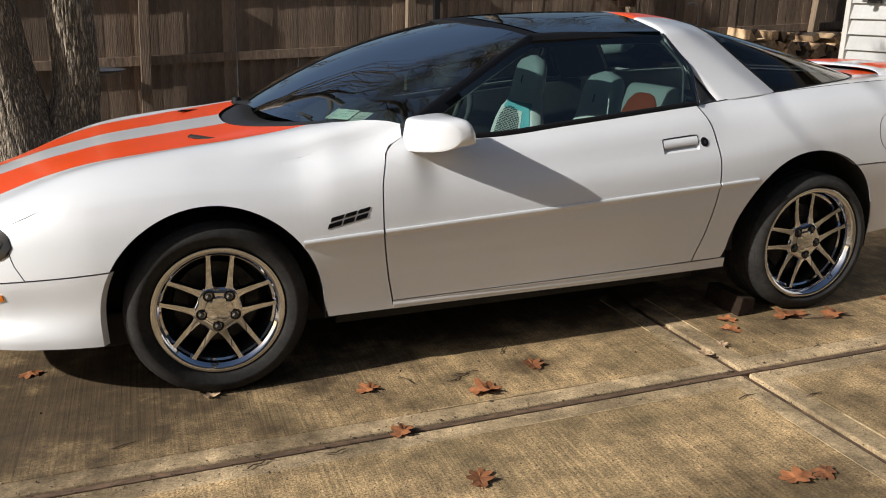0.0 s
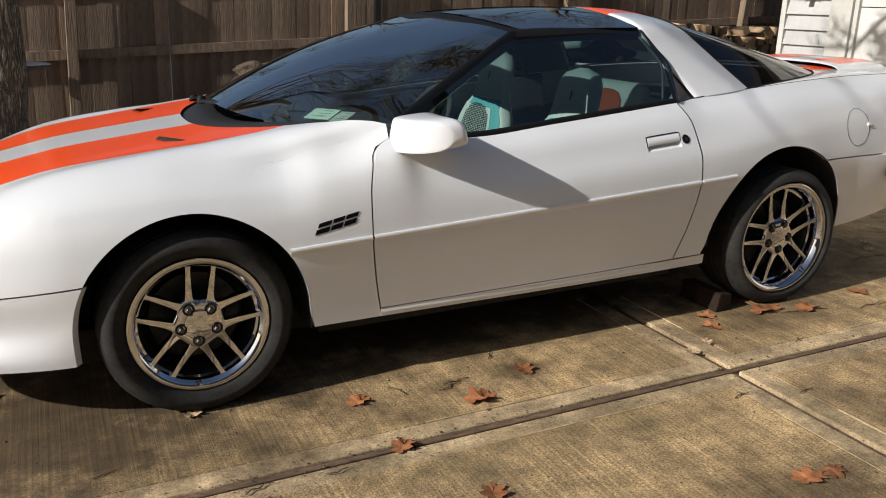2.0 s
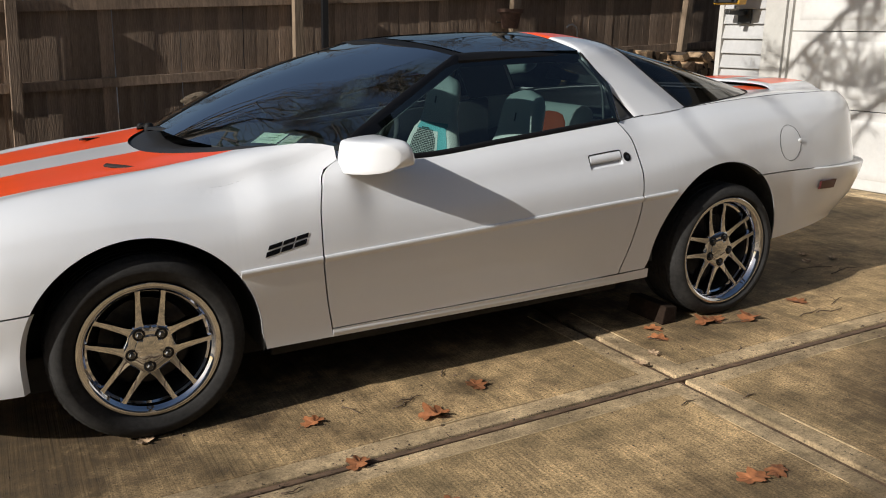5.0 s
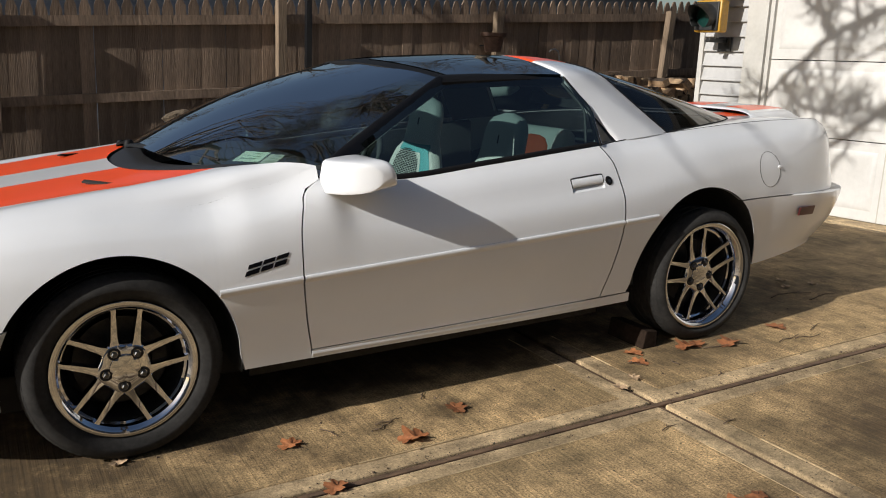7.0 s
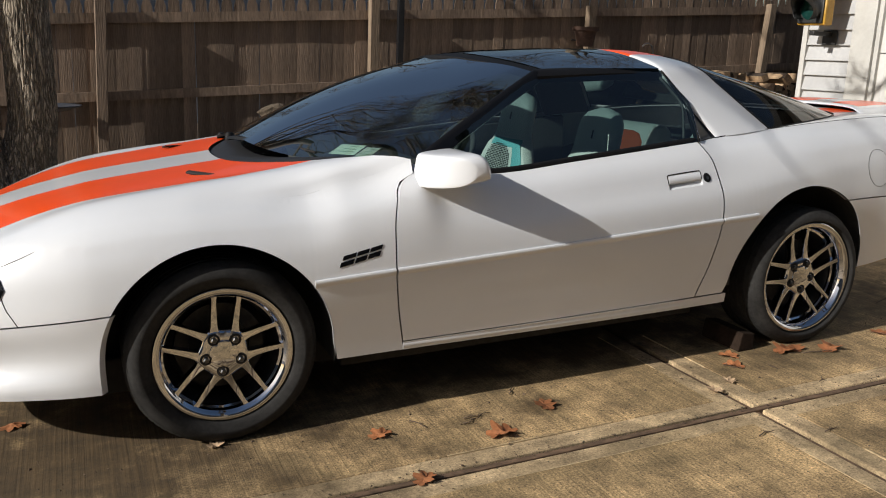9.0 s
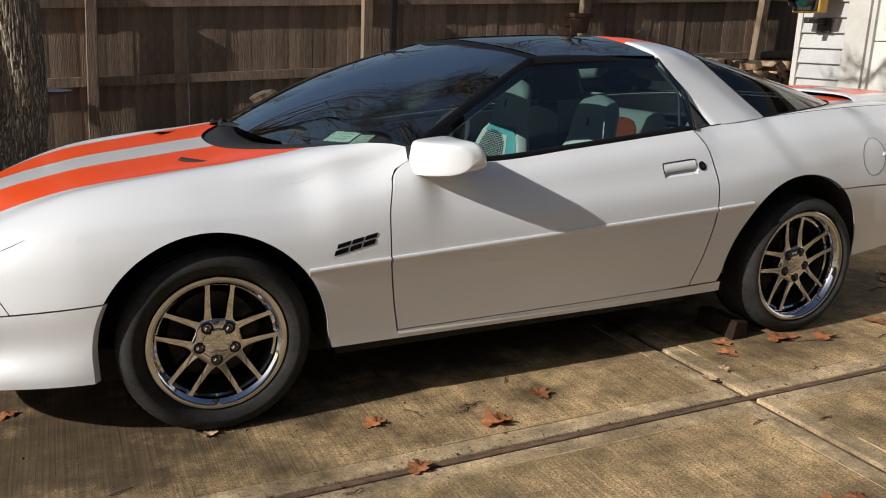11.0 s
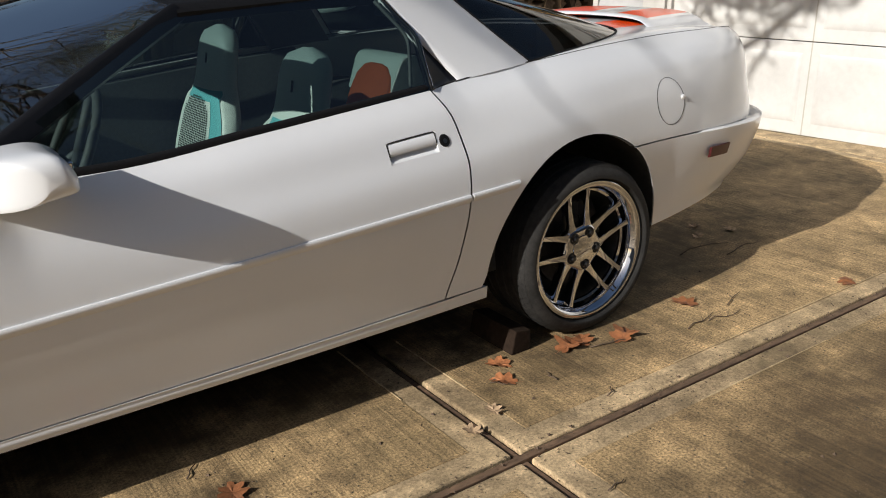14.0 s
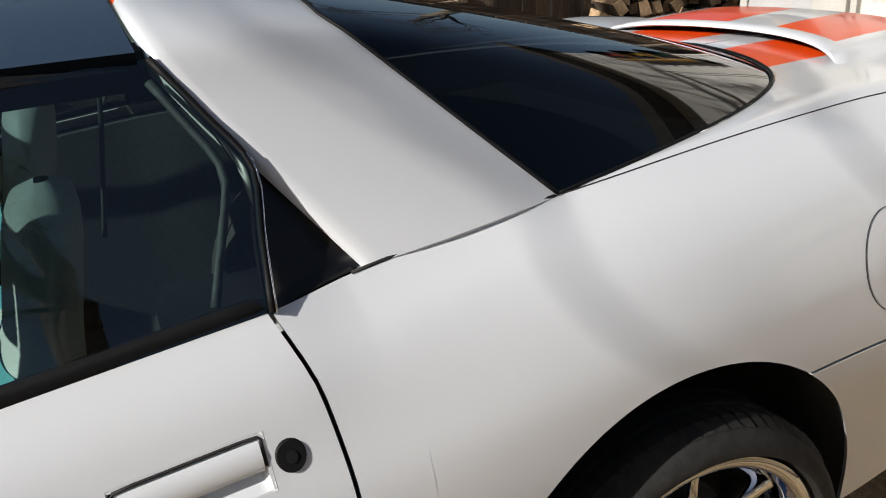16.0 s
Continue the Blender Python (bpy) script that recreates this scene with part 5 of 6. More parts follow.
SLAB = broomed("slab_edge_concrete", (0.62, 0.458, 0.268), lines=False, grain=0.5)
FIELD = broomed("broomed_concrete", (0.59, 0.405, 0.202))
RIDGE = material("pale_ridge_concrete", (0.50, 0.38, 0.22), 0.85, grain=0.4, scale=60, stain=0.35, stain_scale=9)
GROUT = material("joint_dirt", (0.030, 0.023, 0.017), 0.95, grain=0.5, scale=90, bump=0.004, bump_scale=120)
SOIL = material("leafy_soil", (0.062, 0.040, 0.025), 0.95, grain=0.6, scale=28, stain=0.4, stain_scale=2.0, bump=0.02, bump_scale=30)


def lie_z(x, y):
    """Height of the driveway's plane in the world."""
    n = SLOPE.to_3x3() @ Vector((0, 0, 1))
    return -(n.x * x + n.y * y) / n.z


rows = []
ring = [-400, -150, -60, -30] + [-20 + 0.8 * i for i in range(51)] + [30, 60, 150, 400]
for x in ring:
    row = []
    for y in ring:
        fade = math.exp(-(max(0, math.hypot(x, y) - 9) / 12) ** 2)
        bumpy = 0.035 * noise.noise(Vector((x * 0.7, y * 0.7, 0))) if (y > 2.8 and x < 5) else 0.0
        row.append(Vector((x, y, lie_z(x, y) * fade - 0.07 * (1 if y < 2.6 else 0) - 0.07 + bumpy + (0.09 if y > 2.9 else 0))))
    rows.append(row)
v, f = sheet(rows)
tagged(link("ground", v, f, SOIL), "dark bare soil with leaf litter around the driveway", "ground", kind="structure")

drive = thing("driveway", "grimy broom-finished concrete driveway slabs with dirt-filled joints", "driveway", kind="structure")
xs, ys = [-9.18, -5.50, -1.83, 1.843, 5.517], [-9.0, -5.2, -1.365, 2.45]
for i in range(4):
    for j in range(3):
        x0, x1, y0, y1 = xs[i] + 0.017, xs[i + 1] - 0.017, ys[j] + 0.021, ys[j + 1] - 0.021
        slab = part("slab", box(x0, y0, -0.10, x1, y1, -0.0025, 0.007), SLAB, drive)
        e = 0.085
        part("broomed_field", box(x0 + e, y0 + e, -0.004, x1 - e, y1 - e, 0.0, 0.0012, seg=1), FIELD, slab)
        bead = bmesh.new()
        for a, b, c, d in ((x0 + e, y0 + e, x1 - e, y0 + e), (x0 + e, y1 - e, x1 - e, y1 - e), (x0 + e, y0 + e, x0 + e, y1 - e), (x1 - e, y0 + e, x1 - e, y1 - e)):
            n = 60
            for h in range(n):
                p, q = Vector((a, b)).lerp(Vector((c, d)), h / n), Vector((a, b)).lerp(Vector((c, d)), (h + 1) / n)
                if noise.noise(Vector((p.x * 1.3, p.y * 1.3, 4.0))) < 0.08:
                    continue
                t = 0.0022 + 0.0022 * noise.noise(Vector((p.x * 5, p.y * 5, 1.0)))
                box(p.x - t, p.y - t, -0.004, q.x + t, q.y + t, 0.0012 + t * 0.3, 0, bead)
        part("margin_ridge", bead, RIDGE, slab, "thin pale trowel ridge", smooth=False)
part("joint_fill", box(-9.1, -8.9, -0.09, 5.5, 2.44, -0.020), GROUT, drive)
STRIP = material("weathered_joint_strip", (0.15, 0.092, 0.055), 0.9, grain=0.55, scale=40, stain=0.4, stain_scale=6, bump=0.002, bump_scale=60, stretch=(0.4, 1, 1))
for j in (1, 2):
    part("joint_strip", box(-9.1, ys[j] - 0.0135, -0.05, 5.5, ys[j] + 0.0115, -0.0045, 0.002), STRIP, drive, "weathered wooden expansion strip")
for i in (1, 2, 3):
    for a, b in ((-8.9, ys[1]), (ys[1], ys[2]), (ys[2], 2.42)):
        part("joint_strip", box(xs[i] - 0.0095, a + 0.014, -0.05, xs[i] + 0.0095, b - 0.014, -0.013, 0.002), STRIP, drive)
part("apron", box(5.522, -5.0, -0.10, 6.0, 2.6, -0.002, 0.004), SLAB, drive)

# ---- fence ----
WOOD = material("old_fence_wood", (0.214, 0.153, 0.108), 0.88, grain=0.36, scale=22, stain=0.35, stain_scale=1.6, bump=0.004, bump_scale=18, stretch=(6, 6, 0.5), vary=0.28)
POST = material("post_wood", (0.32, 0.235, 0.16), 0.88, grain=0.3, scale=14, stain=0.3, stain_scale=2, bump=0.004, bump_scale=18, stretch=(6, 6, 0.5), vary=0.2)
FY = 4.80


def fence_top(x):
    return 1.712 + 0.060 * x


fence = thing("fence", "weathered dark brown wooden picket fence behind the car", "fence", kind="structure", slope=False)
board_mesh = {}
rng = random.Random(4)
x = -5.2
count = 0
while x < 12.5:
    w = 0.118
    kind_i = rng.randrange(4)
    if kind_i not in board_mesh:
        bm = bmesh.new()
        t = 0.055 + 0.01 * kind_i
        out = [(-w / 2, -1.72), (w / 2, -1.72), (w / 2, -0.175), (w / 2 * 0.86, -0.15), (w / 2 * 0.82, -t - 0.02), (w * 0.16, -0.012), (0, 0), (-w * 0.16, -0.012), (-w / 2 * 0.82, -t - 0.02), (-w / 2 * 0.86, -0.15), (-w / 2, -0.175)]
        fr = [bm.verts.new((a, 0, b)) for a, b in out]
        bk = [bm.verts.new((a, 0.018, b)) for a, b in out]
        bm.faces.new(fr)
        bm.faces.new(bk[::-1])
        for i in range(len(out)):
            j = (i + 1) % len(out)
            bm.faces.new((fr[j], fr[i], bk[i], bk[j]))
        me = bpy.data.meshes.new("board")
        bm.to_mesh(me)
        bm.free()
        me.materials.append(WOOD)
        board_mesh[kind_i] = me
    ob = new("board", board_mesh[kind_i])
    ob.parent = fence
    ob.matrix_basis = pose(x, FY + rng.uniform(-0.003, 0.004), fence_top(x) + rng.uniform(-0.012, 0.012), 0, rng.uniform(-0.25, 0.25), rng.uniform(-1.0, 1.0))
    x += w + (rng.uniform(0.003, 0.007) if rng.random() < 0.12 else rng.uniform(-0.001, 0.0008))
posts = [-5.1, -2.65, -0.14, 2.385, 4.91, 7.48, 9.95]
for a, b in zip(posts, posts[1:]):
    for dz, hh in ((-0.20, 0.045), (-0.885, 0.042), (-1.60, 0.045)):
        bm = box(-0.5, -0.042, -hh, 0.5, 0.0, hh, 0.0)
        slope = math.degrees(math.atan(0.06))
        part("rail", bm, WOOD, fence, smooth=False, m=pose((a + b) / 2, FY - 0.003, fence_top((a + b) / 2) + dz, 0, -slope, 0) @ Matrix.Diagonal((b - a, 1, 1, 1)))
lean = {-0.14: 1.5, 7.48: 4.0, 4.91: 0.5}
for px in posts:
    top = fence_top(px) - (0.13 if px > 4 else -0.03)
    part("post", box(-0.047, -0.142, -1.75, 0.047, -0.048, 0.0, 0.006), POST if px > 2 else WOOD, fence, "square weathered post", smooth=False, m=pose(px, FY, top, 0, lean.get(px, 0), 0))

# ---- garage ----
PAINTED = material("white_painted_wood", (0.52, 0.51, 0.48), 0.55, grain=0.05, scale=40, stain=0.12, stain_scale=3, bump=0.0006, bump_scale=60)
DOORP = material("white_garage_door_paint", (0.63, 0.62, 0.60), 0.5, grain=0.05, scale=25, stain=0.10, stain_scale=2.5, bump=0.0006, bump_scale=80)
SIDING = material("white_siding", (0.43, 0.43, 0.43), 0.6, grain=0.06, scale=30, stain=0.12, stain_scale=3, bump=0.0006, bump_scale=60, vary=0.05)
GAR = pose(5.66, 0.45, 0, 0, 0, 7)


def gbox(x0, y0, z0, x1, y1, z1, bevel=0.004):
    return box(x0, y0, z0, x1, y1, z1, bevel)


wall = thing("wall_east", "white lap siding of the garage beside the door", "wall", GAR, kind="structure", slope=False)
part("sheathing", gbox(0.02, 1.02, 0.0, 0.16, 1.70, 3.2), SIDING, wall)
part("lintel", gbox(0.0, -3.6, 2.40, 0.16, 1.70, 3.2), PAINTED, wall)
part("far_jamb", gbox(0.0, -4.4, 0.0, 0.16, -3.6, 3.2), PAINTED, wall)
part("side_wall", gbox(0.16, 1.58, 0.0, 6.0, 1.70, 3.2), SIDING, wall)
part("rear_wall", gbox(6.0, -4.4, 0.0, 6.12, 1.70, 3.2), SIDING, wall)
part("south_wall", gbox(0.16, -4.4, 0.0, 6.0, -4.28, 3.2), SIDING, wall)
z = 0.24
while z < 3.1:
    bm = bmesh.new()
    vs = [bm.verts.new(p) for p in ((-0.016, 1.245, z), (-0.016, 1.665, z), (-0.016, 1.665, z + 0.008), (-0.016, 1.245, z + 0.008), (0.014, 1.245, z + 0.126), (0.014, 1.665, z + 0.126), (0.019, 1.245, z), (0.019, 1.665, z), (0.019, 1.245, z + 0.126), (0.019, 1.665, z + 0.126))]
    for q in ((0, 1, 2, 3), (3, 2, 5, 4), (0, 6, 7, 1), (4, 5, 9, 8), (0, 3, 4, 8, 6), (1, 7, 9, 5, 2)):
        bm.faces.new([vs[k] for k in q][::-1])
    bmesh.ops.recalc_face_normals(bm, faces=bm.faces[:])
    part("siding_board", bm, SIDING, wall, smooth=False)
    z += 0.126
trim = thing("trim", "white painted casing around the garage door and wall corner", "trim", GAR, kind="structure", slope=False)
part("casing", gbox(-0.03, 1.05, 0.18, 0.02, 1.245, 2.55, 0.006), PAINTED, trim)
part("stop_moulding", gbox(0.0, 1.012, 0.18, 0.05, 1.05, 2.45, 0.006), PAINTED, trim)
part("corner_board", gbox(-0.03, 1.665, 0.18, 0.02, 1.715, 3.1, 0.006), PAINTED, trim)
part("head_casing", gbox(-0.03, -3.6, 2.40, 0.0, 1.05, 2.58, 0.006), PAINTED, trim)
gdoor = thing("door_garage", "closed white sectional garage door with embossed panels and dirt at its foot", "garage door", GAR, kind="structure", slope=False)
zs = [0.225, 0.84, 1.445, 2.05, 2.42]
edges = [1.012 - 1.075 * k for k in range(5)]
for za, zb in zip(zs, zs[1:]):
    sec = part("door_section", gbox(0.035, edges[-1], za + 0.002, 0.075, edges[0], zb - 0.004, 0.004), DOORP, gdoor)
    for a, b in zip(edges, edges[1:]):
        if zb - za < 0.5:
            continue
        y1, y0 = a - 0.055, b + 0.055
        z0, z1 = za + 0.085, zb - 0.075
        bm = bmesh.new()
        loops = []
        for inset, dx in ((0.0, 0.034), (0.022, 0.044), (0.05, 0.044), (0.085, 0.030)):
            loops.append([bm.verts.new((dx - 0.001, yy, zz)) for yy, zz in ((y0 + inset, z0 + inset), (y1 - inset, z0 + inset), (y1 - inset, z1 - inset), (y0 + inset, z1 - inset))])
        # a frame that stands proud, so that the panel reads as pressed
        for lp, dx in zip(loops, (0.0345, 0.0275, 0.0275, 0.0335)):
            for vv in lp:
                vv.co.x = dx
        for p, q in zip(loops, loops[1:]):
            for i in range(4):
                bm.faces.new((p[i], p[(i + 1) % 4], q[(i + 1) % 4], q[i]))
        bm.faces.new(loops[-1])
        bmesh.ops.recalc_face_normals(bm, faces=bm.faces[:])
        part("embossed_panel", bm, DOORP, sec)
        bm = box(0.0345, a - 0.0045, za + 0.003, 0.0365, a + 0.0045, zb - 0.005)
        part("stile_groove", bm, material("groove_grey", (0.45, 0.43, 0.38), 0.7) if "groove_grey" not in bpy.data.materials else bpy.data.materials["groove_grey"], sec)
DIRT = material("door_foot_dirt", (0.24, 0.20, 0.13), 0.9, grain=0.5, scale=30, stain=0.4, stain_scale=6)
part("bottom_seal", gbox(0.030, edges[-1], 0.195, 0.078, edges[0], 0.227, 0.004), DIRT, gdoor)
groof = thing("garage_roof", "plain dark shingled roof over the garage", "roof", GAR, kind="structure", slope=False)
part("roof_slab", gbox(-0.35, -4.7, 3.2, 6.4, 2.0, 3.36), material("shingle", (0.06, 0.055, 0.05), 0.9, grain=0.4, scale=20), groof)

# ---- traffic signal on the garage wall ----
YELLOW = material("signal_yellow", (0.55, 0.30, 0.03), 0.45, grain=0.15, scale=30, stain=0.2, stain_scale=8)
SIGBLACK = material("signal_black", (0.015, 0.015, 0.015), 0.5, grain=0.2, scale=40)
signal = thing("traffic_signal", "old yellow traffic signal with black visors on the garage wall", "traffic light", GAR, slope=False)
part("bracket", box(-0.27, 1.42, 1.570, 0.0, 1.47, 1.605, 0.006), SIGBLACK, signal)
part("wall_plate", box(-0.035, 1.38, 1.50, -0.016, 1.51, 1.62, 0.006), SIGBLACK, signal)
for k in range(3):
    z0 = 1.650 + 0.270 * k
    body = part("signal_section", box(-0.305, 1.310, z0, -0.200, 1.575, z0 + 0.264, 0.014), YELLOW, signal)
    part("section_door", box(-0.322, 1.326, z0 + 0.014, -0.305, 1.559, z0 + 0.250, 0.006), SIGBLACK, body)
    v, f = revolve([(0.0, -0.014), (0.05, -0.010), (0.092, 0.0)], 32)
    col = ((0.004, 0.035, 0.030), (0.30, 0.18, 0.02), (0.30, 0.03, 0.02))[k]
    turn = pose(-0.323, 1.4425, z0 + 0.132, 0, 0, -90)
    link("lens", v, f, material(("green_lens", "amber_signal_lens", "red_signal_lens")[k], col, 0.3, 0, 0.2), body, m=turn)
    rows = []
    for i in range(21):
        a = radians(-50 + 280 * i / 20)
        rows.append([Vector((0.104 * math.cos(a), 0.0, 0.104 * math.sin(a))), Vector((0.101 * math.cos(a), -0.09 - 0.11 * max(0, math.sin(a)), 0.100 * math.sin(a) - 0.018))])
    v, f = shell(rows, 0.004, lambda p: Vector((-p.x, 0, -p.z)).normalized())
    link("visor", v, f, SIGBLACK, body, m=turn)

# ---- things along the fence ----
BARK = material("grey_bark", (0.46, 0.385, 0.295), 0.95, grain=0.6, scale=55, stain=0.3, stain_scale=5, stretch=(1, 1, 0.28))


def furrow(m, scale, deep):
    """Furrows between plates of bark, in relief and darker within."""
    n, l = m.node_tree.nodes, m.node_tree.links
    p = n["Principled BSDF"]
    tc, mp, wob, add, v, r, b, x = (n.new(k) for k in ("ShaderNodeTexCoord", "ShaderNodeMapping", "ShaderNodeTexNoise", "ShaderNodeVectorMath", "ShaderNodeTexVoronoi", "ShaderNodeMapRange", "ShaderNodeBump", "ShaderNodeMix"))
    mp.inputs["Scale"].default_value = (1, 1, 0.11)
    l.new(tc.outputs["Object"], mp.inputs["Vector"])
    wob.inputs["Scale"].default_value, wob.inputs["Detail"].default_value = 14, 4
    l.new(mp.outputs["Vector"], wob.inputs["Vector"])
    k = n.new("ShaderNodeVectorMath")
    k.operation = "SCALE"
    k.inputs["Scale"].default_value = 0.09
    l.new(wob.outputs["Color"], k.inputs[0])
    l.new(mp.outputs["Vector"], add.inputs[0])
    l.new(k.outputs["Vector"], add.inputs[1])
    v.feature = "DISTANCE_TO_EDGE"
    v.inputs["Scale"].default_value = scale
    l.new(add.outputs["Vector"], v.inputs["Vector"])
    r.inputs["From Min"].default_value, r.inputs["From Max"].default_value = 0.0, 0.22
    l.new(v.outputs["Distance"], r.inputs["Value"])
    b.inputs["Strength"].default_value, b.inputs["Distance"].default_value = 1.0, deep
    l.new(r.outputs["Result"], b.inputs["Height"])
    l.new(b.outputs["Normal"], p.inputs["Normal"])
    base = p.inputs["Base Color"].links[0].from_socket
    x.data_type, x.blend_type = "RGBA", "MIX"
    l.new(r.outputs["Result"], x.inputs["Factor"])
    x.inputs["A"].default_value = (0.14, 0.113, 0.085, 1)
    l.new(base, x.inputs["B"])
    l.new(x.outputs["Result"], p.inputs["Base Color"])


furrow(BARK, 58, 0.013)
TWIG = material("twig_bark", (0.06, 0.052, 0.045), 0.9, grain=0.3, scale=30)


def bark_trunk(points, radii, seed, sides=150, steps=190):
    """A trunk with deep upright bark ridges."""
    c = curve3(points)
    along = [0.0]
    for p, q in zip(points, points[1:]):
        along.append(along[-1] + (Vector(q) - Vector(p)).length)
    r = spline([s / along[-1] for s in along], radii)
    rows = []
    for i in range(steps + 1):
        t = i / steps
        p = c(t)
        row = []
        for k in range(sides + 1):
            a = 2 * math.pi * (k % sides) / sides
            q = Vector((math.cos(a) * 6, math.sin(a) * 6, p.z * 3.0 + seed))
            ridge = sum(w * math.exp(-(noise.noise(q * g) / 0.11) ** 2) for g, w in ((1.0, 0.6), (2.1, 0.45)))
            lump = noise.noise(Vector((math.cos(a) * 1.2, math.sin(a) * 1.2, p.z * 1.3 + seed)))
            rr = r(t) * (1 + 0.06 * lump) - 0.016 * ridge
            row.append(p + Vector((math.cos(a) * rr, math.sin(a) * rr, 0)))
        rows.append(row)
    return sheet(rows)


def limbs(start, way, length, radius, depth, rng, out, spread=0.55, rise=0.12, shrink=1.0):
    """Branches that fork again and again, as tubes in out."""
    n = 5
    pts, p, d = [Vector(start)], Vector(start), Vector(way).normalized()
    for i in range(n):
        d = (d + Vector((rng.uniform(-1, 1), rng.uniform(-1, 1), rng.uniform(-0.6, 0.9))) * 0.16 + Vector((0, 0, rise * 0.4))).normalized()
        p = p + d * length / n
        pts.append(p.copy())
    rad = [radius * (1 - 0.62 * i / n) for i in range(n + 1)]
    out.append((pts, rad))
    if depth == 0:
        return
    for k in range(rng.choice((2, 3, 3, 4))):
        i = rng.randint(2, n)
        side = Vector((rng.uniform(-1, 1), rng.uniform(-1, 1), rng.uniform(-0.25, 0.8)))
        limbs(pts[i], (d + side * spread * 1.5), length * shrink * rng.uniform(0.55, 0.8), rad[i] * rng.uniform(0.5, 0.75), depth - 1, rng, out, spread, rise, shrink + (1 - shrink) * 0.6)


def bare_crown(starts, seed, depth=5, rise=0.12, shrink=1.0):
    rng, out = random.Random(seed), []
    for start, way, length, radius in starts:
        limbs(start, way, length, radius, depth, rng, out, rise=rise, shrink=shrink)
    vs, fs = [], []
    for pts, rad in out:
        v, f = tube(pts, [max(r, 0.003) for r in rad], 6 if rad[0] > 0.05 else 4, cap=False)
        b = len(vs)
        vs += v
        fs += [tuple(i + b for i in q) for q in f]
    return vs, fs


tree = thing("twin_trunk_tree", "bare tree with two rough grey trunks from one base", "tree", slope=False)
v, f = bark_trunk([(-1.06, 3.6, -0.15), (-1.07, 3.6, 0.10), (-1.13, 3.6, 0.40), (-1.20, 3.6, 0.80), (-1.285, 3.61, 1.35), (-1.41, 3.63, 2.2), (-1.68, 3.7, 4.0)], [0.36, 0.32, 0.262, 0.222, 0.210, 0.19, 0.15], 2.0)
link("trunk", v, f, BARK, tree, "leaning rough grey trunk")
v, f = bark_trunk([(-0.84, 3.64, -0.15), (-0.82, 3.64, 0.10), (-0.755, 3.64, 0.40), (-0.695, 3.62, 0.80), (-0.705, 3.60, 1.35), (-0.72, 3.58, 2.2), (-0.70, 3.50, 4.0)], [0.32, 0.27, 0.208, 0.176, 0.170, 0.16, 0.13], 9.0)
link("trunk", v, f, BARK, tree, "upright rough grey trunk")
v, f = bare_crown([((-1.65, 3.69, 3.9), (-0.4, -0.1, 1), 1.9, 0.11), ((-1.57, 3.67, 3.3), (0.4, -0.9, 0.8), 1.8, 0.04), ((-0.70, 3.5, 3.8), (0.3, -0.3, 1), 1.9, 0.12), ((-0.72, 3.55, 3.2), (0.8, -0.8, 0.7), 2.0, 0.045), ((-0.7, 3.5, 3.6), (0.2, 0.9, 0.7), 1.7, 0.07)], 11, 4)
link("crown", v, f, TWIG, tree, "leafless spreading branches")
v, f = bare_crown([((-0.70, 3.5, 3.9), (1.0, -0.8, 0.75), 2.6, 0.028), ((-0.70, 3.5, 3.95), (1.0, -1.0, 1.1), 2.4, 0.024), ((-0.71, 3.55, 3.5), (1.0, -0.1, 0.6), 2.2, 0.024), ((-0.72, 3.5, 3.7), (0.6, -0.9, 0.9), 2.2, 0.024)], 23, 6)
link("crown", v, f, TWIG, tree, "fine overhanging twigs")
for name, px, py, seed, hgt in (("bare_tree", -3.0, -12.5, 5, 5.6), ("bare_tree", 3.5, -13.0, 8, 5.4), ("bare_tree", -5.5, 19.0, 33, 4.4), ("bare_tree", 1.6, 22.0, 41, 5.0), ("bare_tree", 6.4, 18.5, 52, 4.2), ("bare_tree", 6.6, 13.5, 63, 5.4), ("bare_tree", 9.8, 13.0, 74, 5.2), ("bare_tree", 14.2, 4.2, 85, 5.4), ("bare_tree", 14.6, -1.5, 96, 5.6)):
    t2 = thing(name, "tall leafless tree standing beyond the driveway", "tree", slope=False, group="bare trees round the yard")
    zb = lie_z(px, py) * 0.8 - 0.25
    v, f = bark_trunk([(px, py, zb), (px + 0.05, py, zb + 1.5), (px + 0.1, py + 0.05, zb + 3), (px + 0.1, py, zb + hgt)], [0.34, 0.24, 0.2, 0.16], seed, 32, 40)
    link("trunk", v, f, BARK, t2)
    v, f = bare_crown([((px + 0.1, py, zb + hgt - 0.2), (0.2, 0.1, 1), 2.4, 0.14), ((px + 0.1, py, zb + hgt - 0.8), (1, 0.3, 0.6), 2.3, 0.10), ((px + 0.1, py, zb + hgt - 0.5), (-0.9, 0.5, 0.7), 2.2, 0.09), ((px + 0.1, py, zb + hgt - 1.0), (0.1, -1, 0.7), 2.2, 0.09)], seed, 5 if py > -5 else 4)
    link("crown", v, f, TWIG, t2)
# The tree whose crown throws its shadow on the garage door: its limbs are laid out as the sun draws them there.
shade = thing("bare_tree", "tall leafless tree whose crown shades the garage door", "tree", slope=False, group="bare trees round the yard")


def toward_sun(y, z, d):
    """The place d metres up the sun's ray that meets the garage door at y, z."""
    return GAR @ Vector((0.03, y, z)) - SUN_WAY * d


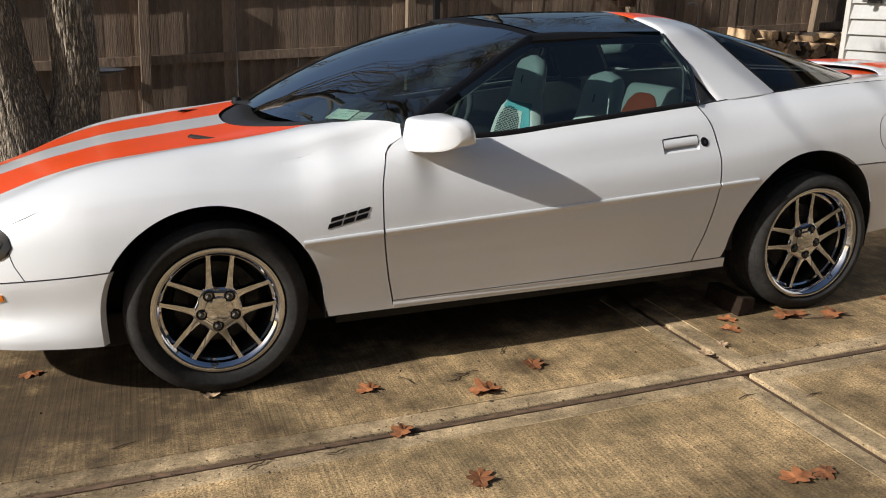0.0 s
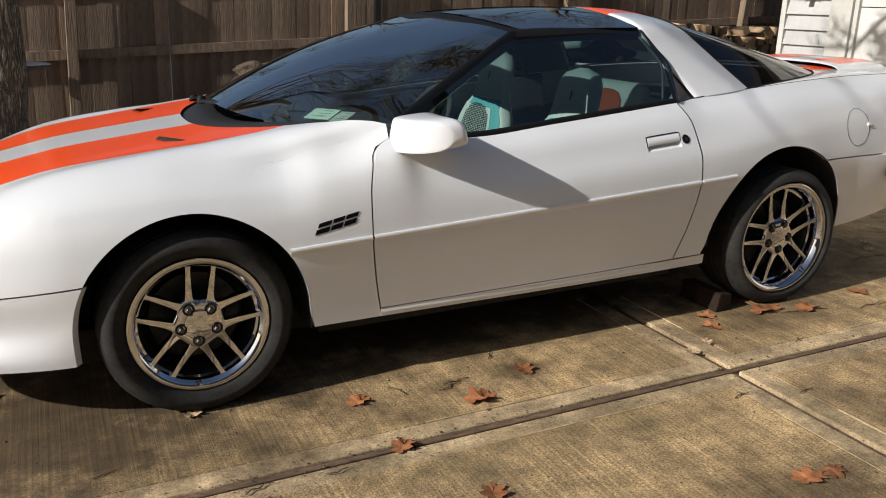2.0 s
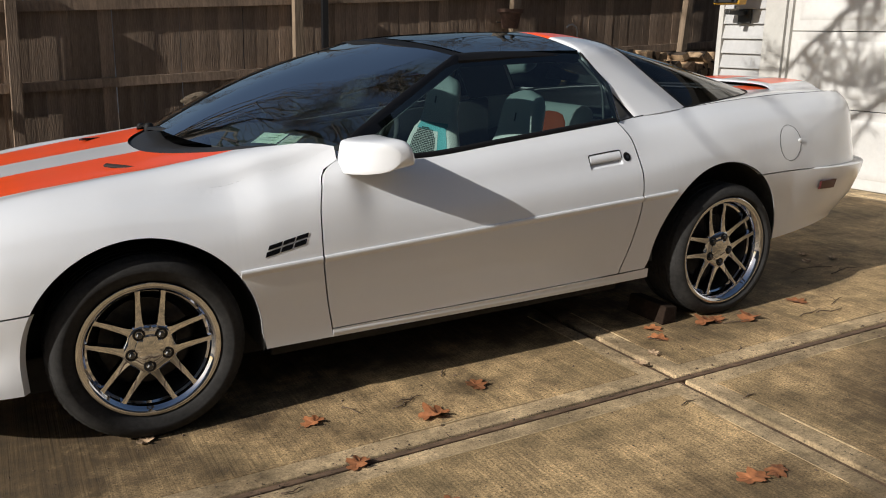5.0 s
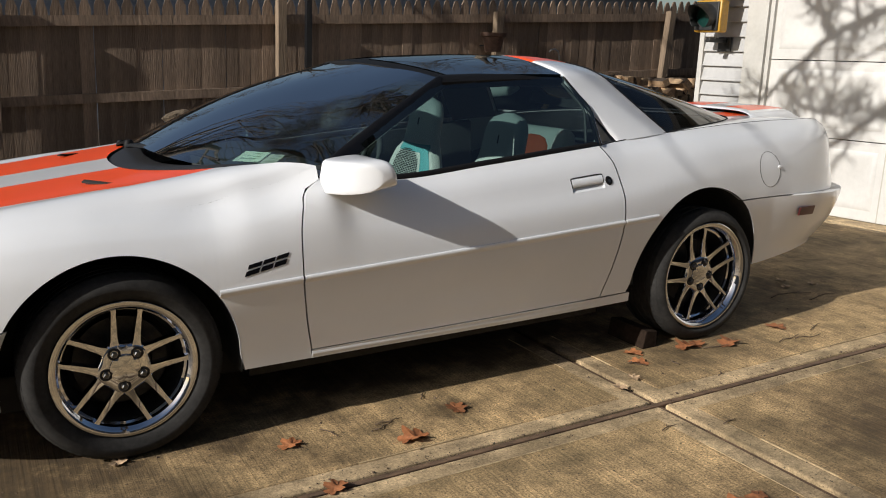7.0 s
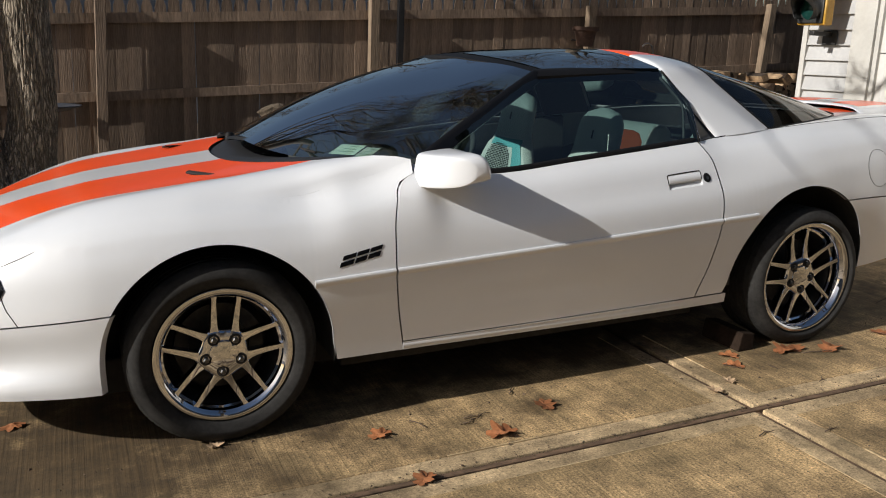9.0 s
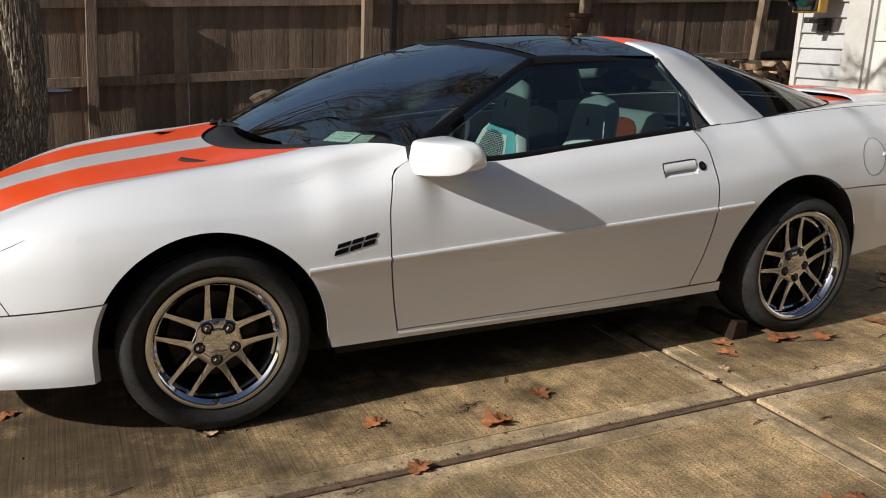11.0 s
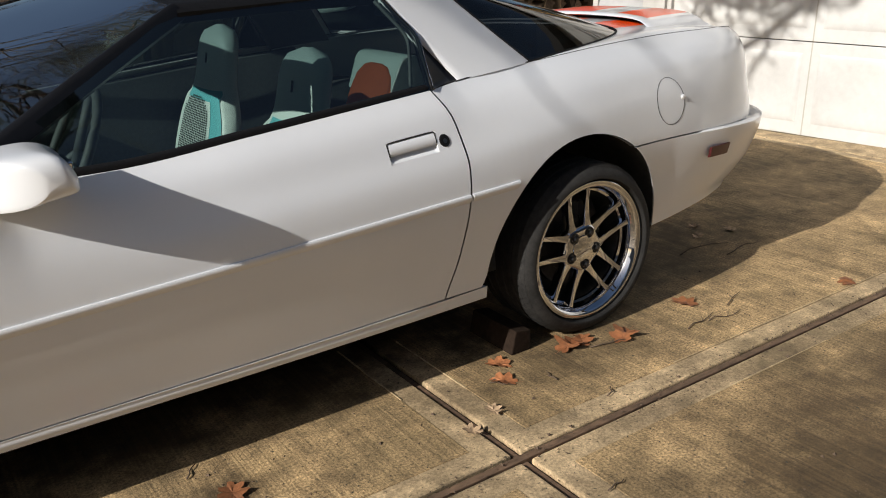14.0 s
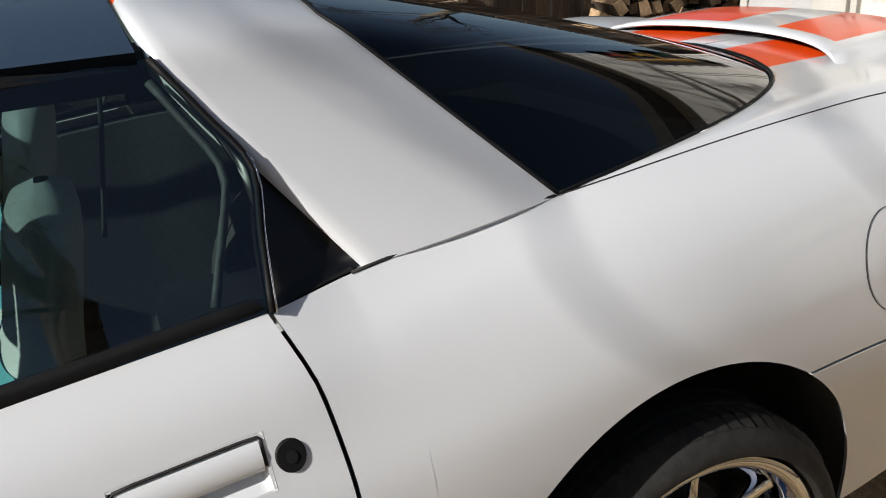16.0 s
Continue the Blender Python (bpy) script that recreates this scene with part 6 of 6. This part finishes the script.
def crown_limb(points, radii, seed, reach, depth, out):
    """A limb through (y, z, distance) points with forking twigs on it."""
    rng = random.Random(seed)
    c = curve3(points)
    n = 4 * (len(points) - 1)
    r = spline([i / (len(radii) - 1) for i in range(len(radii))], radii)
    pts = [c(i / n) + Vector((rng.uniform(-1, 1), rng.uniform(-1, 1), 0)) * 0.012 for i in range(n + 1)]
    out.append(([toward_sun(*p) for p in pts], [r(i / n) for i in range(n + 1)]))
    if not depth:
        return
    for i in range(2, n + 1):
        for _ in range(2 if depth > 1 else 1):
            if rng.random() > 0.78:
                continue
            d = (pts[i] - pts[i - 1]).normalized()
            turn = rng.choice((-1, 1)) * rng.uniform(0.45, 1.1)
            way = Vector((d.x * math.cos(turn) - d.y * math.sin(turn), d.x * math.sin(turn) + d.y * math.cos(turn), rng.uniform(-1.2, 1.2)))
            ln = reach * rng.uniform(0.45, 1.0)
            twig = [pts[i]]
            for k in range(3):
                way = way + Vector((rng.uniform(-0.3, 0.3), rng.uniform(-0.15, 0.4), 0))
                twig.append(twig[-1] + way.normalized() * ln / 3)
            r0 = max(0.006, r(i / n) * rng.uniform(0.4, 0.65))
            crown_limb(twig, [r0, r0 * 0.75, r0 * 0.45], rng.random(), reach * 0.62, depth - 1, out)


bits = []
for limb, thick, reach, deep, seed in (
        ([(-4.6, 2.2, 5.6), (-2.6, 1.95, 5.8), (-1.2, 1.58, 6.0), (-0.28, 1.27, 6.0), (0.09, 1.01, 6.0), (0.47, 0.73, 6.1), (0.85, 0.50, 6.2)], [0.13, 0.09, 0.066, 0.05, 0.02], 0.40, 2, 1),
        ([(-4.2, 2.9, 5.6), (-2.0, 2.55, 5.2), (-0.6, 2.12, 5.1), (-0.07, 1.88, 5.1), (0.28, 1.74, 5.1), (0.52, 1.62, 5.1), (0.72, 1.42, 5.2), (0.88, 1.29, 5.2), (1.04, 1.10, 5.4)], [0.11, 0.07, 0.042, 0.038, 0.020], 0.42, 2, 2),
        ([(0.50, 1.64, 5.1), (0.60, 1.76, 5.1), (0.66, 1.92, 5.0), (0.74, 2.2, 4.9)], [0.032, 0.024, 0.014], 0.36, 2, 3),
        ([(0.52, 1.62, 5.1), (0.56, 1.74, 5.4), (0.50, 1.95, 5.5), (0.46, 2.3, 5.5)], [0.030, 0.024, 0.014], 0.36, 1, 4),
        ([(0.28, 1.74, 5.1), (0.33, 1.86, 4.9), (0.28, 2.05, 4.8), (0.15, 2.3, 4.6)], [0.028, 0.02, 0.014], 0.34, 1, 5),
        ([(0.88, 1.29, 5.2), (0.80, 1.18, 5.1), (0.62, 1.06, 5.0), (0.40, 1.03, 4.9), (0.18, 1.08, 4.9)], [0.03, 0.02, 0.010], 0.34, 2, 6),
        ([(-0.9, 1.50, 6.0), (-0.4, 1.62, 5.8), (0.0, 1.58, 5.8), (0.3, 1.44, 5.6)], [0.03, 0.022, 0.010], 0.40, 2, 7),
        ([(-4.6, 2.2, 5.6), (-2.6, 0.5, 7.0), (-1.3, -0.7, 8.8), (-0.92, -0.50, 9.2), (-0.55, -0.15, 9.5), (-0.1, 0.2, 9.8)], [0.038, 0.011, 0.007, 0.005], 0.5, 1, 9),
        ([(-4.6, 2.2, 5.6), (-2.8, 0.2, 7.2), (-1.6, -0.95, 8.6), (-1.0, -0.92, 9.0), (-0.75, -0.72, 9.4), (-0.3, -0.6, 9.8)], [0.038, 0.011, 0.007, 0.005], 0.5, 1, 10),
        ([(-2.6, 2.0, 5.8), (-1.2, 2.3, 6.2), (0.3, 2.5, 6.6), (1.6, 2.35, 7.0), (2.6, 2.0, 7.1)], [0.07, 0.045, 0.02], 0.6, 2, 8)):
    crown_limb(limb, thick, seed, reach, deep, bits)
vs, fs = [], []
for pts, rad in bits:
    v, f = tube(pts, rad, 6 if rad[0] > 0.03 else 4, cap=False)
    fs += [tuple(i + len(vs) for i in q) for q in f]
    vs += v
link("crown", vs, fs, TWIG, shade, "leafless spreading limbs and twigs")
fork_a, fork_b = toward_sun(-4.6, 2.2, 5.6), toward_sun(-4.2, 2.9, 5.6)
v, f = bark_trunk([(fork_a.x - 0.3, fork_a.y - 1.6, -0.6), (fork_a.x - 0.3, fork_a.y - 1.5, 1.6), (fork_a.x - 0.2, fork_a.y - 1.0, 3.6), tuple(fork_a)], [0.36, 0.26, 0.2, 0.13], 17, 32, 40)
link("trunk", v, f, BARK, shade)
v, f = bark_trunk([(fork_a.x - 0.2, fork_a.y - 1.0, 3.6), (fork_b.x - 0.1, fork_b.y - 0.5, fork_b.z - 0.6), tuple(fork_b)], [0.15, 0.13, 0.11], 19, 24, 20)
link("limb", v, f, BARK, shade)

POLE = material("black_pole", (0.012, 0.012, 0.014), 0.35, 0.3)
pole = thing("black_pole", "square black pole standing before the fence", "pole", slope=False)
part("shaft", box(2.555, 4.46, -0.2, 2.615, 4.52, 2.05, 0.006), POLE, pole)
part("pole_cap", box(2.545, 4.45, 2.05, 2.625, 4.53, 2.08, 0.004), POLE, pole)
TERRA = material("old_terracotta", (0.11, 0.06, 0.042), 0.8, grain=0.3, scale=30, stain=0.3, stain_scale=10)
pot = thing("flower_pot", "dark terracotta flower pot hung on a fence post", "flower pot", slope=False)
v, f = revolve([(0.0, 0.0), (0.085, 0.0), (0.118, 0.16), (0.14, 0.165), (0.145, 0.205), (0.128, 0.205), (0.10, 0.17), (0.0, 0.165)], 36)
link("pot_body", v, f, TERRA, pot, m=pose(4.74, 4.53, 1.435, 90, 0, 0), sharp=40)
v, f = tube([(4.86, 4.61, 1.50), (4.74, 4.68, 1.50), (4.62, 4.61, 1.50)], 0.008, 6)
link("hanger", v, f, POLE, pot)
hook = thing("garden_hook", "thin bent metal garden hook by the fence", "hook", slope=False)
v, f = tube([(5.63, 4.5, -0.1), (5.63, 4.5, 1.40), (5.61, 4.5, 1.47), (5.56, 4.5, 1.50), (5.51, 4.5, 1.49), (5.48, 4.5, 1.46)], 0.010, 8)
link("hook_rod", v, f, material("grey_steel", (0.35, 0.35, 0.36), 0.35, 0.8), hook)
STONE = material("field_stone", (0.17, 0.128, 0.085), 0.9, grain=0.55, scale=18, stain=0.5, stain_scale=6, bump=0.014, bump_scale=22)
pile = thing("stone_pile", "stack of rough brown field stones before the fence", "stones", slope=False)
rng = random.Random(7)
for lv, count in enumerate((6, 5, 5, 4, 3, 2)):
    for k in range(count):
        bm = bmesh.new()
        bmesh.ops.create_icosphere(bm, subdivisions=3, radius=1)
        sd = rng.uniform(0, 90)
        for vv in bm.verts:
            vv.co *= 1 + 0.42 * noise.noise(vv.co * 1.4 + Vector((sd, 0, 0))) + 0.20 * noise.noise(vv.co * 5 + Vector((sd, 3, 0)))
        part("stone", bm, STONE, pile, m=pose(0.99 + 0.16 * k + 0.065 * lv + rng.uniform(-0.03, 0.03), 4.32 + rng.uniform(-0.03, 0.03), 0.12 + 0.122 * lv, rng.uniform(-15, 15), rng.uniform(-15, 15), rng.uniform(0, 180)) @ Matrix.Diagonal((0.15, 0.11, 0.060, 1)))
DISH = material("blue_grey_metal", (0.12, 0.14, 0.18), 0.35, 0.6)
bath = thing("birdbath", "shallow blue-grey metal birdbath on a thin stand", "birdbath", slope=False)
v, f = revolve([(0.0, 0.0), (0.12, 0.01), (0.24, 0.045), (0.262, 0.055), (0.262, 0.062), (0.24, 0.055), (0.1, 0.02), (0.0, 0.015)], 48)
link("bowl", v, f, DISH, bath, m=pose(-0.60, 4.40, 0.705, 90, 0, 0))
v, f = tube([(-0.60, 4.40, -0.12), (-0.60, 4.40, 0.71)], 0.025, 10)
link("stand", v, f, DISH, bath)

# Firewood stack.
LOG_END = material("split_wood_face", (0.50, 0.34, 0.20), 0.85, grain=0.35, scale=30, stain=0.3, stain_scale=6, vary=0.35)
LOG_BARK = material("log_bark", (0.07, 0.05, 0.035), 0.95, grain=0.4, scale=30, bump=0.005, bump_scale=40)
stack = thing("firewood_stack", "stacked split firewood along the fence", "firewood", slope=False)
rng = random.Random(3)
for lv in range(10):
    for k in range(17):
        if lv == 9 and rng.random() < 0.35:
            continue
        n, r = rng.choice((3, 4, 4)), rng.uniform(0.050, 0.072)
        a0 = rng.uniform(0, 6)
        out = []
        for i in range(n):
            a = a0 + 2 * math.pi * i / n + rng.uniform(-0.25, 0.25)
            out.append((r * math.cos(a) * 1.12, r * math.sin(a)))
        vs = [(a, -0.20, b) for a, b in out] + [(a, 0.20, b) for a, b in out]
        fs = [tuple(range(n)), tuple(range(2 * n - 1, n - 1, -1))] + [(i, n + i, n + (i + 1) % n, (i + 1) % n) for i in range(n)]
        link("log", vs, fs, [LOG_END, LOG_BARK], stack, smooth=False, slots=[0, 0] + [0 if rng.random() < 0.55 else 1 for _ in range(n)],
             m=pose(6.02 + 0.110 * k + rng.uniform(-0.025, 0.025), 4.25 + rng.uniform(-0.05, 0.05), 0.30 + 0.096 * lv + rng.uniform(-0.015, 0.02), rng.uniform(-6, 6), rng.uniform(0, 360), rng.uniform(-9, 9)))

# ---- on the driveway ----
BLOCK = material("dark_wood_block", (0.032, 0.021, 0.015), 0.95, spec=0.1, grain=0.35, scale=30, stain=0.3, stain_scale=8, bump=0.002, bump_scale=60)
chock = thing("wheel_chock", "dark wooden block chocking the rear tyre", "wheel chock")
blk = box(2.195, -0.885, 0.0, 2.280, -0.64, 0.085, 0.005)
for bv in blk.verts:
    if bv.co.z > 0.05:
        bv.co.x += 0.018 * (2.285 - bv.co.x) / 0.09
        bv.co.z -= 0.010 * (bv.co.x - 2.213) / 0.07
part("block", blk, BLOCK, chock)

LEAF = material("dry_oak_leaf", (0.34, 0.13, 0.05), 0.7, grain=0.3, scale=60, stain=0.35, stain_scale=18, bump=0.0012, bump_scale=120, vary=0.3)
LEAF_PALE = material("pale_dry_leaf", (0.52, 0.36, 0.22), 0.7, grain=0.25, scale=60, stain=0.3, stain_scale=18, vary=0.2)


def leaf_mesh(seed, length, mat, curl):
    """A lobed oak leaf: a fan round a bent midrib, with a stalk."""
    rng = random.Random(seed)
    n = 56
    tip, vs = [], []
    for i in range(n):
        a = 2 * math.pi * i / n
        lobes = 0.42 + 0.58 * abs(math.cos(3.5 * a + 0.2)) ** 0.8
        rx, ry = 0.5, 0.31
        r = lobes * (1 + rng.uniform(-0.10, 0.10))
        x, y = rx * math.cos(a) * (0.5 + 0.5 * r), ry * math.sin(a) * r * 1.3
        if abs(math.sin(a)) < 0.12 and math.cos(a) > 0:
            x = 0.52
        tip.append((x * length, y * length))
    def lift(x, y):
        return curl * (abs(y) / (0.3 * length)) ** 1.5 * length * 0.18 + 0.10 * curl * length * math.sin(6 * x / length + seed) + 0.05 * length * abs(curl) * noise.noise(Vector((x * 60, y * 60, seed)))
    for k in (0.0, 0.33, 0.66, 1.0):
        for x, y in tip:
            px, py = x, y * k
            vs.append((px * (0.3 + 0.7 * k) if k < 1 else px, py, lift(px, py)))
    fs = []
    for k in range(3):
        for i in range(n):
            j = (i + 1) % n
            fs.append((k * n + i, k * n + j, (k + 1) * n + j, (k + 1) * n + i))
    b = len(vs)
    for x, w in ((-0.45, 0.010), (-0.72, 0.006)):
        vs += [(x * length, -w * length, 0.012 * length), (x * length, w * length, 0.012 * length)]
    fs.append((b, b + 1, b + 3, b + 2))
    low = min(v[2] for v in vs)
    me = bpy.data.meshes.new("leaf")
    me.from_pydata([(x, y, z - low + 0.001) for x, y, z in vs], [], fs)
    me.materials.append(mat)
    me.polygons.foreach_set("use_smooth", [True] * len(me.polygons))
    return me


kinds = [leaf_mesh(s, l, LEAF, c) for s, l, c in ((1, 0.105, 0.45), (2, 0.140, 0.6), (3, 0.120, 0.35), (4, 0.095, -0.5))]
pale = leaf_mesh(5, 0.075, LEAF_PALE, 0.8)
spots = [(0.486, -1.026, 1, 20), (0.881, -1.184, 2, 10), (0.512, -1.372, 1, 40), (1.136, -1.036, 3, 80), (2.065, -1.007, 1, 130), (2.598, -1.017, 2, 200), (2.394, -0.955, 2, 15), (2.46, -0.95, 1, 60),
         (0.646, -1.725, 3, 70), (1.515, -2.04, 3, 168), (1.605, -2.05, 4, 25), (2.12, -0.905, 1, 300), (2.981, -0.957, 3, 95), (-0.691, -0.45, 4, 10), (3.618, -1.228, 4, 40), (-1.049, -0.40, 3, 20), (-0.961, -1.169, 4, 0), (-0.05, -0.885, "p", 30),
         (1.808, -1.185, "p", 110), (1.927, -1.132, "p", 250), (3.605, -0.502, "p", 20), (3.789, -0.535, "p", 80), (3.70, -0.40, "p", 150)]
for x, y, k, r in spots:
    me = pale if k == "p" else kinds[k - 1]
    ob = new("leaf", me)
    ob.matrix_basis = SLOPE @ pose(x, y, 0.0005, 0, 0, r) @ Matrix.Diagonal((0.9, 0.9, 0.7, 1))
    tagged(ob, "pale curled fallen leaf on the concrete" if k == "p" else "dry orange-brown oak leaf fallen on the concrete", "leaf", "fallen leaves on the driveway")
TWIGM = material("dry_twig", (0.11, 0.075, 0.05), 0.9, grain=0.3, scale=40)
rng = random.Random(12)
twigs = [(0.64, -1.005, 0.09, -60), (1.08, -0.87, 0.07, 50), (0.86, -1.02, 0.11, 8), (0.83, -1.05, 0.09, 25), (1.72, -1.55, 0.08, 12), (2.28, -1.27, 0.06, 35), (2.9, -1.10, 0.18, 5), (3.0, -1.13, 0.16, -12), (3.15, -1.05, 0.14, 20), (3.5, -0.62, 0.28, -14), (3.62, -0.72, 0.22, 6),
         (2.52, -1.03, 0.16, -20), (3.45, -1.62, 0.07, 30), (1.95, -1.62, 0.07, 8), (2.05, -1.02, 0.08, -50), (-0.35, -1.15, 0.08, 15), (0.05, -1.42, 0.09, 20), (0.28, -1.43, 0.07, 5), (2.2, -1.08, 0.06, 80)]
for x, y, ln, a in twigs:
    tw = thing("twig", "thin dry broken twig lying on the concrete", "twig", pose(x, y, 0.004, 0, 0, a), "twigs on the driveway")
    p = [Vector((-ln / 2 + ln * i / 4, rng.uniform(-0.1, 0.1) * ln, 0.001 + 0.002 * (i % 2))) for i in range(5)]
    v, f = tube(p, [0.0024, 0.0023, 0.0020, 0.0017, 0.0011], 6)
    link("stem", v, f, TWIGM, tw)
    v, f = tube([p[2], p[2] + Vector((ln * 0.15, ln * 0.14, 0.002))], [0.0015, 0.0008], 5)
    link("side_stem", v, f, TWIGM, tw)
# Crumbs of bark and grit.
vs, fs = [], []
for _ in range(2400):
    x, y = rng.uniform(-1.6, 4.6), rng.uniform(-2.6, -0.75)
    if rng.random() < 0.35:
        y = -1.365 + rng.gauss(0, 0.035)
    r = rng.uniform(0.0012, 0.0036) * (1.9 if rng.random() < 0.08 else 1)
    a = rng.uniform(0, 3)
    b = len(vs)
    vs += [(x + r * 1.8 * math.cos(a), y + r * 1.8 * math.sin(a), 0.0006), (x + r * math.cos(a + 2), y + r * math.sin(a + 2), 0.0006), (x + r * math.cos(a + 4.2), y + r * math.sin(a + 4.2), 0.0006), (x, y, 0.0006 + r)]
    fs += [(b, b + 1, b + 3), (b + 1, b + 2, b + 3), (b + 2, b, b + 3)]
tagged(link("grit", vs, fs, TWIGM, smooth=False, m=SLOPE), "scattered dark bark crumbs and grit on the concrete", "grit", kind="stuff")
# Leaf litter on the soil.
LITTER = material("brown_leaf_litter", (0.25, 0.135, 0.058), 0.85, grain=0.5, scale=9, stain=0.4, stain_scale=3)
vs, fs = [], []
for _ in range(4200):
    x, y = rng.uniform(-5.5, 5.0), rng.uniform(2.6, 4.75)
    r, a, z = rng.uniform(0.012, 0.04), rng.uniform(0, 6.3), lie_z(x, y) + 0.035 + rng.uniform(0, 0.035)
    b = len(vs)
    t = rng.uniform(-0.02, 0.02)
    vs += [(x + r * math.cos(a), y + r * math.sin(a), z + t), (x + 0.6 * r * math.cos(a + 1.2), y + 0.6 * r * math.sin(a + 1.2), z + 0.01), (x + r * math.cos(a + 3.1), y + r * math.sin(a + 3.1), z - t), (x + 0.6 * r * math.cos(a + 4.6), y + 0.6 * r * math.sin(a + 4.6), z + 0.012)]
    fs.append((b, b + 1, b + 2, b + 3))
tagged(link("leaf_litter", vs, fs, LITTER, smooth=False), "brown fallen leaves covering the soil by the fence", "leaves", kind="stuff")

# ---- beyond the fence: an added plain wall that hides the low sky from reflections ----
SKY_BLOCK = material("pale_sky_block", (0.24, 0.26, 0.29), 0.8, grain=0.15, scale=20, stain=0.2, stain_scale=1.5)
north = thing("wall_north", "plain pale grey wall added beyond the fence to hide the low sky", "wall", kind="structure", slope=False)
part("house_wall", box(-9.0, 11.0, -0.6, 13.0, 11.3, 2.9), SKY_BLOCK, north)
part("house_roof", box(-9.6, 10.5, 2.9, 13.6, 11.6, 3.1), bpy.data.materials["shingle"], north)

# ---- behind the camera: an added unseen wall that closes the yard and blocks skylight ----
south = thing("wall_south", "plain unseen wall added behind the camera to block skylight", "wall", kind="structure", slope=False)
part("house_wall", box(-16, -9.3, -0.9, 16, -9.0, 4.4), material("grey_sky_block", (0.19, 0.21, 0.24), 0.8, grain=0.2, scale=12, stain=0.2, stain_scale=1.2), south)
part("house_roof", box(-16.4, -9.8, 4.4, 16.4, -8.6, 4.6), bpy.data.materials["shingle"], south)
